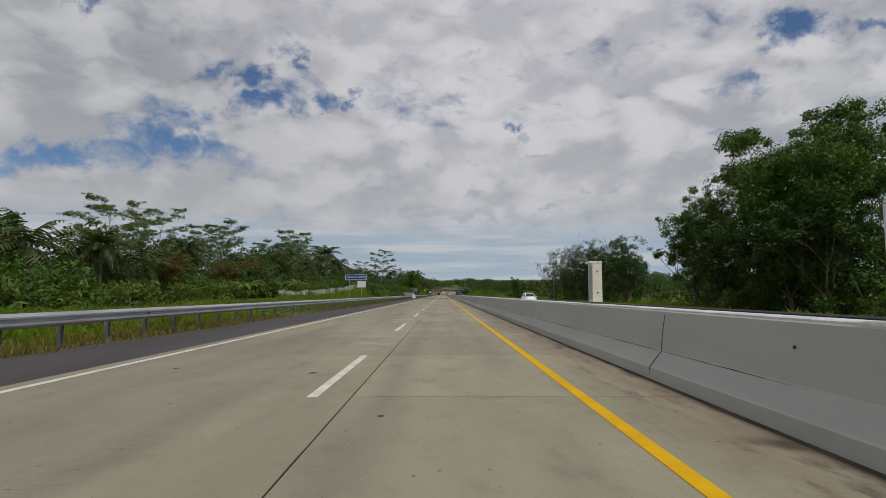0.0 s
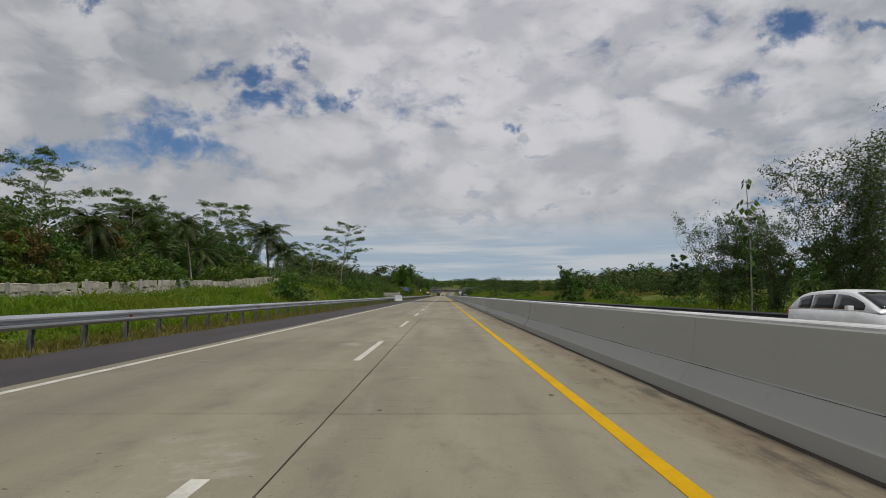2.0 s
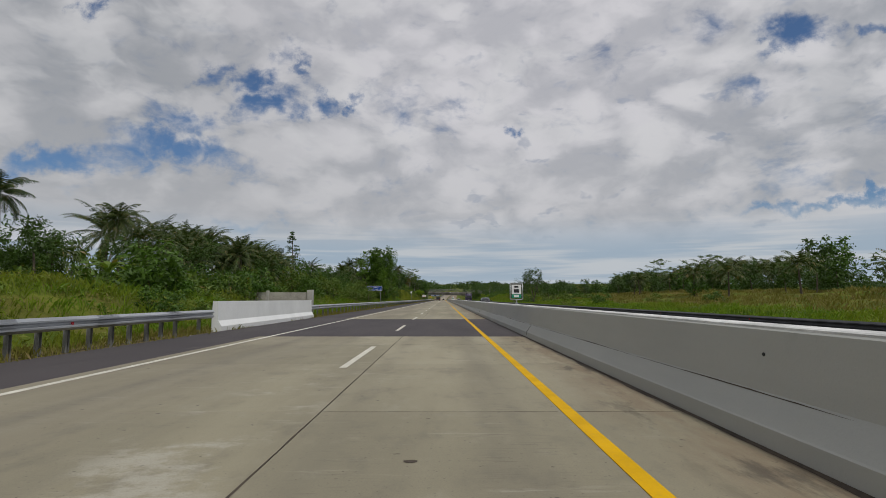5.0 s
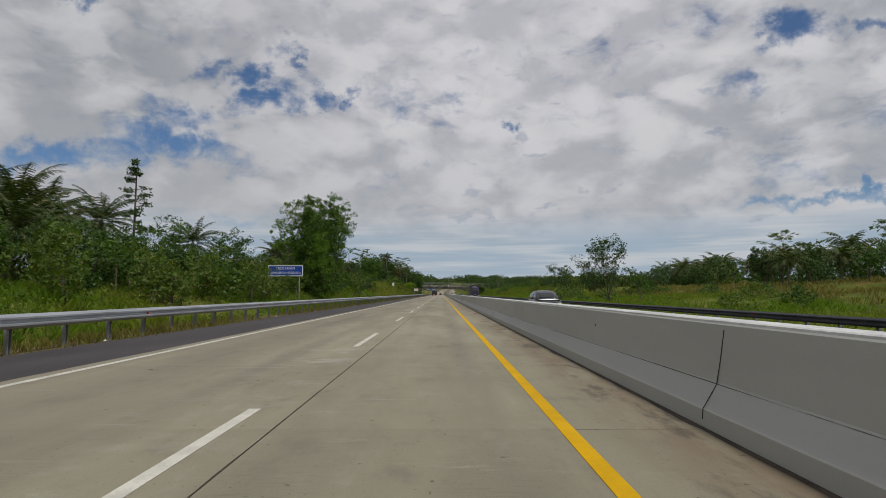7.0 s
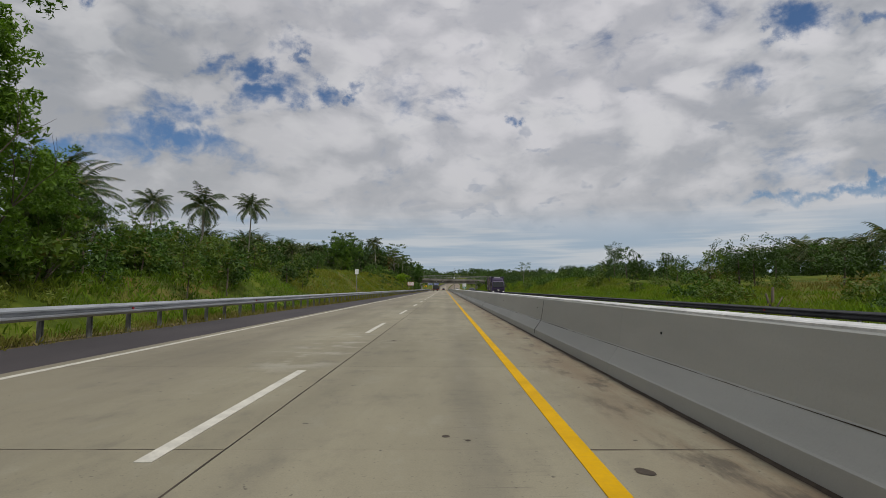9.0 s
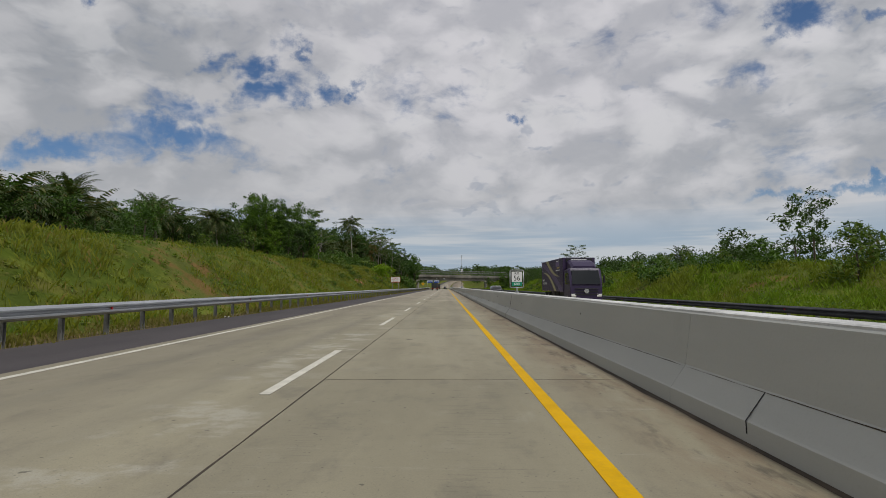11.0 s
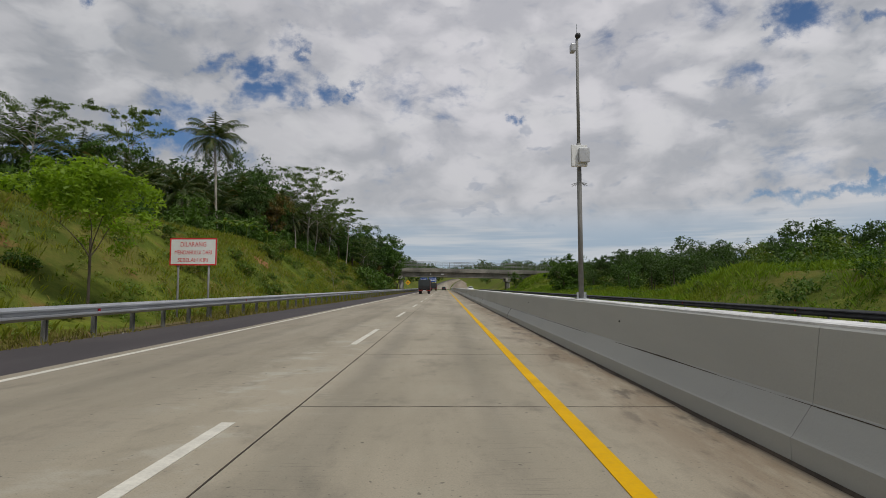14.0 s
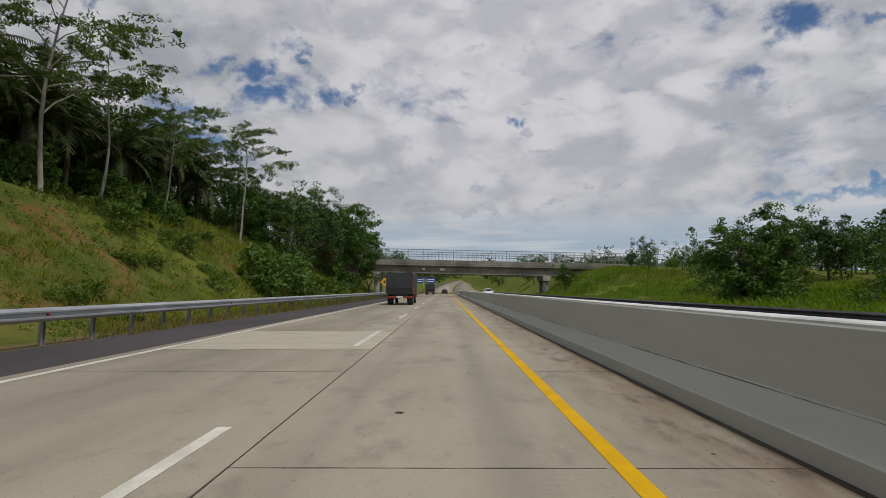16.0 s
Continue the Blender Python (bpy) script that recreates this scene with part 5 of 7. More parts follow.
SHAPES = [forest_shape(70 + i, h, r) for i, (h, r) in enumerate(((11, 4.6), (12, 4.2), (9, 4.8), (10, 4.0), (13, 4.4), (8, 4.4)))]
FAR_SHAPES = [forest_shape(80 + i, h, r, 54, 11, 0.36) for i, (h, r) in enumerate(((11, 4.6), (9, 4.6), (13, 4.4), (10, 4.2)))]
PALM_SHAPES = []
for i in range(2):
    verts, faces = [], []
    for j in range(20):
        frond(verts, faces, Vector((0, 0, 5.0)), j * 2.4, 1.2 - 1.6 * j / 20 + random.uniform(-0.15, 0.15), random.uniform(3.6, 4.6), 11, 0.8, 1.5, 0.17)
    PALM_SHAPES.append((np.array([tuple(v) for v in verts]), np.array(faces)))


class Wood:
    """Many trees too far and too close together to tell apart, joined."""

    def __init__(self):
        self.v, self.f, self.n, self.spots = [], [], 0, []

    def add(self, shape, x, y, size):
        v, f = shape
        a = random.uniform(0, 6.283)
        c, s = math.cos(a), math.sin(a)
        self.v.append(np.stack([v[:, 0] * c - v[:, 1] * s, v[:, 0] * s + v[:, 1] * c, v[:, 2]], 1) * size + np.array((x, y, land(x, y) - 0.2)))
        self.f.append(f + self.n)
        self.n += len(v)
        if abs(x) < 70 and y < 700:
            self.spots.append((x, y, size))

    def finish(self, name, mat, label):
        ob = sheet(name, np.concatenate(self.v), np.concatenate(self.f), mat, None, label)
        tagged(ob, "", "forest", "", "stuff")
        if not self.spots:
            return
        bm = bmesh.new()
        for x, y, size in self.spots:
            z = land(x, y)
            rod(bm, (x, y, z - 0.3), (x + random.uniform(-0.4, 0.4), y, z + 5.0 * size), 0.2 * size, 0.12 * size, 6, False)
        tagged(part("forest_trunks", bm, BARK, None, "dark trunks inside the forest", True), "", "forest", "", "stuff")


WOODS = {"deep": Wood(), "mid": Wood(), "shrub": Wood(), "palm": Wood()}


def stand(x0, x1, y0, y1, count, keys, lo, hi):
    for _ in range(count):
        x, y, size = random.uniform(x0, x1), random.uniform(y0, y1), random.uniform(lo, hi)
        if any(xa < x < xb and ya < y < yb for xa, xb, ya, yb in CLEARINGS):
            continue
        if keys is FOREST:
            WOODS["shrub" if size < 0.43 and random.random() < 0.75 else "deep" if random.random() < 0.72 else "mid"].add(random.choice(FAR_SHAPES if size < 0.43 or abs(x) > 40 or y > 606 else SHAPES), x, y, size)
        else:
            WOODS["palm"].add(random.choice(PALM_SHAPES), x, y, size)


FOREST = "forest"
CLEARINGS = ((-44, -24, 164, 208), (-38, -20, 375, 412), (-30, -20, 438, 472), (17, 40, 118, 172))
stand(-44, -24, -5, 60, 30, FOREST, 0.44, 0.60)
stand(-36, -24, 60, 150, 30, FOREST, 0.40, 0.58)
stand(-56, -36, 60, 150, 26, FOREST, 0.55, 0.75)
stand(-75, -50, 40, 170, 20, FOREST, 0.95, 1.3)
stand(-62, -30, 150, 215, 34, FOREST, 0.42, 0.62)
stand(-50, -26, 205, 300, 22, FOREST, 0.45, 0.65)
stand(-70, -38, 300, 400, 36, FOREST, 0.45, 0.72)
stand(-34, -23, 240, 279, 14, FOREST, 0.4, 0.55)
stand(-44, -25, 412, 470, 26, FOREST, 0.5, 0.8)
stand(-58, -39, 385, 445, 44, FOREST, 0.6, 0.82)
stand(-50, -38, 388, 420, 8, "palms", 0.9, 1.1)
stand(-50, -30, 470, 600, 34, FOREST, 0.7, 1.0)
stand(-26, -18, 560, 606, 10, FOREST, 0.8, 1.1)
stand(-48, -31, 505, 590, 26, FOREST, 1.0, 1.35)
stand(-36, -26, 512, 562, 26, "palms", 1.05, 1.35)
stand(-44, -31, 440, 505, 18, FOREST, 0.5, 0.75)
stand(-34, -27, 462, 505, 9, "palms", 0.8, 1.05)
stand(-40, -18, 616, 700, 24, FOREST, 0.8, 1.15)
stand(-75, -14, 700, 900, 40, FOREST, 0.8, 1.2)
stand(-52, -27, -5, 150, 56, FOREST, 0.44, 0.62)
stand(-48, -26, 20, 205, 22, "palms", 0.75, 1.05)
stand(-20, -14.2, 226, 276, 34, FOREST, 0.24, 0.38)
stand(-30, -19, 205, 285, 40, FOREST, 0.36, 0.58)
stand(-58, -28, 300, 375, 44, FOREST, 0.36, 0.6)
stand(-54, -30, 300, 380, 18, "palms", 0.55, 0.85)
stand(-25, -14, 298, 340, 30, FOREST, 0.22, 0.42)
stand(-60, -36, 380, 480, 40, FOREST, 0.7, 1.0)
stand(-56, -34, 385, 470, 18, "palms", 0.95, 1.25)
stand(27, 40, 20, 46, 13, FOREST, 0.6, 0.9)
stand(78, 108, 300, 440, 56, "palms", 1.25, 1.6)
stand(76, 104, 310, 450, 30, FOREST, 0.55, 0.8)
stand(60, 110, 200, 300, 34, FOREST, 0.6, 0.95)
stand(44, 80, 400, 600, 46, FOREST, 0.55, 0.9)
stand(30, 46, 78, 114, 12, FOREST, 0.3, 0.5)
stand(40, 62, 50, 170, 16, FOREST, 0.4, 0.62)
stand(50, 80, 170, 330, 52, FOREST, 0.45, 0.65)
stand(46, 75, 170, 300, 18, "palms", 0.75, 1.0)
stand(36, 70, 330, 480, 34, FOREST, 0.5, 0.72)
stand(34, 60, 480, 600, 34, FOREST, 0.42, 0.62)
stand(24, 60, 616, 700, 22, FOREST, 0.5, 0.8)
stand(22, 90, 700, 900, 36, FOREST, 0.7, 1.1)



def skyline_shape(seed):
    random.seed(seed)
    pts = np.array([(random.gauss(0, 1.7), random.gauss(0, 1.7), random.uniform(0.5, 8.5) ** 1.0) for _ in range(22)])
    return clump_cloud(pts, 1.2, 7, 0.68, 0.8, 0.0, 1.0)


SKYLINE = [skyline_shape(90 + i) for i in range(4)]
for x0, x1, y0, y1, n, lo, hi in ((70, 150, 150, 900, 170, 0.7, 1.15), (-170, -75, 150, 900, 120, 0.9, 1.4), (-140, 160, 900, 1300, 190, 0.9, 1.6), (-60, 130, 1320, 1480, 70, 1.3, 2.0), (150, 420, 300, 1300, 120, 1.0, 1.8), (-420, -150, 400, 1300, 90, 1.0, 1.8)):
    for _ in range(n):
        x, y = random.uniform(x0, x1), random.uniform(y0, y1)
        if 700 < y < 1310 and -16 < x - bend(y) < 22:
            continue
        near = abs(x) < 150 and y < 750
        WOODS["deep"].add(random.choice(FAR_SHAPES if near else SKYLINE), x, y, random.uniform(lo, hi) * (0.72 if near else 1.0))
stand(28, 40, 330, 600, 26, FOREST, 0.25, 0.45)
CLEARINGS = ()
stand(29, 46, 505, 592, 36, FOREST, 0.45, 0.62)
stand(-62, -44, 138, 174, 30, FOREST, 0.8, 1.1)
stand(-48, -24, 158, 212, 46, FOREST, 0.36, 0.58)
stand(-44, -25, 160, 212, 10, "palms", 0.55, 0.75)
stand(-40, -24, 375, 412, 12, FOREST, 0.3, 0.5)
stand(-28, -18, 205, 278, 54, FOREST, 0.22, 0.42)
stand(-26, -14, 300, 350, 16, FOREST, 0.2, 0.36)
stand(22, 36, 20, 120, 26, FOREST, 0.2, 0.4)
WOODS["deep"].finish("forest", LEAF_DEEP, "dense dark green forest of broadleaf trees")
WOODS["mid"].finish("forest", LEAF_MID, "mid-green trees among the dense forest")
WOODS["shrub"].finish("thicket", LEAF_BUSH, "light green thicket of saplings and creepers along the forest edge")
WOODS["palm"].finish("palm_grove", LEAF_PALM, "distant grove of oil palms")

# bushes on the banks
grow_all(("bush_c", -14.6, 112.6, 0.8), ("bush_a", -13.9, 114, 0.85), ("bush_a", -16, 131, 0.6), ("bush_a", -17.5, 136, 0.7), ("bush_a", -18.5, 143, 0.7))
BUSHES = ("bush_a", "bush_b", "bush_c")
for x0, x1, y0, y1, n, keys, lo, hi in ((-21, -13, 120, 210, 24, ('bush_b', 'bush_c', 'bush_a'), 0.45, 0.9), (-27, -22.5, 20, 160, 34, BUSHES, 0.7, 1.2), (-25, -21.8, 25, 140, 30, ('bush_d', 'bush_a', 'bush_d'), 0.8, 1.2), (-27, -16, 160, 300, 36, BUSHES, 0.8, 1.3), (-24, -15, 292, 345, 20, BUSHES, 0.6, 1.0),
                                         (-26, -18, 412, 450, 6, BUSHES, 0.6, 1.0), (-21, -15, 418, 446, 6, ('bush_b', 'bush_a'), 0.5, 0.85), (-26, -20, 480, 560, 12, BUSHES, 0.6, 1.0), (-30, -25, 470, 575, 46, ('bush_c', 'bush_c', 'bush_a'), 0.8, 1.3), (-23, -14, 470, 560, 26, ('bush_b', 'bush_a'), 0.35, 0.7), (-22, -12.5, 410, 575, 24, ('bush_b', 'bush_b', 'bush_a'), 0.25, 0.5), (-20, -13, 545, 606, 22, BUSHES, 0.8, 1.4)):
    for _ in range(n):
        K.grow(random.choice(keys), random.uniform(x0, x1), random.uniform(y0, y1), random.uniform(lo, hi))


def bush_shape(seed):
    random.seed(seed)
    pts = []
    for _ in range(24):
        a, r = random.uniform(0, 6.283), 1.8 * math.sqrt(random.random())
        pts.append(np.array((math.cos(a) * r, math.sin(a) * r, 2.4 * random.uniform(0.12, 1.0) * (1 - 0.14 * r * r))))
    return clump_cloud(np.array(pts), 0.6, 26, 0.16, 0.85, 0.0, 1.0)


# scrub beyond the other carriageway
SCRUB, thicket = [bush_shape(95 + i) for i in range(4)], {"light": Wood(), "dark": Wood()}
for x0, x1, y0, y1, n, lo, hi in ((20, 34, 20, 130, 26, 0.6, 1.0), (22, 45, 130, 300, 18, 0.5, 0.9), (22, 44, 300, 420, 34, 0.7, 1.2), (29, 46, 420, 600, 46, 0.7, 1.3), (25, 33, 420, 600, 18, 0.5, 0.9), (20, 31, 405, 500, 34, 0.35, 0.8)):
    for _ in range(n):
        wood = thicket["light" if random.random() < 0.55 else "dark"]
        wood.add(random.choice(SCRUB), random.uniform(x0, x1), random.uniform(y0, y1), random.uniform(lo, hi))
for key, mat, label in (("light", LEAF_BUSH, "light green scrub on the low bank"), ("dark", LEAF_MID, "darker green scrub on the low bank")):
    thicket[key].spots = []
    thicket[key].finish("scrub", mat, label)


def grass_field(name, x0, x1, y0, y1, count, tall, mat, label, thin=0.018):
    """Tufts of arched blades as one stretch of grass."""
    verts, faces = [], []
    per = 10
    gx, gy = rng.uniform(x0, x1, count), rng.uniform(y0, y1, count)
    for x, y in zip(gx, gy):
        patch = 0.5 + noise.noise(Vector((x * 0.12, y * 0.12, 9.0)))
        if patch < random.random() * 0.5:
            continue
        z, size = land(x, y), tall * random.uniform(0.5, 1.25) * (0.7 + 0.6 * patch)
        for _ in range(per):
            a, out = random.uniform(0, 6.283), random.uniform(0.1, 0.75) * size
            c, s = math.cos(a), math.sin(a)
            bx, by, w = x + random.uniform(-0.45, 0.45), y + random.uniform(-0.45, 0.45), thin * random.uniform(0.7, 1.4)
            h = size * random.uniform(0.6, 1.1)
            n = len(verts)
            verts += [(bx - s * w, by + c * w, z - 0.05), (bx + s * w, by - c * w, z - 0.05),
                      (bx + c * out * 0.4 + s * w * 0.7, by + s * out * 0.4 - c * w * 0.7, z + h * 0.68), (bx + c * out, by + s * out, z + h)]
            faces += [(n, n + 1, n + 2), (n, n + 2, n + 3)]
    ob = sheet(name, verts, list(faces), mat, None, label)
    tagged(ob, "", "grass", "", "stuff")


grass_field("verge_grass", -11.6, -9.75, 0, 620, 9500, 0.24, GRASS_DRY, "short dry grass at the foot of the guardrail", 0.010)
grass_field("tall_grass", -20, -11.0, 15, 330, 8500, 0.46, GRASS, "tall bright green roadside grass", 0.013)
grass_field("bank_grass", -28, -11.4, 330, 610, 11000, 0.46, GRASS_BANK, "yellow-green grass on the cut bank", 0.012)
grass_field("median_side_grass", 17.6, 34, 20, 330, 6500, 0.55, GRASS, "green grass beyond the other carriageway", 0.014)
grass_field("field_grass", 34, 80, 185, 345, 4200, 0.62, GRASS_DRY, "tawny rough grass across the open field", 0.026)
grass_field("far_bank_grass", 17.6, 34, 330, 610, 11000, 0.62, GRASS, "rank green grass on the low bank", 0.009)


def soil_slump(x, y, wide, long, seed):
    """Scar of bare orange soil where the bank has slipped, with ragged edges."""
    verts, faces, rings, n = [], [], 7, 36
    for r in range(rings + 1):
        for i in range(n):
            a = i * 2 * math.pi / n
            edge = 1.0 + 0.55 * noise.noise(Vector((math.cos(a) * 1.3, math.sin(a) * 1.3, seed))) + 0.25 * noise.noise(Vector((math.cos(a) * 4, math.sin(a) * 4, seed + 3)))
            px, py = x + math.cos(a) * wide * edge * r / rings, y + math.sin(a) * long * edge * r / rings
            lift = 0.10 * (1 - (r / rings) ** 3) - 0.06 * (r == rings) + 0.08 * noise.noise(Vector((px * 2.1, py * 2.1, seed)))
            verts.append((px, py, land(px, py) + lift + 0.03))
    for r in range(rings):
        for i in range(n):
            j = (i + 1) % n
            faces.append((r * n + i, r * n + j, (r + 1) * n + j, (r + 1) * n + i))
    ob = sheet("bare_soil", verts, faces, ORANGE_SOIL, None, "scar of bare orange soil on the grassy bank", True)
    tagged(ob, "", "soil", "", "stuff")


soil_slump(-16.6, 445, 1.2, 3.0, 3.0)
soil_slump(-17.6, 450, 0.8, 1.6, 8.0)
soil_slump(-19.0, 494, 1.0, 1.5, 5.0)


def weed_field(x0, x1, y0, y1, count, tall, label):
    """Leafy weeds growing in clumps among the grass."""
    gx, gy = rng.uniform(x0, x1, count), rng.uniform(y0, y1, count)
    keep = [(x, y, land(x, y)) for x, y in zip(gx, gy) if noise.noise(Vector((x * 0.2, y * 0.2, 4.0))) > -0.25]
    pts = np.array(keep)
    size = tall * rng.uniform(0.45, 1.3, len(pts))
    pts[:, 2] += size * 0.45
    v, f = clump_cloud(pts, size, 15, 0.085, 0.75)
    ob = sheet("weeds", v, f, WEED, None, label)
    tagged(ob, "", "weeds", "", "stuff")


weed_field(-21, -11.3, 15, 335, 5200, 0.5, "rank leafy weeds on the verge")
weed_field(-26, -11.6, 335, 606, 5200, 0.36, "leafy weeds on the cut bank")
weed_field(17.8, 34, 20, 330, 3600, 0.42, "leafy weeds beyond the other carriageway")
weed_field(17.8, 33, 330, 606, 4200, 0.55, "rank weeds on the low bank")


def far_hills():
    """Wooded rise along the skyline."""
    verts, faces = [], []
    n = 240
    for i in range(n):
        a = -1.25 + 2.5 * i / (n - 1)
        for r, h in ((1500, 0), (1650, 1), (1900, 1.25), (2300, 0.6)):
            top = 34 + 16 * noise.noise(Vector((a * 6, 0, 1))) + 5 * noise.noise(Vector((a * 60, r, 1))) + 3 * noise.noise(Vector((a * 170, r, 4)))
            verts.append((math.sin(a) * r, 300 + math.cos(a) * r, 4 + top * h))
    for i in range(n - 1):
        for j in range(3):
            k = i * 4 + j
            faces.append((k, k + 4, k + 5, k + 1))
    ob = sheet("wooded_hills", verts, faces, FAR_WOOD, None, "low dark wooded hills along the skyline", True)
    tagged(ob, "", "hills", "", "structure")


far_hills()


# ---- signs ----
def board(parent, w, h, z, face, rim, rim_mat, thick=0.03):
    """A sign plate with a raised rim; its face looks towards -y."""
    bm = bmesh.new()
    box(bm, -w / 2, w / 2, 0, thick, z, z + h, 0.006)
    plate = part("sign_plate", bm, SIGN_BACK, parent)
    bm = bmesh.new()
    box(bm, -w / 2 + rim, w / 2 - rim, -0.004, 0.0, z + rim, z + h - rim)
    part("sign_face", bm, face, parent)
    bm = bmesh.new()
    for x0, x1, z0, z1 in ((-w / 2, w / 2, z, z + rim), (-w / 2, w / 2, z + h - rim, z + h), (-w / 2, -w / 2 + rim, z + rim, z + h - rim), (w / 2 - rim, w / 2, z + rim, z + h - rim)):
        box(bm, x0, x1, -0.006, 0.0, z0, z1)
    part("rim", bm, rim_mat, parent)
    return plate


def legs(parent, xs, top, mat=POST_STEEL, r=0.045):
    for x in xs:
        bm = bmesh.new()
        rod(bm, (x, 0.075, -1.2), (x, 0.075, top), r, sides=12)
        part("sign_post", bm, mat, parent, "", True)


def make_signs():
    a = anchor("road_sign", -10.75, 66.8, 0)
    tagged(a, "wide blue sign with white lettering on two posts behind the guardrail", "road sign")
    board(a, 2.65, 0.66, 3.14, SIGN_BLUE, 0.05, SIGN_WHITE)
    words("GUNAKAN LAJUR KIRI", 0.34, SIGN_WHITE, a, 0, -0.006, 3.47, width=2.3)
    legs(a, (-0.85,), 3.7)
    b = anchor("back_of_sign", -9.98, 66.2, 0)
    tagged(b, "plain pale square sign plate on a single post", "road sign")
    bm = bmesh.new()
    box(bm, -0.52, 0.52, 0, 0.03, 2.2, 2.98, 0.02)
    part("sign_plate", bm, SIGN_WHITE, b)
    legs(b, (0.0,), 2.9)
    c = anchor("road_sign", -14.1, 265.2, 0)
    tagged(c, "blue sign with two lines of white lettering beside the bushes", "road sign")
    board(c, 3.25, 1.02, 3.05, SIGN_BLUE, 0.07, SIGN_WHITE)
    words("LAJUR KANAN", 0.34, SIGN_WHITE, c, 0, -0.006, 3.78, width=1.7)
    words("HANYA UNTUK MENDAHULUI", 0.34, SIGN_WHITE, c, 0, -0.006, 3.35, width=2.9)
    legs(c, (-1.35, 1.3), 3.9)
    d = anchor("prohibition_sign", -10.75, 460.6, 0)
    tagged(d, "white sign with a red rim and red lettering on two posts", "road sign")
    board(d, 2.1, 1.22, 2.4, SIGN_WHITE, 0.06, SIGN_RED)
    words("DILARANG", 0.30, SIGN_RED, d, 0, -0.006, 3.33, width=1.15)
    words("MENDAHULUI DARI", 0.26, SIGN_RED, d, 0, -0.006, 2.97, width=1.65)
    words("SEBELAH KIRI", 0.26, SIGN_RED, d, 0, -0.006, 2.63, width=1.35)
    legs(d, (-0.68, 0.68), 3.5)
    e = anchor("warning_sign", -10.2, 594, 0)
    tagged(e, "yellow diamond warning sign with a black symbol", "road sign")
    bm = bmesh.new()
    box(bm, -0.55, 0.55, 0, 0.03, -0.55, 0.55, 0.02)
    bmesh.ops.transform(bm, matrix=Matrix.Translation((0, 0, 2.7)) @ Matrix.Rotation(radians(45), 4, "Y"), verts=bm.verts[:])
    part("sign_plate", bm, SIGN_YELLOW, e)
    bm = bmesh.new()
    box(bm, -0.06, 0.06, -0.006, -0.001, 2.4, 2.95)
    box(bm, -0.22, 0.22, -0.006, -0.001, 2.72, 2.84)
    part("symbol", bm, BLACK, e)
    legs(e, (0.0,), 2.9)
    f = anchor("road_sign", -11.6, 352, 0)
    tagged(f, "small white plate on a post among the bushes", "road sign")
    bm = bmesh.new()
    box(bm, -0.25, 0.25, 0, 0.03, 3.4, 4.1, 0.02)
    part("sign_plate", bm, SIGN_WHITE, f)
    legs(f, (0.0,), 3.9)
    g = anchor("direction_sign", -9.0, 745, road_height(745))
    tagged(g, "large blue direction signs on tall posts by the far road", "road sign")
    for k, (x, w) in enumerate(((-2.5, 4.2), (2.6, 4.2))):
        bm = bmesh.new()
        box(bm, x - w / 2, x + w / 2, 0, 0.06, 3.4, 6.0, 0.03)
        part("sign_plate", bm, SIGN_BLUE, g)
        bm = bmesh.new()
        for j in range(2):
            box(bm, x - w * 0.36, x + w * 0.36, -0.008, -0.001, 4.1 + 0.85 * j, 4.4 + 0.85 * j)
        part("lettering_bar", bm, SIGN_WHITE, g)
    legs(g, (-4.2, -0.6, 0.9, 4.2), 5.8, GALV, 0.09)


make_signs()


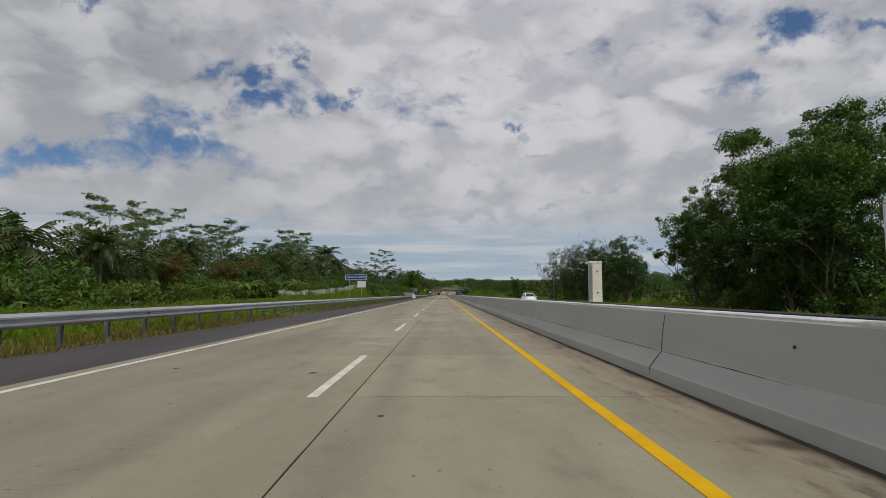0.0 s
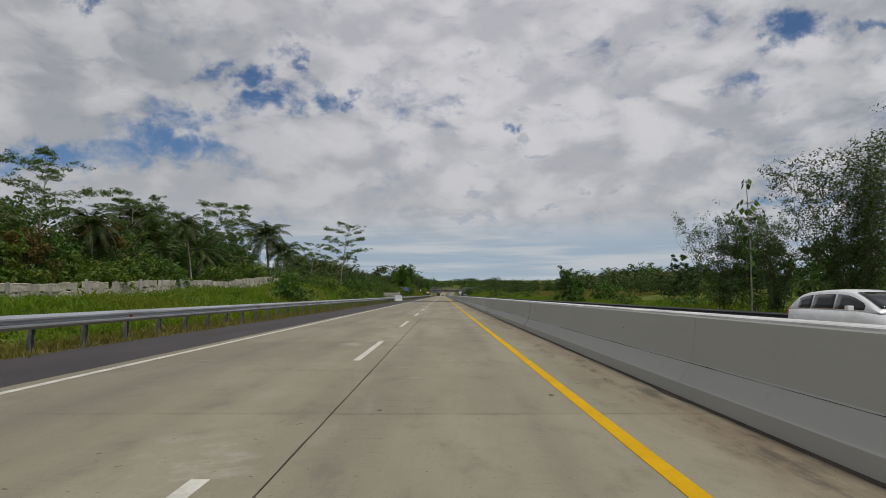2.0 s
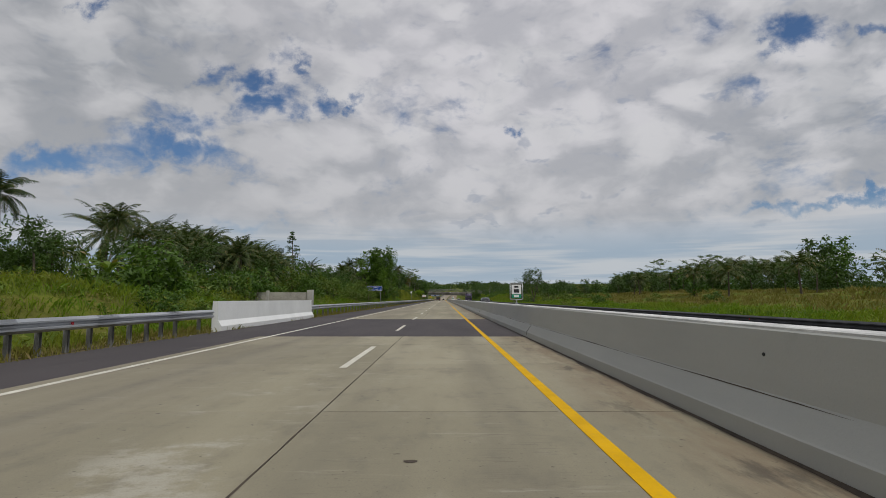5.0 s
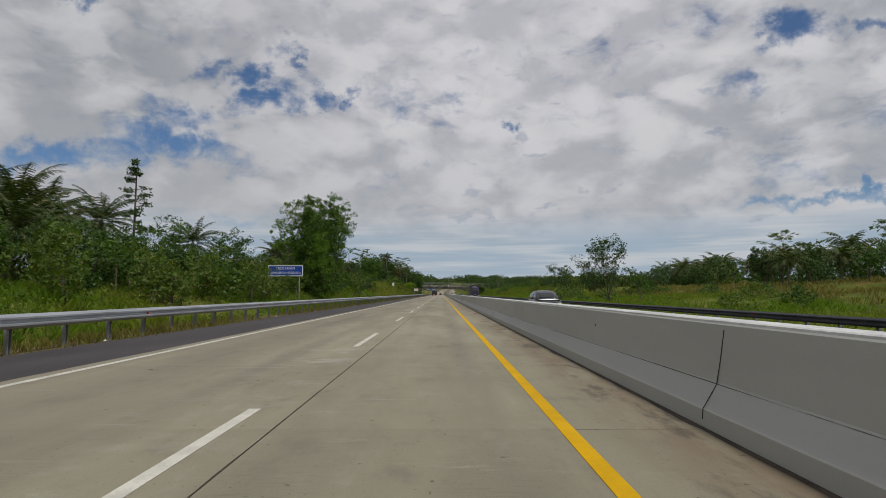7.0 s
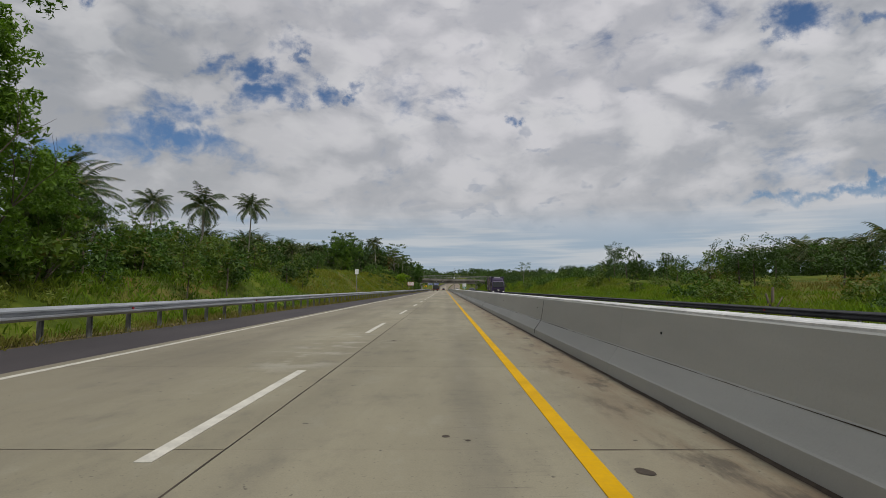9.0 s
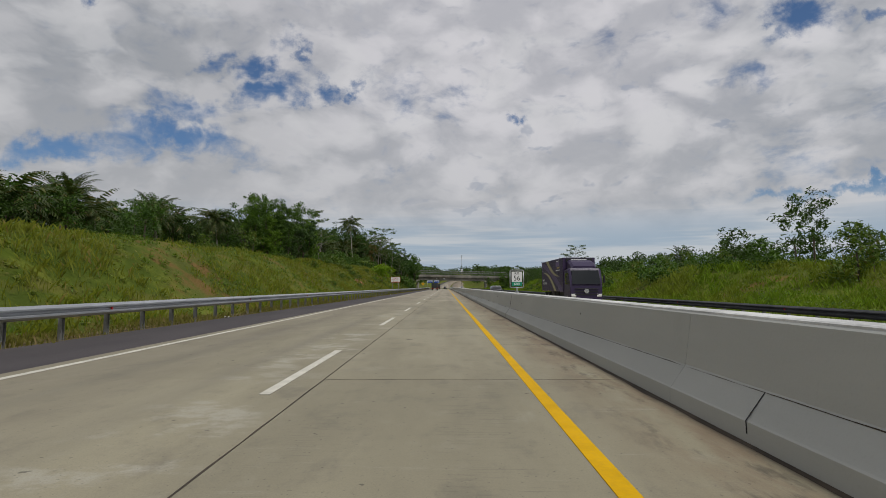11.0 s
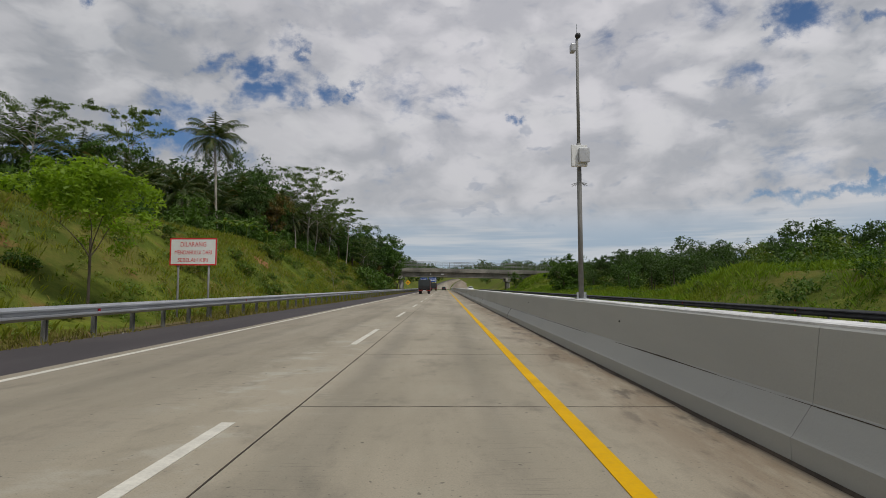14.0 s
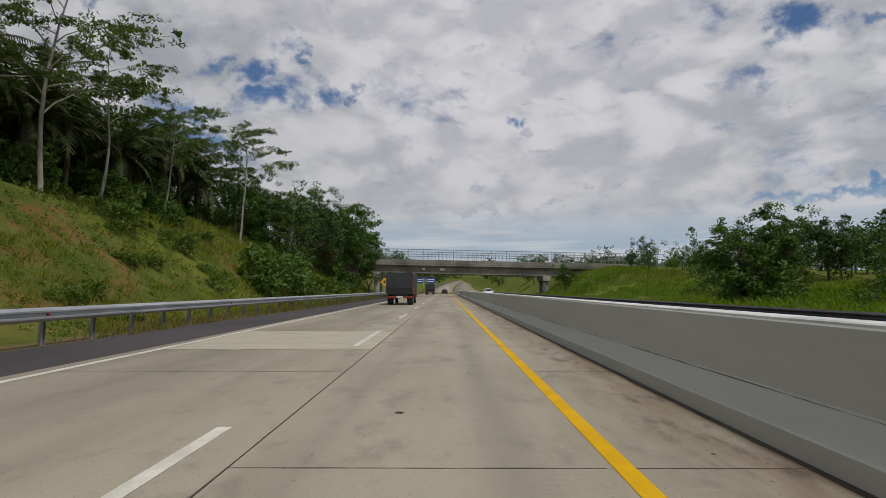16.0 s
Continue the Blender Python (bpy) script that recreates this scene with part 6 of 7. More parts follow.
def make_km_sign(y, lines, label):
    """Kilometre board in a rounded tube frame, standing on the median barrier."""
    ob = anchor("kilometre_sign", 3.84, y, 1.15)
    tagged(ob, label, "road sign", "kilometre boards")
    w, h, z = 0.62, 0.80, 0.24
    bm = bmesh.new()
    r = 0.07
    pts = []
    for cx, cz, a0 in ((w / 2 - r, z + h - r, 0), (-w / 2 + r, z + h - r, 90), (-w / 2 + r, z + r, 180), (w / 2 - r, z + r, 270)):
        for i in range(5):
            a = radians(a0 + 22.5 * i)
            pts.append(Vector((cx + r * math.cos(a), 0, cz + r * math.sin(a))))
    for p, q in zip(pts, pts[1:] + pts[:1]):
        rod(bm, p, q, 0.022, sides=8)
    part("tube_frame", bm, GALV, ob, "", True)
    bm = bmesh.new()
    box(bm, -0.25, 0.25, -0.012, 0.012, z + 0.055, z + h - 0.055, 0.004)
    part("sign_plate", bm, BLACK, ob)
    bm = bmesh.new()
    box(bm, -0.235, 0.235, -0.017, -0.0125, z + 0.26, z + h - 0.07)
    part("sign_face", bm, SIGN_WHITE, ob)
    bm = bmesh.new()
    box(bm, -0.235, 0.235, -0.017, -0.0125, z + 0.075, z + 0.25)
    part("lower_panel", bm, SIGN_GREEN, ob, "green lower panel")
    for sx in (-1, 1):
        for cz in (z + 0.18, z + 0.62):
            bm = bmesh.new()
            box(bm, sx * 0.25 - 0.005, sx * 0.25 + sx * 0.045, -0.008, 0.008, cz - 0.015, cz + 0.015)
            part("clip", bm, GALV, ob)
    bm = bmesh.new()
    rod(bm, (0, 0, 0), (0, 0, z - 0.01), 0.03, sides=10)
    box(bm, -0.10, 0.10, -0.08, 0.08, -0.002, 0.014)
    for sx in (-1, 1):
        rod(bm, (sx * 0.085, 0, 0.01), (0, 0, 0.13), 0.012, sides=6)
    part("stand", bm, GALV, ob)
    if lines:
        for text, size, cz, mat, wd in lines:
            words(text, size, mat, ob, 0, -0.0195, z + cz, width=wd)
    else:
        for cz, hh, ww, mat in ((0.62, 0.09, 0.2, BLACK), (0.42, 0.17, 0.26, BLACK), (0.16, 0.10, 0.24, SIGN_WHITE)):
            bm = bmesh.new()
            box(bm, -ww / 2, ww / 2, -0.0205, -0.0175, z + cz - hh / 2, z + cz + hh / 2)
            part("lettering_bar", bm, mat, ob)
    return ob


make_km_sign(363.3, (("KM", 0.18, 0.645, BLACK, 0.19), ("56", 0.34, 0.42, BLACK, 0.27), ("600", 0.17, 0.162, SIGN_WHITE, 0.25)), "white and green kilometre board in a tube frame on the median")
make_km_sign(179.0, (), "distant white and green kilometre board on the median")
make_km_sign(3.85, (), "white and green kilometre board close to the road")


def make_cabinet():
    ob = anchor("roadside_cabinet", 3.83, 13.4, 1.15)
    tagged(ob, "narrow cream metal cabinet with a small roof on the median", "cabinet")
    bm = bmesh.new()
    box(bm, -0.12, 0.12, -0.21, 0.21, 0.05, 1.02, 0.008)
    part("body", bm, CABINET, ob)
    bm = bmesh.new()
    box(bm, -0.20, 0.13, -0.22, 0.22, 1.02, 1.07, 0.01)
    part("roof", bm, CABINET, ob)
    bm = bmesh.new()
    box(bm, -0.09, 0.09, -0.16, 0.16, -0.002, 0.05)
    part("foot", bm, POST_STEEL, ob)
    for z in (0.28, 0.82):
        bm = bmesh.new()
        rod(bm, (0.0, -0.21, z), (0.0, -0.225, z), 0.018, sides=10)
        part("bolt", bm, BLACK, ob)
    bm = bmesh.new()
    box(bm, -0.126, -0.121, -0.15, 0.15, 0.12, 0.95)
    part("door", bm, SIGN_BACK, ob)


make_cabinet()


def make_camera_mast():
    """Tapered steel mast with a control box and a lamp head at the top."""
    ob = anchor("surveillance_mast", 3.84, 449.9, 1.15)
    tagged(ob, "tall slim grey steel mast with a control box and cameras", "mast")
    bm = bmesh.new()
    rod(bm, (0, 0, 0), (0, 0, 3.9), 0.062, 0.055, 14)
    rod(bm, (0, 0, 3.9), (0.0, 0, 6.6), 0.042, 0.036, 12)
    part("pole", bm, POST_STEEL, ob, "", True)
    bm = bmesh.new()
    box(bm, -0.14, 0.14, -0.14, 0.14, -0.002, 0.02)
    for s in (-1, 1):
        box(bm, s * 0.06 - 0.005, s * 0.06 + 0.06 * s + 0.005, -0.01, 0.01, 0.02, 0.16)
    part("base_plate", bm, GALV, ob)
    bm = bmesh.new()
    box(bm, -0.22, 0.17, -0.17, -0.065, 3.28, 3.82, 0.015)
    part("control_box", bm, SIGN_WHITE, ob, "white control box")
    bm = bmesh.new()
    box(bm, -0.06, 0.20, -0.28, -0.175, 3.36, 3.72, 0.02)
    part("meter_box", bm, SIGN_BACK, ob)
    bm = bmesh.new()
    for k in range(10):
        a = k * 0.628
        rod(bm, (math.cos(a) * 0.05, math.sin(a) * 0.05, 2.9), (math.cos(a) * 0.2, math.sin(a) * 0.2, 2.82 + 0.03 * (k % 2)), 0.007, sides=4)
    part("climbing_guard", bm, POST_STEEL, ob, "ring of spikes")
    bm = bmesh.new()
    rod(bm, (0, 0, 6.30), (-0.11, -0.05, 6.32), 0.015, sides=6)
    box(bm, -0.19, -0.07, -0.18, 0.02, 6.22, 6.42, 0.02)
    part("camera_housing", bm, SIGN_BACK, ob)
    bm = bmesh.new()
    bmesh.ops.create_uvsphere(bm, u_segments=14, v_segments=10, radius=0.075, matrix=Matrix.Translation((0.02, -0.02, 6.68)))
    part("dome", bm, BLACK, ob, "small dark dome", True)
    bm = bmesh.new()
    rod(bm, (0, 0, 6.7), (0, 0, 7.0), 0.008, sides=6)
    part("lightning_rod", bm, GALV, ob)


make_camera_mast()


def make_stone_wall():
    """Long low wall of pale blocks in two courses below the trees, with short posts."""
    ob = anchor("stone_wall", 0, 0, 0)
    tagged(ob, "long low wall of pale rubble blocks below the trees", "wall")
    data = []
    for k in range(6):
        bm = bmesh.new()
        box(bm, -0.2, 0.2, -0.46, 0.46, -0.21, 0.21, 0.04)
        for v in bm.verts:
            v.co += Vector((random.uniform(-0.03, 0.03), random.uniform(-0.05, 0.05), random.uniform(-0.04, 0.04)))
        mesh = bpy.data.meshes.new("stone")
        bm.to_mesh(mesh)
        bm.free()
        mesh.materials.append(WALL_PALE)
        data.append(mesh)
    for x0, y0, y1 in ((-20.9, 70, 130), (-25, 140, 176)):
        y = y0
        while y < y1:
            base = land(x0, y) - 0.25
            for level in range(3 if random.random() < 0.82 else 2):
                st = new("stone", random.choice(data))
                st.matrix_basis = pose(x0 + random.uniform(-0.05, 0.05), y + 0.45 * (level % 2), base + 0.2 + 0.41 * level, 0, 0, random.uniform(-4, 4))
                st.parent = ob
            if int((y - y0) / 0.95) % 3 == 0:
                bm = bmesh.new()
                box(bm, x0 + 0.25, x0 + 0.37, y, y + 0.12, base - 0.3, base + random.uniform(1.25, 1.45), 0.01)
                part("fence_post", bm, CEMENT, ob)
            y += 0.95


make_stone_wall()


# ---- vehicles ----
def wheel(parent, x, y, r, w, steel=GALV):
    bm = bmesh.new()
    rod(bm, (x - w / 2, y, r), (x + w / 2, y, r), r, sides=28)
    bmesh.ops.bevel(bm, geom=[e for e in bm.edges if len(e.link_faces) == 2 and {len(f.verts) for f in e.link_faces} == {4, 28}], offset=0.03, segments=2, affect="EDGES")
    tyre = part("wheel", bm, RUBBER, parent, "", False)
    bm = bmesh.new()
    rod(bm, (x - w / 2 - 0.008, y, r), (x + w / 2 + 0.008, y, r), r * 0.6, r * 0.6, 20)
    rod(bm, (x - w / 2 - 0.02, y, r), (x + w / 2 + 0.02, y, r), r * 0.2, r * 0.2, 12)
    part("rim", bm, steel, tyre)
    return tyre


def loft(bm, rings):
    """Join rings of equal length into a closed skin."""
    rows = [[bm.verts.new(p) for p in ring] for ring in rings]
    n = len(rows[0])
    for a, b in zip(rows, rows[1:]):
        for i in range(n):
            bm.faces.new((a[i], a[(i + 1) % n], b[(i + 1) % n], b[i]))
    bm.faces.new(rows[0][::-1])
    bm.faces.new(rows[-1])
    bmesh.ops.recalc_face_normals(bm, faces=bm.faces[:])
    return bm


def make_car(x, y, rz, paint, label, size=1.0):
    """Compact people carrier, nose towards +y before it is turned."""
    car = anchor("car", x, y, 0.0, rz)
    car.scale = (size, size, size)
    tagged(car, label, "car", "passing cars")

    def ring(yy, w, z0, z1, roof):
        return [(-w, yy, z0), (-w * 1.02, yy, (z0 + z1) / 2), (-w * 0.97, yy, z1), (-w * 0.5, yy, roof), (w * 0.5, yy, roof), (w * 0.97, yy, z1), (w * 1.02, yy, (z0 + z1) / 2), (w, yy, z0)]

    bm = bmesh.new()
    loft(bm, [ring(-2.15, 0.70, 0.42, 0.80, 0.84), ring(-2.05, 0.82, 0.28, 0.95, 1.0), ring(-1.2, 0.86, 0.24, 0.98, 1.02), ring(0.9, 0.86, 0.24, 0.96, 1.0),
              ring(1.5, 0.85, 0.24, 0.90, 0.97), ring(2.0, 0.80, 0.28, 0.74, 0.82), ring(2.18, 0.62, 0.38, 0.60, 0.66)])
    part("body", bm, paint, car, "", True)
    bm = bmesh.new()

    def roof(yy):
        return float(np.interp(yy, (-2.14, -2.05, -1.9, -1.65, -1.3, -0.8, -0.2, 0.3, 0.6, 0.9, 1.25, 1.62), (0.96, 1.12, 1.30, 1.43, 1.51, 1.555, 1.57, 1.55, 1.50, 1.38, 1.20, 0.99)))

    def widths(yy):
        low = 0.81 - 0.07 * ((yy + 0.3) / 1.9) ** 2
        return low, low - 0.30 * max(roof(yy) - 0.96, 0.0)

    def cabin(yy):
        (w, w1), z = widths(yy), roof(yy)
        half = [(w, 0.93), (w - (w - w1) * 0.45, 0.93 + (z - 0.93) * 0.5), (w1 + 0.01, z - 0.07), (w1 - 0.05, z - 0.02), (w1 * 0.6, z + 0.008), (0.0, z + 0.018)]
        return [(-a, yy, b) for a, b in half] + [(a, yy, b) for a, b in half[-2::-1]]

    loft(bm, [cabin(v) for v in np.linspace(-2.14, 1.62, 22)])
    part("cabin", bm, paint, car, "", True)

    def pane(name, rows):
        """Curved glass through rows of points, set just proud of the shell."""
        bm = bmesh.new()
        grid = [[bm.verts.new(p) for p in row] for row in rows]
        for a, b in zip(grid, grid[1:]):
            for k in range(len(a) - 1):
                bm.faces.new((a[k], a[k + 1], b[k + 1], b[k]))
        bmesh.ops.recalc_face_normals(bm, faces=bm.faces[:])
        bmesh.ops.solidify(bm, geom=bm.faces[:], thickness=0.006)
        part(name, bm, GLASS, car, "dark tinted glass", True)

    def over(yy, u):
        return (widths(yy)[1] * u, yy, roof(yy) + 0.026 - 0.015 * u * u)

    def beside(yy, sx, f):
        (w, w1), z = widths(yy), roof(yy)
        return (sx * (w - (w - w1) * 0.9 * f + 0.012), yy, 0.99 + (z - 0.10 - 0.99) * f)

    pane("windscreen", [[over(yy, u) for u in np.linspace(-0.86, 0.86, 7)] for yy in np.linspace(0.66, 1.52, 6)])
    pane("rear_window", [[over(yy, u) for u in np.linspace(-0.82, 0.82, 7)] for yy in np.linspace(-2.07, -1.68, 5)])
    for sx in (-1, 1):
        for ya, yb in ((0.06, 1.12), (-0.92, -0.02), (-1.62, -1.0)):
            pane("side_window", [[beside(yy, sx, f) for f in (0.06, 0.35, 0.65, 0.95)] for yy in np.linspace(ya, yb, 6)])
    for s in (-1, 1):
        for yy in (-1.35, 1.32):
            wheel(car, s * 0.76, yy, 0.32, 0.20)
        bm = bmesh.new()
        box(bm, s * 0.62 - 0.14, s * 0.62 + 0.14, 1.98, 2.10, 0.62, 0.76, 0.03)
        part("headlight", bm, LAMP_CLEAR, car)
        bm = bmesh.new()
        box(bm, s * 0.70 - 0.09, s * 0.70 + 0.09, -2.16, -2.02, 0.74, 0.98, 0.03)
        part("tail_light", bm, LAMP_RED, car)
        bm = bmesh.new()
        box(bm, s * 0.96 - 0.09, s * 0.96 + 0.09, 0.78, 0.92, 0.98, 1.12, 0.03)
        part("side_mirror", bm, paint, car)
    bm = bmesh.new()
    box(bm, -0.45, 0.45, 2.10, 2.19, 0.42, 0.60, 0.02)
    part("grille", bm, BLACK, car)
    bm = bmesh.new()
    box(bm, -0.24, 0.24, -2.20, -2.15, 0.60, 0.72)
    part("number_plate", bm, BLACK, car)
    return car


make_car(12.2, 77.2, 180, CAR_WHITE, "white compact people carrier on the other carriageway")
make_car(8.0, 253.8, 180, CAR_DARK, "dark grey people carrier passing on the other carriageway", 1.05)
make_car(7.6, 414.8, 180, CAR_DARK, "dark grey hatchback on the other carriageway")
make_car(0.1, 655, 0, CAR_DARK, "dark car far ahead in the outer lane")
make_car(8.2, 600, 180, CAR_WHITE, "white car beyond the overpass on the other carriageway")


def make_box_truck():
    ob = anchor("box_truck", 10.7, 377.6, 0, 0)
    tagged(ob, "purple box truck with gold curved bands on the other carriageway", "truck")
    bm = bmesh.new()
    box(bm, -1.22, 1.22, 2.1, 11.2, 1.05, 3.65, 0.03)
    part("cargo_box", bm, PURPLE, ob, "purple box body with sweeping gold bands")
    for i in range(37):
        bm = bmesh.new()
        y = 2.26 + i * 0.24
        box(bm, -1.228, -1.219, y, y + 0.12, 1.12, 3.58)
        part("side_rib", bm, PURPLE, ob)
    for y, z, w, h, mat in ((4.1, 3.20, 1.3, 0.34, VIOLET), (3.8, 2.93, 1.0, 0.13, GOLD), (4.0, 2.73, 1.6, 0.07, SIGN_WHITE), (4.1, 3.45, 0.9, 0.05, SIGN_WHITE), (10.35, 1.99, 0.5, 0.17, SIGN_WHITE)):
        bm = bmesh.new()
        box(bm, -1.236, -1.229, y - w / 2, y + w / 2, z - h / 2, z + h / 2)
        part("lettering_bar", bm, mat, ob)
    words("FOR", 0.23, SIGN_WHITE, ob, -1.233, 9.82, 1.99, width=0.42, facing=-90)
    words("INDONESIA", 0.30, SIGN_WHITE, ob, -1.233, 9.62, 1.72, width=1.75, facing=-90)
    bm = bmesh.new()
    bmesh.ops.create_circle(bm, cap_ends=False, segments=24, radius=0.2)
    ring_faces = bmesh.ops.extrude_edge_only(bm, edges=bm.edges[:])
    for v in [g for g in ring_faces["geom"] if isinstance(g, bmesh.types.BMVert)]:
        v.co *= 0.78
    bmesh.ops.solidify(bm, geom=bm.faces[:], thickness=0.004)
    ring_ob = part("emblem", bm, SIGN_WHITE, ob, "white ring emblem")
    ring_ob.matrix_basis = pose(-1.232, 10.75, 2.95, 90, 0, -90)
    bm = bmesh.new()
    box(bm, -1.0, 1.0, 1.98, 2.08, 3.30, 3.58, 0.01)
    part("header_board", bm, BLACK, ob)
    bm = bmesh.new()
    box(bm, -0.62, 0.55, 1.965, 1.978, 3.36, 3.52)
    part("lettering_bar", bm, SIGN_WHITE, ob)
    bm = bmesh.new()
    box(bm, -1.25, 1.25, 11.16, 11.24, 3.60, 3.68, 0.01)
    part("rear_rail", bm, CAB_PURPLE, ob)
    for y in (8.0, 9.2, 10.4):
        bm = bmesh.new()
        box(bm, -1.238, -1.219, y - 0.10, y + 0.10, 1.06, 1.11)
        part("side_marker", bm, SIGN_YELLOW, ob)

    def ring(y, w, z0, z1):
        return [(-w, y, z0), (-w, y, z1 - 0.15), (-w + 0.15, y, z1), (w - 0.15, y, z1), (w, y, z1 - 0.15), (w, y, z0)]

    bm = bmesh.new()
    loft(bm, [ring(2.0, 1.16, 0.55, 2.75), ring(0.5, 1.18, 0.5, 2.80), ring(0.12, 1.17, 0.45, 2.05), ring(0.0, 1.14, 0.42, 1.55), ring(-0.02, 1.12, 0.42, 0.6)])
    part("cab", bm, CAB_PURPLE, ob)
    bm = bmesh.new()
    loft(bm, [ring(1.95, 0.95, 2.76, 3.45), ring(1.1, 0.95, 2.76, 3.25), ring(0.6, 0.9, 2.76, 2.95)])
    part("wind_deflector", bm, CAB_PURPLE, ob)
    bm = bmesh.new()
    v = [bm.verts.new(p) for p in ((-1.02, -0.07, 1.62), (1.02, -0.07, 1.62), (0.98, 0.31, 2.62), (-0.98, 0.31, 2.62), (-1.02, 0.06, 1.62), (1.02, 0.06, 1.62), (0.98, 0.43, 2.62), (-0.98, 0.43, 2.62))]
    for f in ((0, 1, 2, 3), (5, 4, 7, 6), (4, 0, 3, 7), (1, 5, 6, 2), (3, 2, 6, 7), (4, 5, 1, 0)):
        bm.faces.new([v[i] for i in f])
    part("windscreen", bm, GLASS, ob)
    bm = bmesh.new()
    box(bm, -1.19, -1.165, 0.5, 1.5, 1.6, 2.45, 0.01)
    part("side_window", bm, GLASS, ob)
    for z in (0.85, 1.05, 1.25):
        bm = bmesh.new()
        box(bm, -0.85, 0.85, -0.07, -0.02, z, z + 0.06, 0.01)
        part("grille_bar", bm, BLACK, ob)
    bm = bmesh.new()
    rod(bm, (0, -0.09, 1.12), (0, -0.06, 1.12), 0.17, sides=20)
    part("badge", bm, CHROME, ob, "round bright badge")
    for s in (-1, 1):
        bm = bmesh.new()
        box(bm, s * 0.92 - 0.17, s * 0.92 + 0.17, -0.06, 0.02, 0.72, 0.92, 0.03)
        part("headlight", bm, LAMP_CLEAR, ob)
        bm = bmesh.new()
        box(bm, s * 1.33 - 0.07, s * 1.33 + 0.07, 0.05, 0.16, 1.7, 2.25, 0.03)
        part("mirror", bm, BLACK, ob)
        for y in (1.0, 8.4, 9.7):
            wheel(ob, s * 1.02, y, 0.5, 0.3)
        bm = bmesh.new()
        rod(bm, (s * 1.15, 3.6, 0.72), (s * 1.15, 7.4, 0.72), 0.03, sides=8)
        rod(bm, (s * 1.15, 3.6, 0.45), (s * 1.15, 7.4, 0.45), 0.03, sides=8)
        for y in (3.8, 5.5, 7.2):
            rod(bm, (s * 1.15, y, 0.4), (s * 1.15, y, 1.06), 0.03, sides=8)
        part("side_guard", bm, BLACK, ob)
    bm = bmesh.new()
    box(bm, -0.45, 0.45, 0.3, 11.0, 0.62, 1.05)
    part("chassis", bm, BLACK, ob)


make_box_truck()


def make_cargo_truck(x, y, label):
    """Cargo truck seen from behind, with a canvas cover over high sides."""
    ob = anchor("cargo_truck", x, y, 0)
    tagged(ob, label, "truck", "canvas-covered trucks")
    bm = bmesh.new()

    def hoop(yy, sag):
        return [(-1.22, yy, 1.55), (-1.24, yy, 2.75), (-1.05, yy, 3.02 - sag), (-0.4, yy, 2.94 - sag), (0.4, yy, 2.94 - sag), (1.05, yy, 3.04 - sag), (1.24, yy, 2.75), (1.22, yy, 1.55)]

    loft(bm, [hoop(0.0, 0.0), hoop(1.2, 0.06), hoop(2.4, 0.0), hoop(3.6, 0.07), hoop(4.8, 0.0), hoop(6.2, 0.04)])
    part("canvas_cover", bm, CANVAS, ob, "sagging dark canvas cover")
    bm = bmesh.new()
    box(bm, -1.2, 1.2, 0.02, 6.2, 0.95, 1.55, 0.02)
    part("cargo_bed", bm, BLACK, ob)
    bm = bmesh.new()
    box(bm, 1.14, 1.25, -0.03, 0.04, 1.0, 2.7, 0.02)
    part("corner_post", bm, TRUCK_RED, ob)
    bm = bmesh.new()
    box(bm, -1.25, -1.14, -0.03, 0.04, 1.0, 2.7, 0.02)
    part("corner_post", bm, CANVAS, ob)
    bm = bmesh.new()
    box(bm, -1.15, 1.15, -0.04, 0.03, 0.62, 0.80, 0.02)
    part("bumper", bm, TRUCK_RED, ob)
    bm = bmesh.new()
    box(bm, -0.28, 0.28, -0.07, -0.042, 0.66, 0.78)
    part("number_plate", bm, SIGN_WHITE, ob)
    for s in (-1, 1):
        bm = bmesh.new()
        box(bm, s * 0.95 - 0.13, s * 0.95 + 0.13, -0.075, -0.042, 0.66, 0.78, 0.01)
        part("tail_light", bm, LAMP_RED, ob)
        bm = bmesh.new()
        box(bm, s * 0.9 - 0.27, s * 0.9 + 0.27, 0.55, 0.58, 0.16, 0.9)
        part("mud_flap", bm, RUBBER, ob)
        for yy in (1.3, 7.3):
            wheel(ob, s * 0.92, yy, 0.48, 0.45 if yy < 3 else 0.26)
    bm = bmesh.new()
    box(bm, -0.4, 0.4, 0.1, 8.2, 0.6, 0.95)
    part("chassis", bm, BLACK, ob)
    bm = bmesh.new()
    box(bm, -1.12, 1.12, 6.5, 8.3, 0.55, 2.5, 0.12)
    part("cab", bm, TRUCK_RED, ob)
    return ob


make_cargo_truck(-3.75, 549, "dark canvas-covered cargo truck driving in the inner lane")
make_cargo_truck(-3.9, 648, "second dark canvas-covered truck far ahead")


def make_stump(x, y):
    """Split dead stump leaning apart, with a fallen branch."""
    ob = anchor("tree_stump", x, y, land(x, y))
    tagged(ob, "split grey dead stump standing in the grass", "stump")
    bm = bmesh.new()
    for a, b, r in (((0, 0, -0.3), (0.12, 0, 1.6), 0.13), ((0.1, 0.1, -0.3), (-0.25, 0.1, 1.2), 0.10), ((0.2, 0, 0.2), (0.75, 0.1, 1.0), 0.06), ((0.5, 0.1, 0.1), (1.25, 0.2, 0.5), 0.05)):
        rod(bm, a, b, r, r * 0.55, 8, True)
    part("stump_wood", bm, BARK, ob, "weathered split wood", True)


make_stump(20.4, 309)


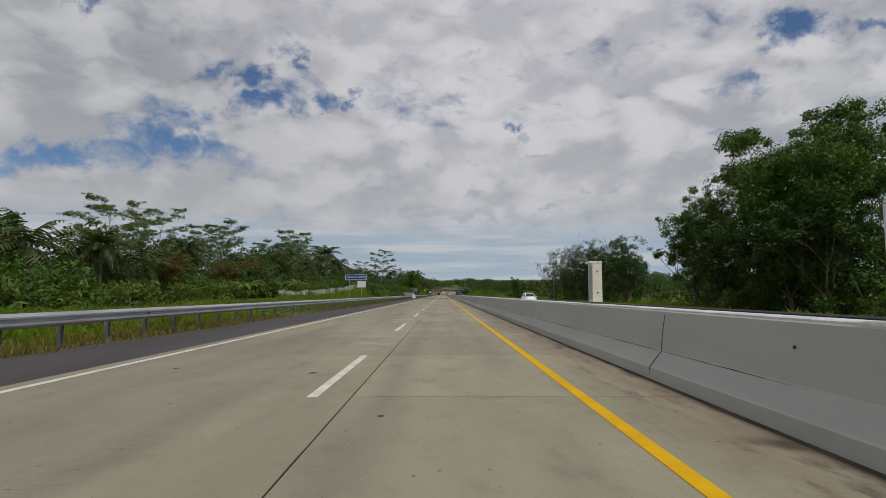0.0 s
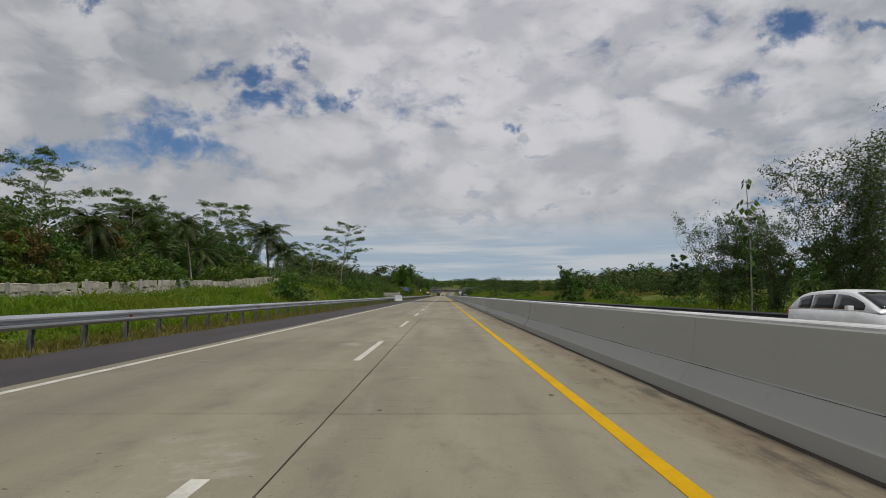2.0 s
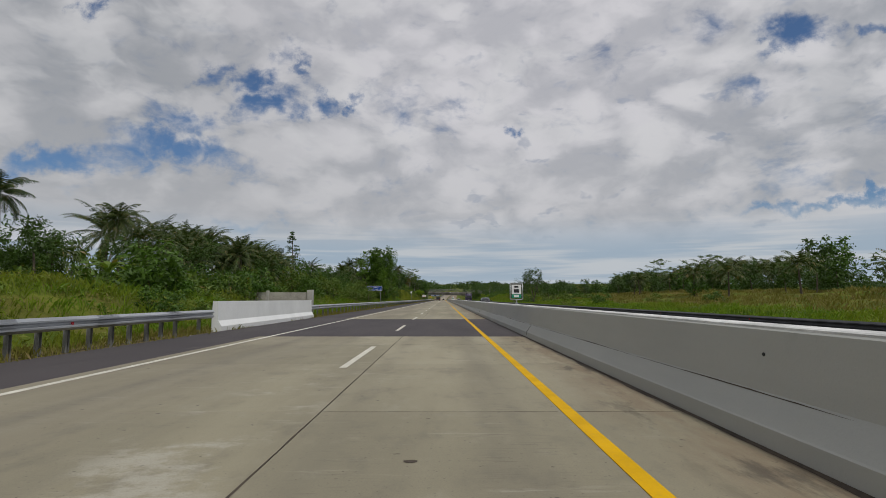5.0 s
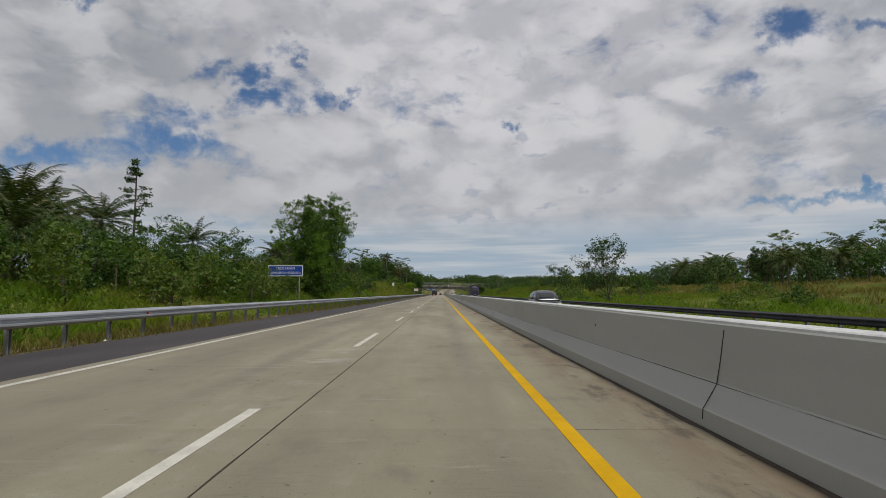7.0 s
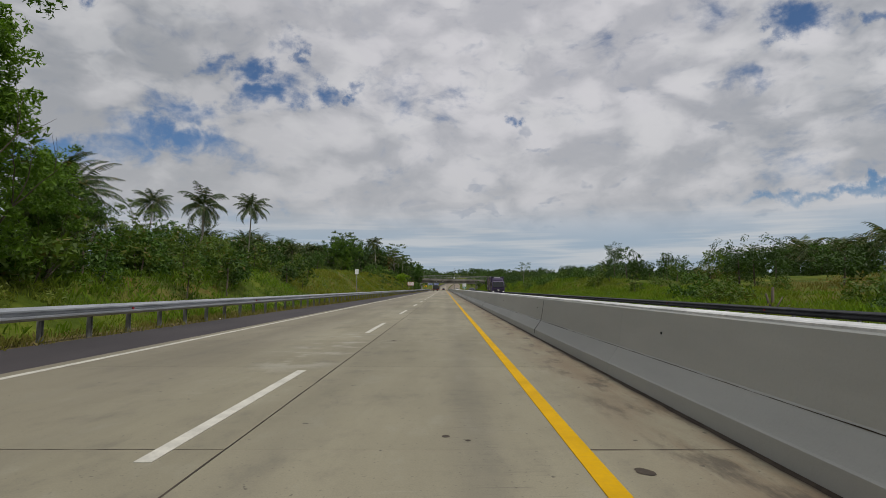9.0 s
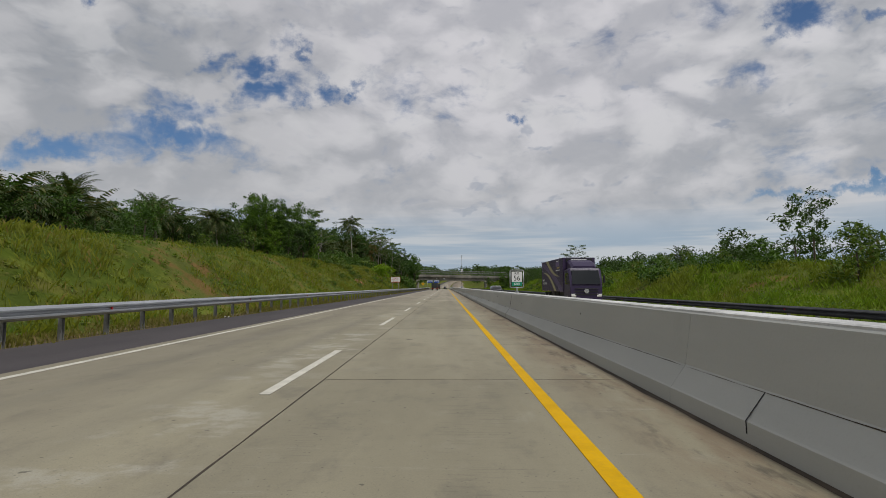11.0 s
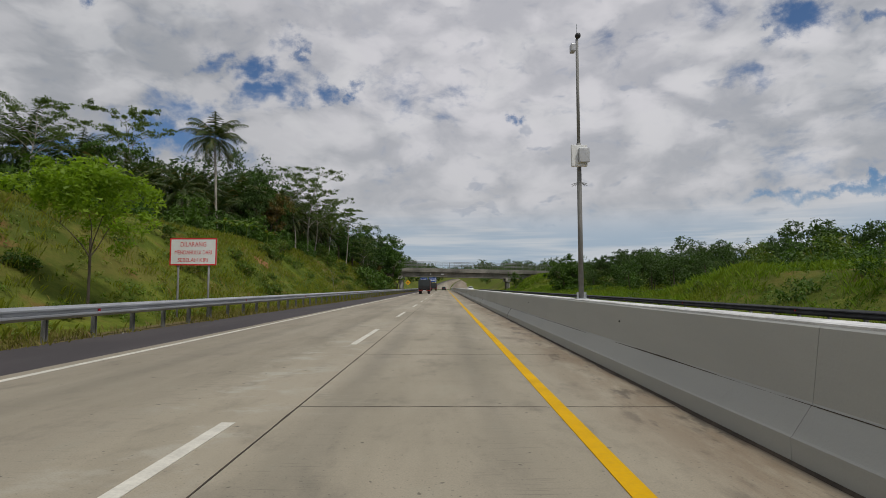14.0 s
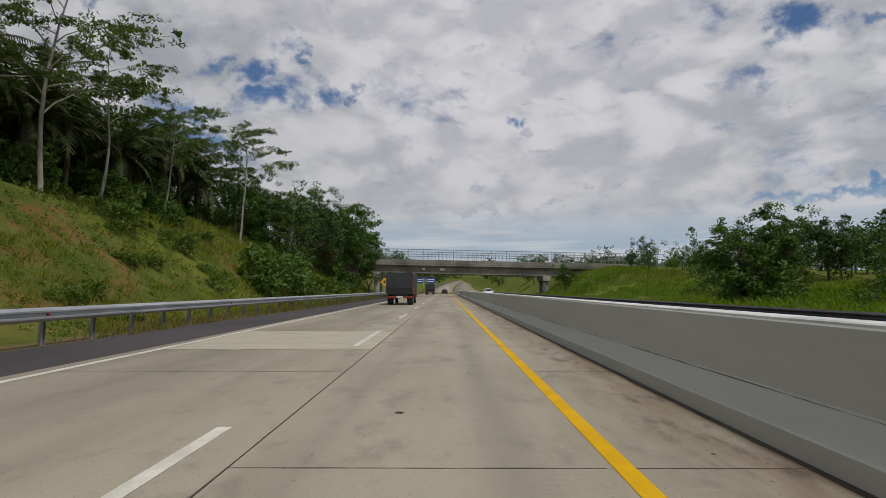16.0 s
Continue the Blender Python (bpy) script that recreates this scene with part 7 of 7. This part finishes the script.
def make_litter():
    """Scraps of paper and plastic on the verge."""
    for i in range(26):
        bm = bmesh.new()
        bmesh.ops.create_grid(bm, x_segments=3, y_segments=3, size=random.uniform(0.05, 0.12))
        for v in bm.verts:
            v.co += Vector((random.uniform(-0.03, 0.03), random.uniform(-0.03, 0.03), random.uniform(0.0, 0.07)))
        bmesh.ops.solidify(bm, geom=bm.faces[:], thickness=0.004)
        y = 14 + i * 19.3 + random.uniform(-7, 7)
        x = random.uniform(-10.2, -9.5)
        ob = part("litter", bm, SIGN_WHITE, None)
        ob.matrix_basis = pose(x, y, (-0.004 if x > -9.7 else land(x, y)) + 0.005, 0, 0, random.uniform(0, 360))
        tagged(ob, "crumpled white scrap of litter on the verge", "litter", "litter on the verge")


make_litter()


# ---- slabs of the carriageway, last ----
def make_slabs():
    def slab_mesh(x0, x1):
        bm = bmesh.new()
        box(bm, x0, x1, 0.002, SLAB - 0.002, -0.034, 0.0)
        top = [e for e in bm.edges if all(v.co.z > -0.001 for v in e.verts)]
        bmesh.ops.bevel(bm, geom=top, offset=0.003, segments=1, affect="EDGES")
        mesh = bpy.data.meshes.new("slab")
        bm.to_mesh(mesh)
        bm.free()
        mesh.materials.append(CONCRETE)
        return mesh

    left, right = slab_mesh(X_LEFT, X_JOINT - 0.007), slab_mesh(X_JOINT + 0.007, X_RIGHT)
    i = -3
    while FIRST + SLAB * i < 695:
        y = FIRST + SLAB * i
        for mesh in (left, right):
            ob = new("slab", mesh)
            ob.location, ob.parent = (0, y, random.uniform(-0.002, 0.0)), road
        i += 1


make_slabs()


def seal(points, half, name):
    """A ragged run of dark joint filler, a hair above the slabs."""
    verts, faces = [], []
    for i, (x, y) in enumerate(points):
        a, b = points[max(i - 1, 0)], points[min(i + 1, len(points) - 1)]
        d = Vector((b[0] - a[0], b[1] - a[1])).normalized()
        w = half * (0.35 + 1.5 * abs(noise.noise(Vector((x * 1.7, y * 1.7, 6)))))
        verts += [(x - d.y * w, y + d.x * w, 0.0022), (x + d.y * w, y - d.x * w, 0.0022)]
        if i:
            n = 2 * i
            faces.append((n - 2, n, n + 1, n - 1))
    sheet(name, verts, faces, SOIL, road)


def make_patch(y0, y1, x0, x1):
    """Freshly patched, paler stretch of one lane with a ragged rim."""
    n, verts = 28, []
    for i in range(n + 1):
        u = i / n
        x = x0 + (x1 - x0) * u
        verts += [(x, y0 + 0.10 * noise.noise(Vector((x * 2, y0, 1))), 0.0042), (x, y1 + 0.25 * noise.noise(Vector((x * 1.6, y1, 2))), 0.0042)]
    sheet("patch", verts, [(2 * i, 2 * i + 2, 2 * i + 3, 2 * i + 1) for i in range(n)], PATCH, road, "paler patched stretch of concrete")


make_patch(512.4, 518.0, -6.2, X_JOINT - 0.02)


def make_core_holes():
    """Small filled holes and tar spots in the slabs."""
    random.seed(33)
    meshes = []
    for i in range(5):
        n, ring = 14, []
        for j in range(n):
            a = j * 2 * math.pi / n
            r = 1.0 + 0.28 * noise.noise(Vector((math.cos(a) * 1.4, math.sin(a) * 1.4, i * 3.1)))
            ring.append((math.cos(a) * r, math.sin(a) * r * 0.8, 0.0))
        data = bpy.data.meshes.new("tar_spot")
        data.from_pydata(ring, [], [tuple(range(n))])
        data.materials.append(SOIL)
        meshes.append(data)
    for i in range(110):
        size = random.choice((0.022, 0.03, 0.045, 0.06, 0.09))
        x, y = random.choice((random.uniform(-6.0, -1.9), random.uniform(-1.0, 1.6), random.uniform(2.0, 3.2))), random.uniform(3, 540)
        if STRIP[0] - 1 < y < STRIP[1] + 1:
            continue
        ob = new("tar_spot", random.choice(meshes))
        ob.matrix_basis = pose(x, y, 0.003, 0, 0, random.uniform(0, 360)) @ Matrix.Diagonal((size, size, 1, 1))
        ob.parent = road


make_core_holes()


def make_seals():
    def wander(v, s):
        return 0.006 * noise.noise(Vector((v * 1.3, s, 0))) + 0.004 * noise.noise(Vector((v * 7, s, 3)))

    ys = np.arange(-15, 640, 0.4)
    seal([(X_JOINT + wander(y, 1), float(y)) for y in ys if not STRIP[0] < y < STRIP[1]], 0.013, "joint_filler")
    i = 0
    while FIRST + SLAB * i < 600:
        y = FIRST + SLAB * i
        if not STRIP[0] - 1 < y < STRIP[1] + 1:
            for x0, x1, chance, half in ((-6.7, X_JOINT, 0.35, 0.006), (X_JOINT, 1.75, 0.6, 0.007), (1.93, 3.29, 0.9, 0.007)):
                if random.random() < chance:
                    seal([(float(x), y + wander(x, y)) for x in np.arange(x0, x1, 0.12)], half * random.uniform(0.7, 1.5), "joint_filler")
        i += 1


make_seals()
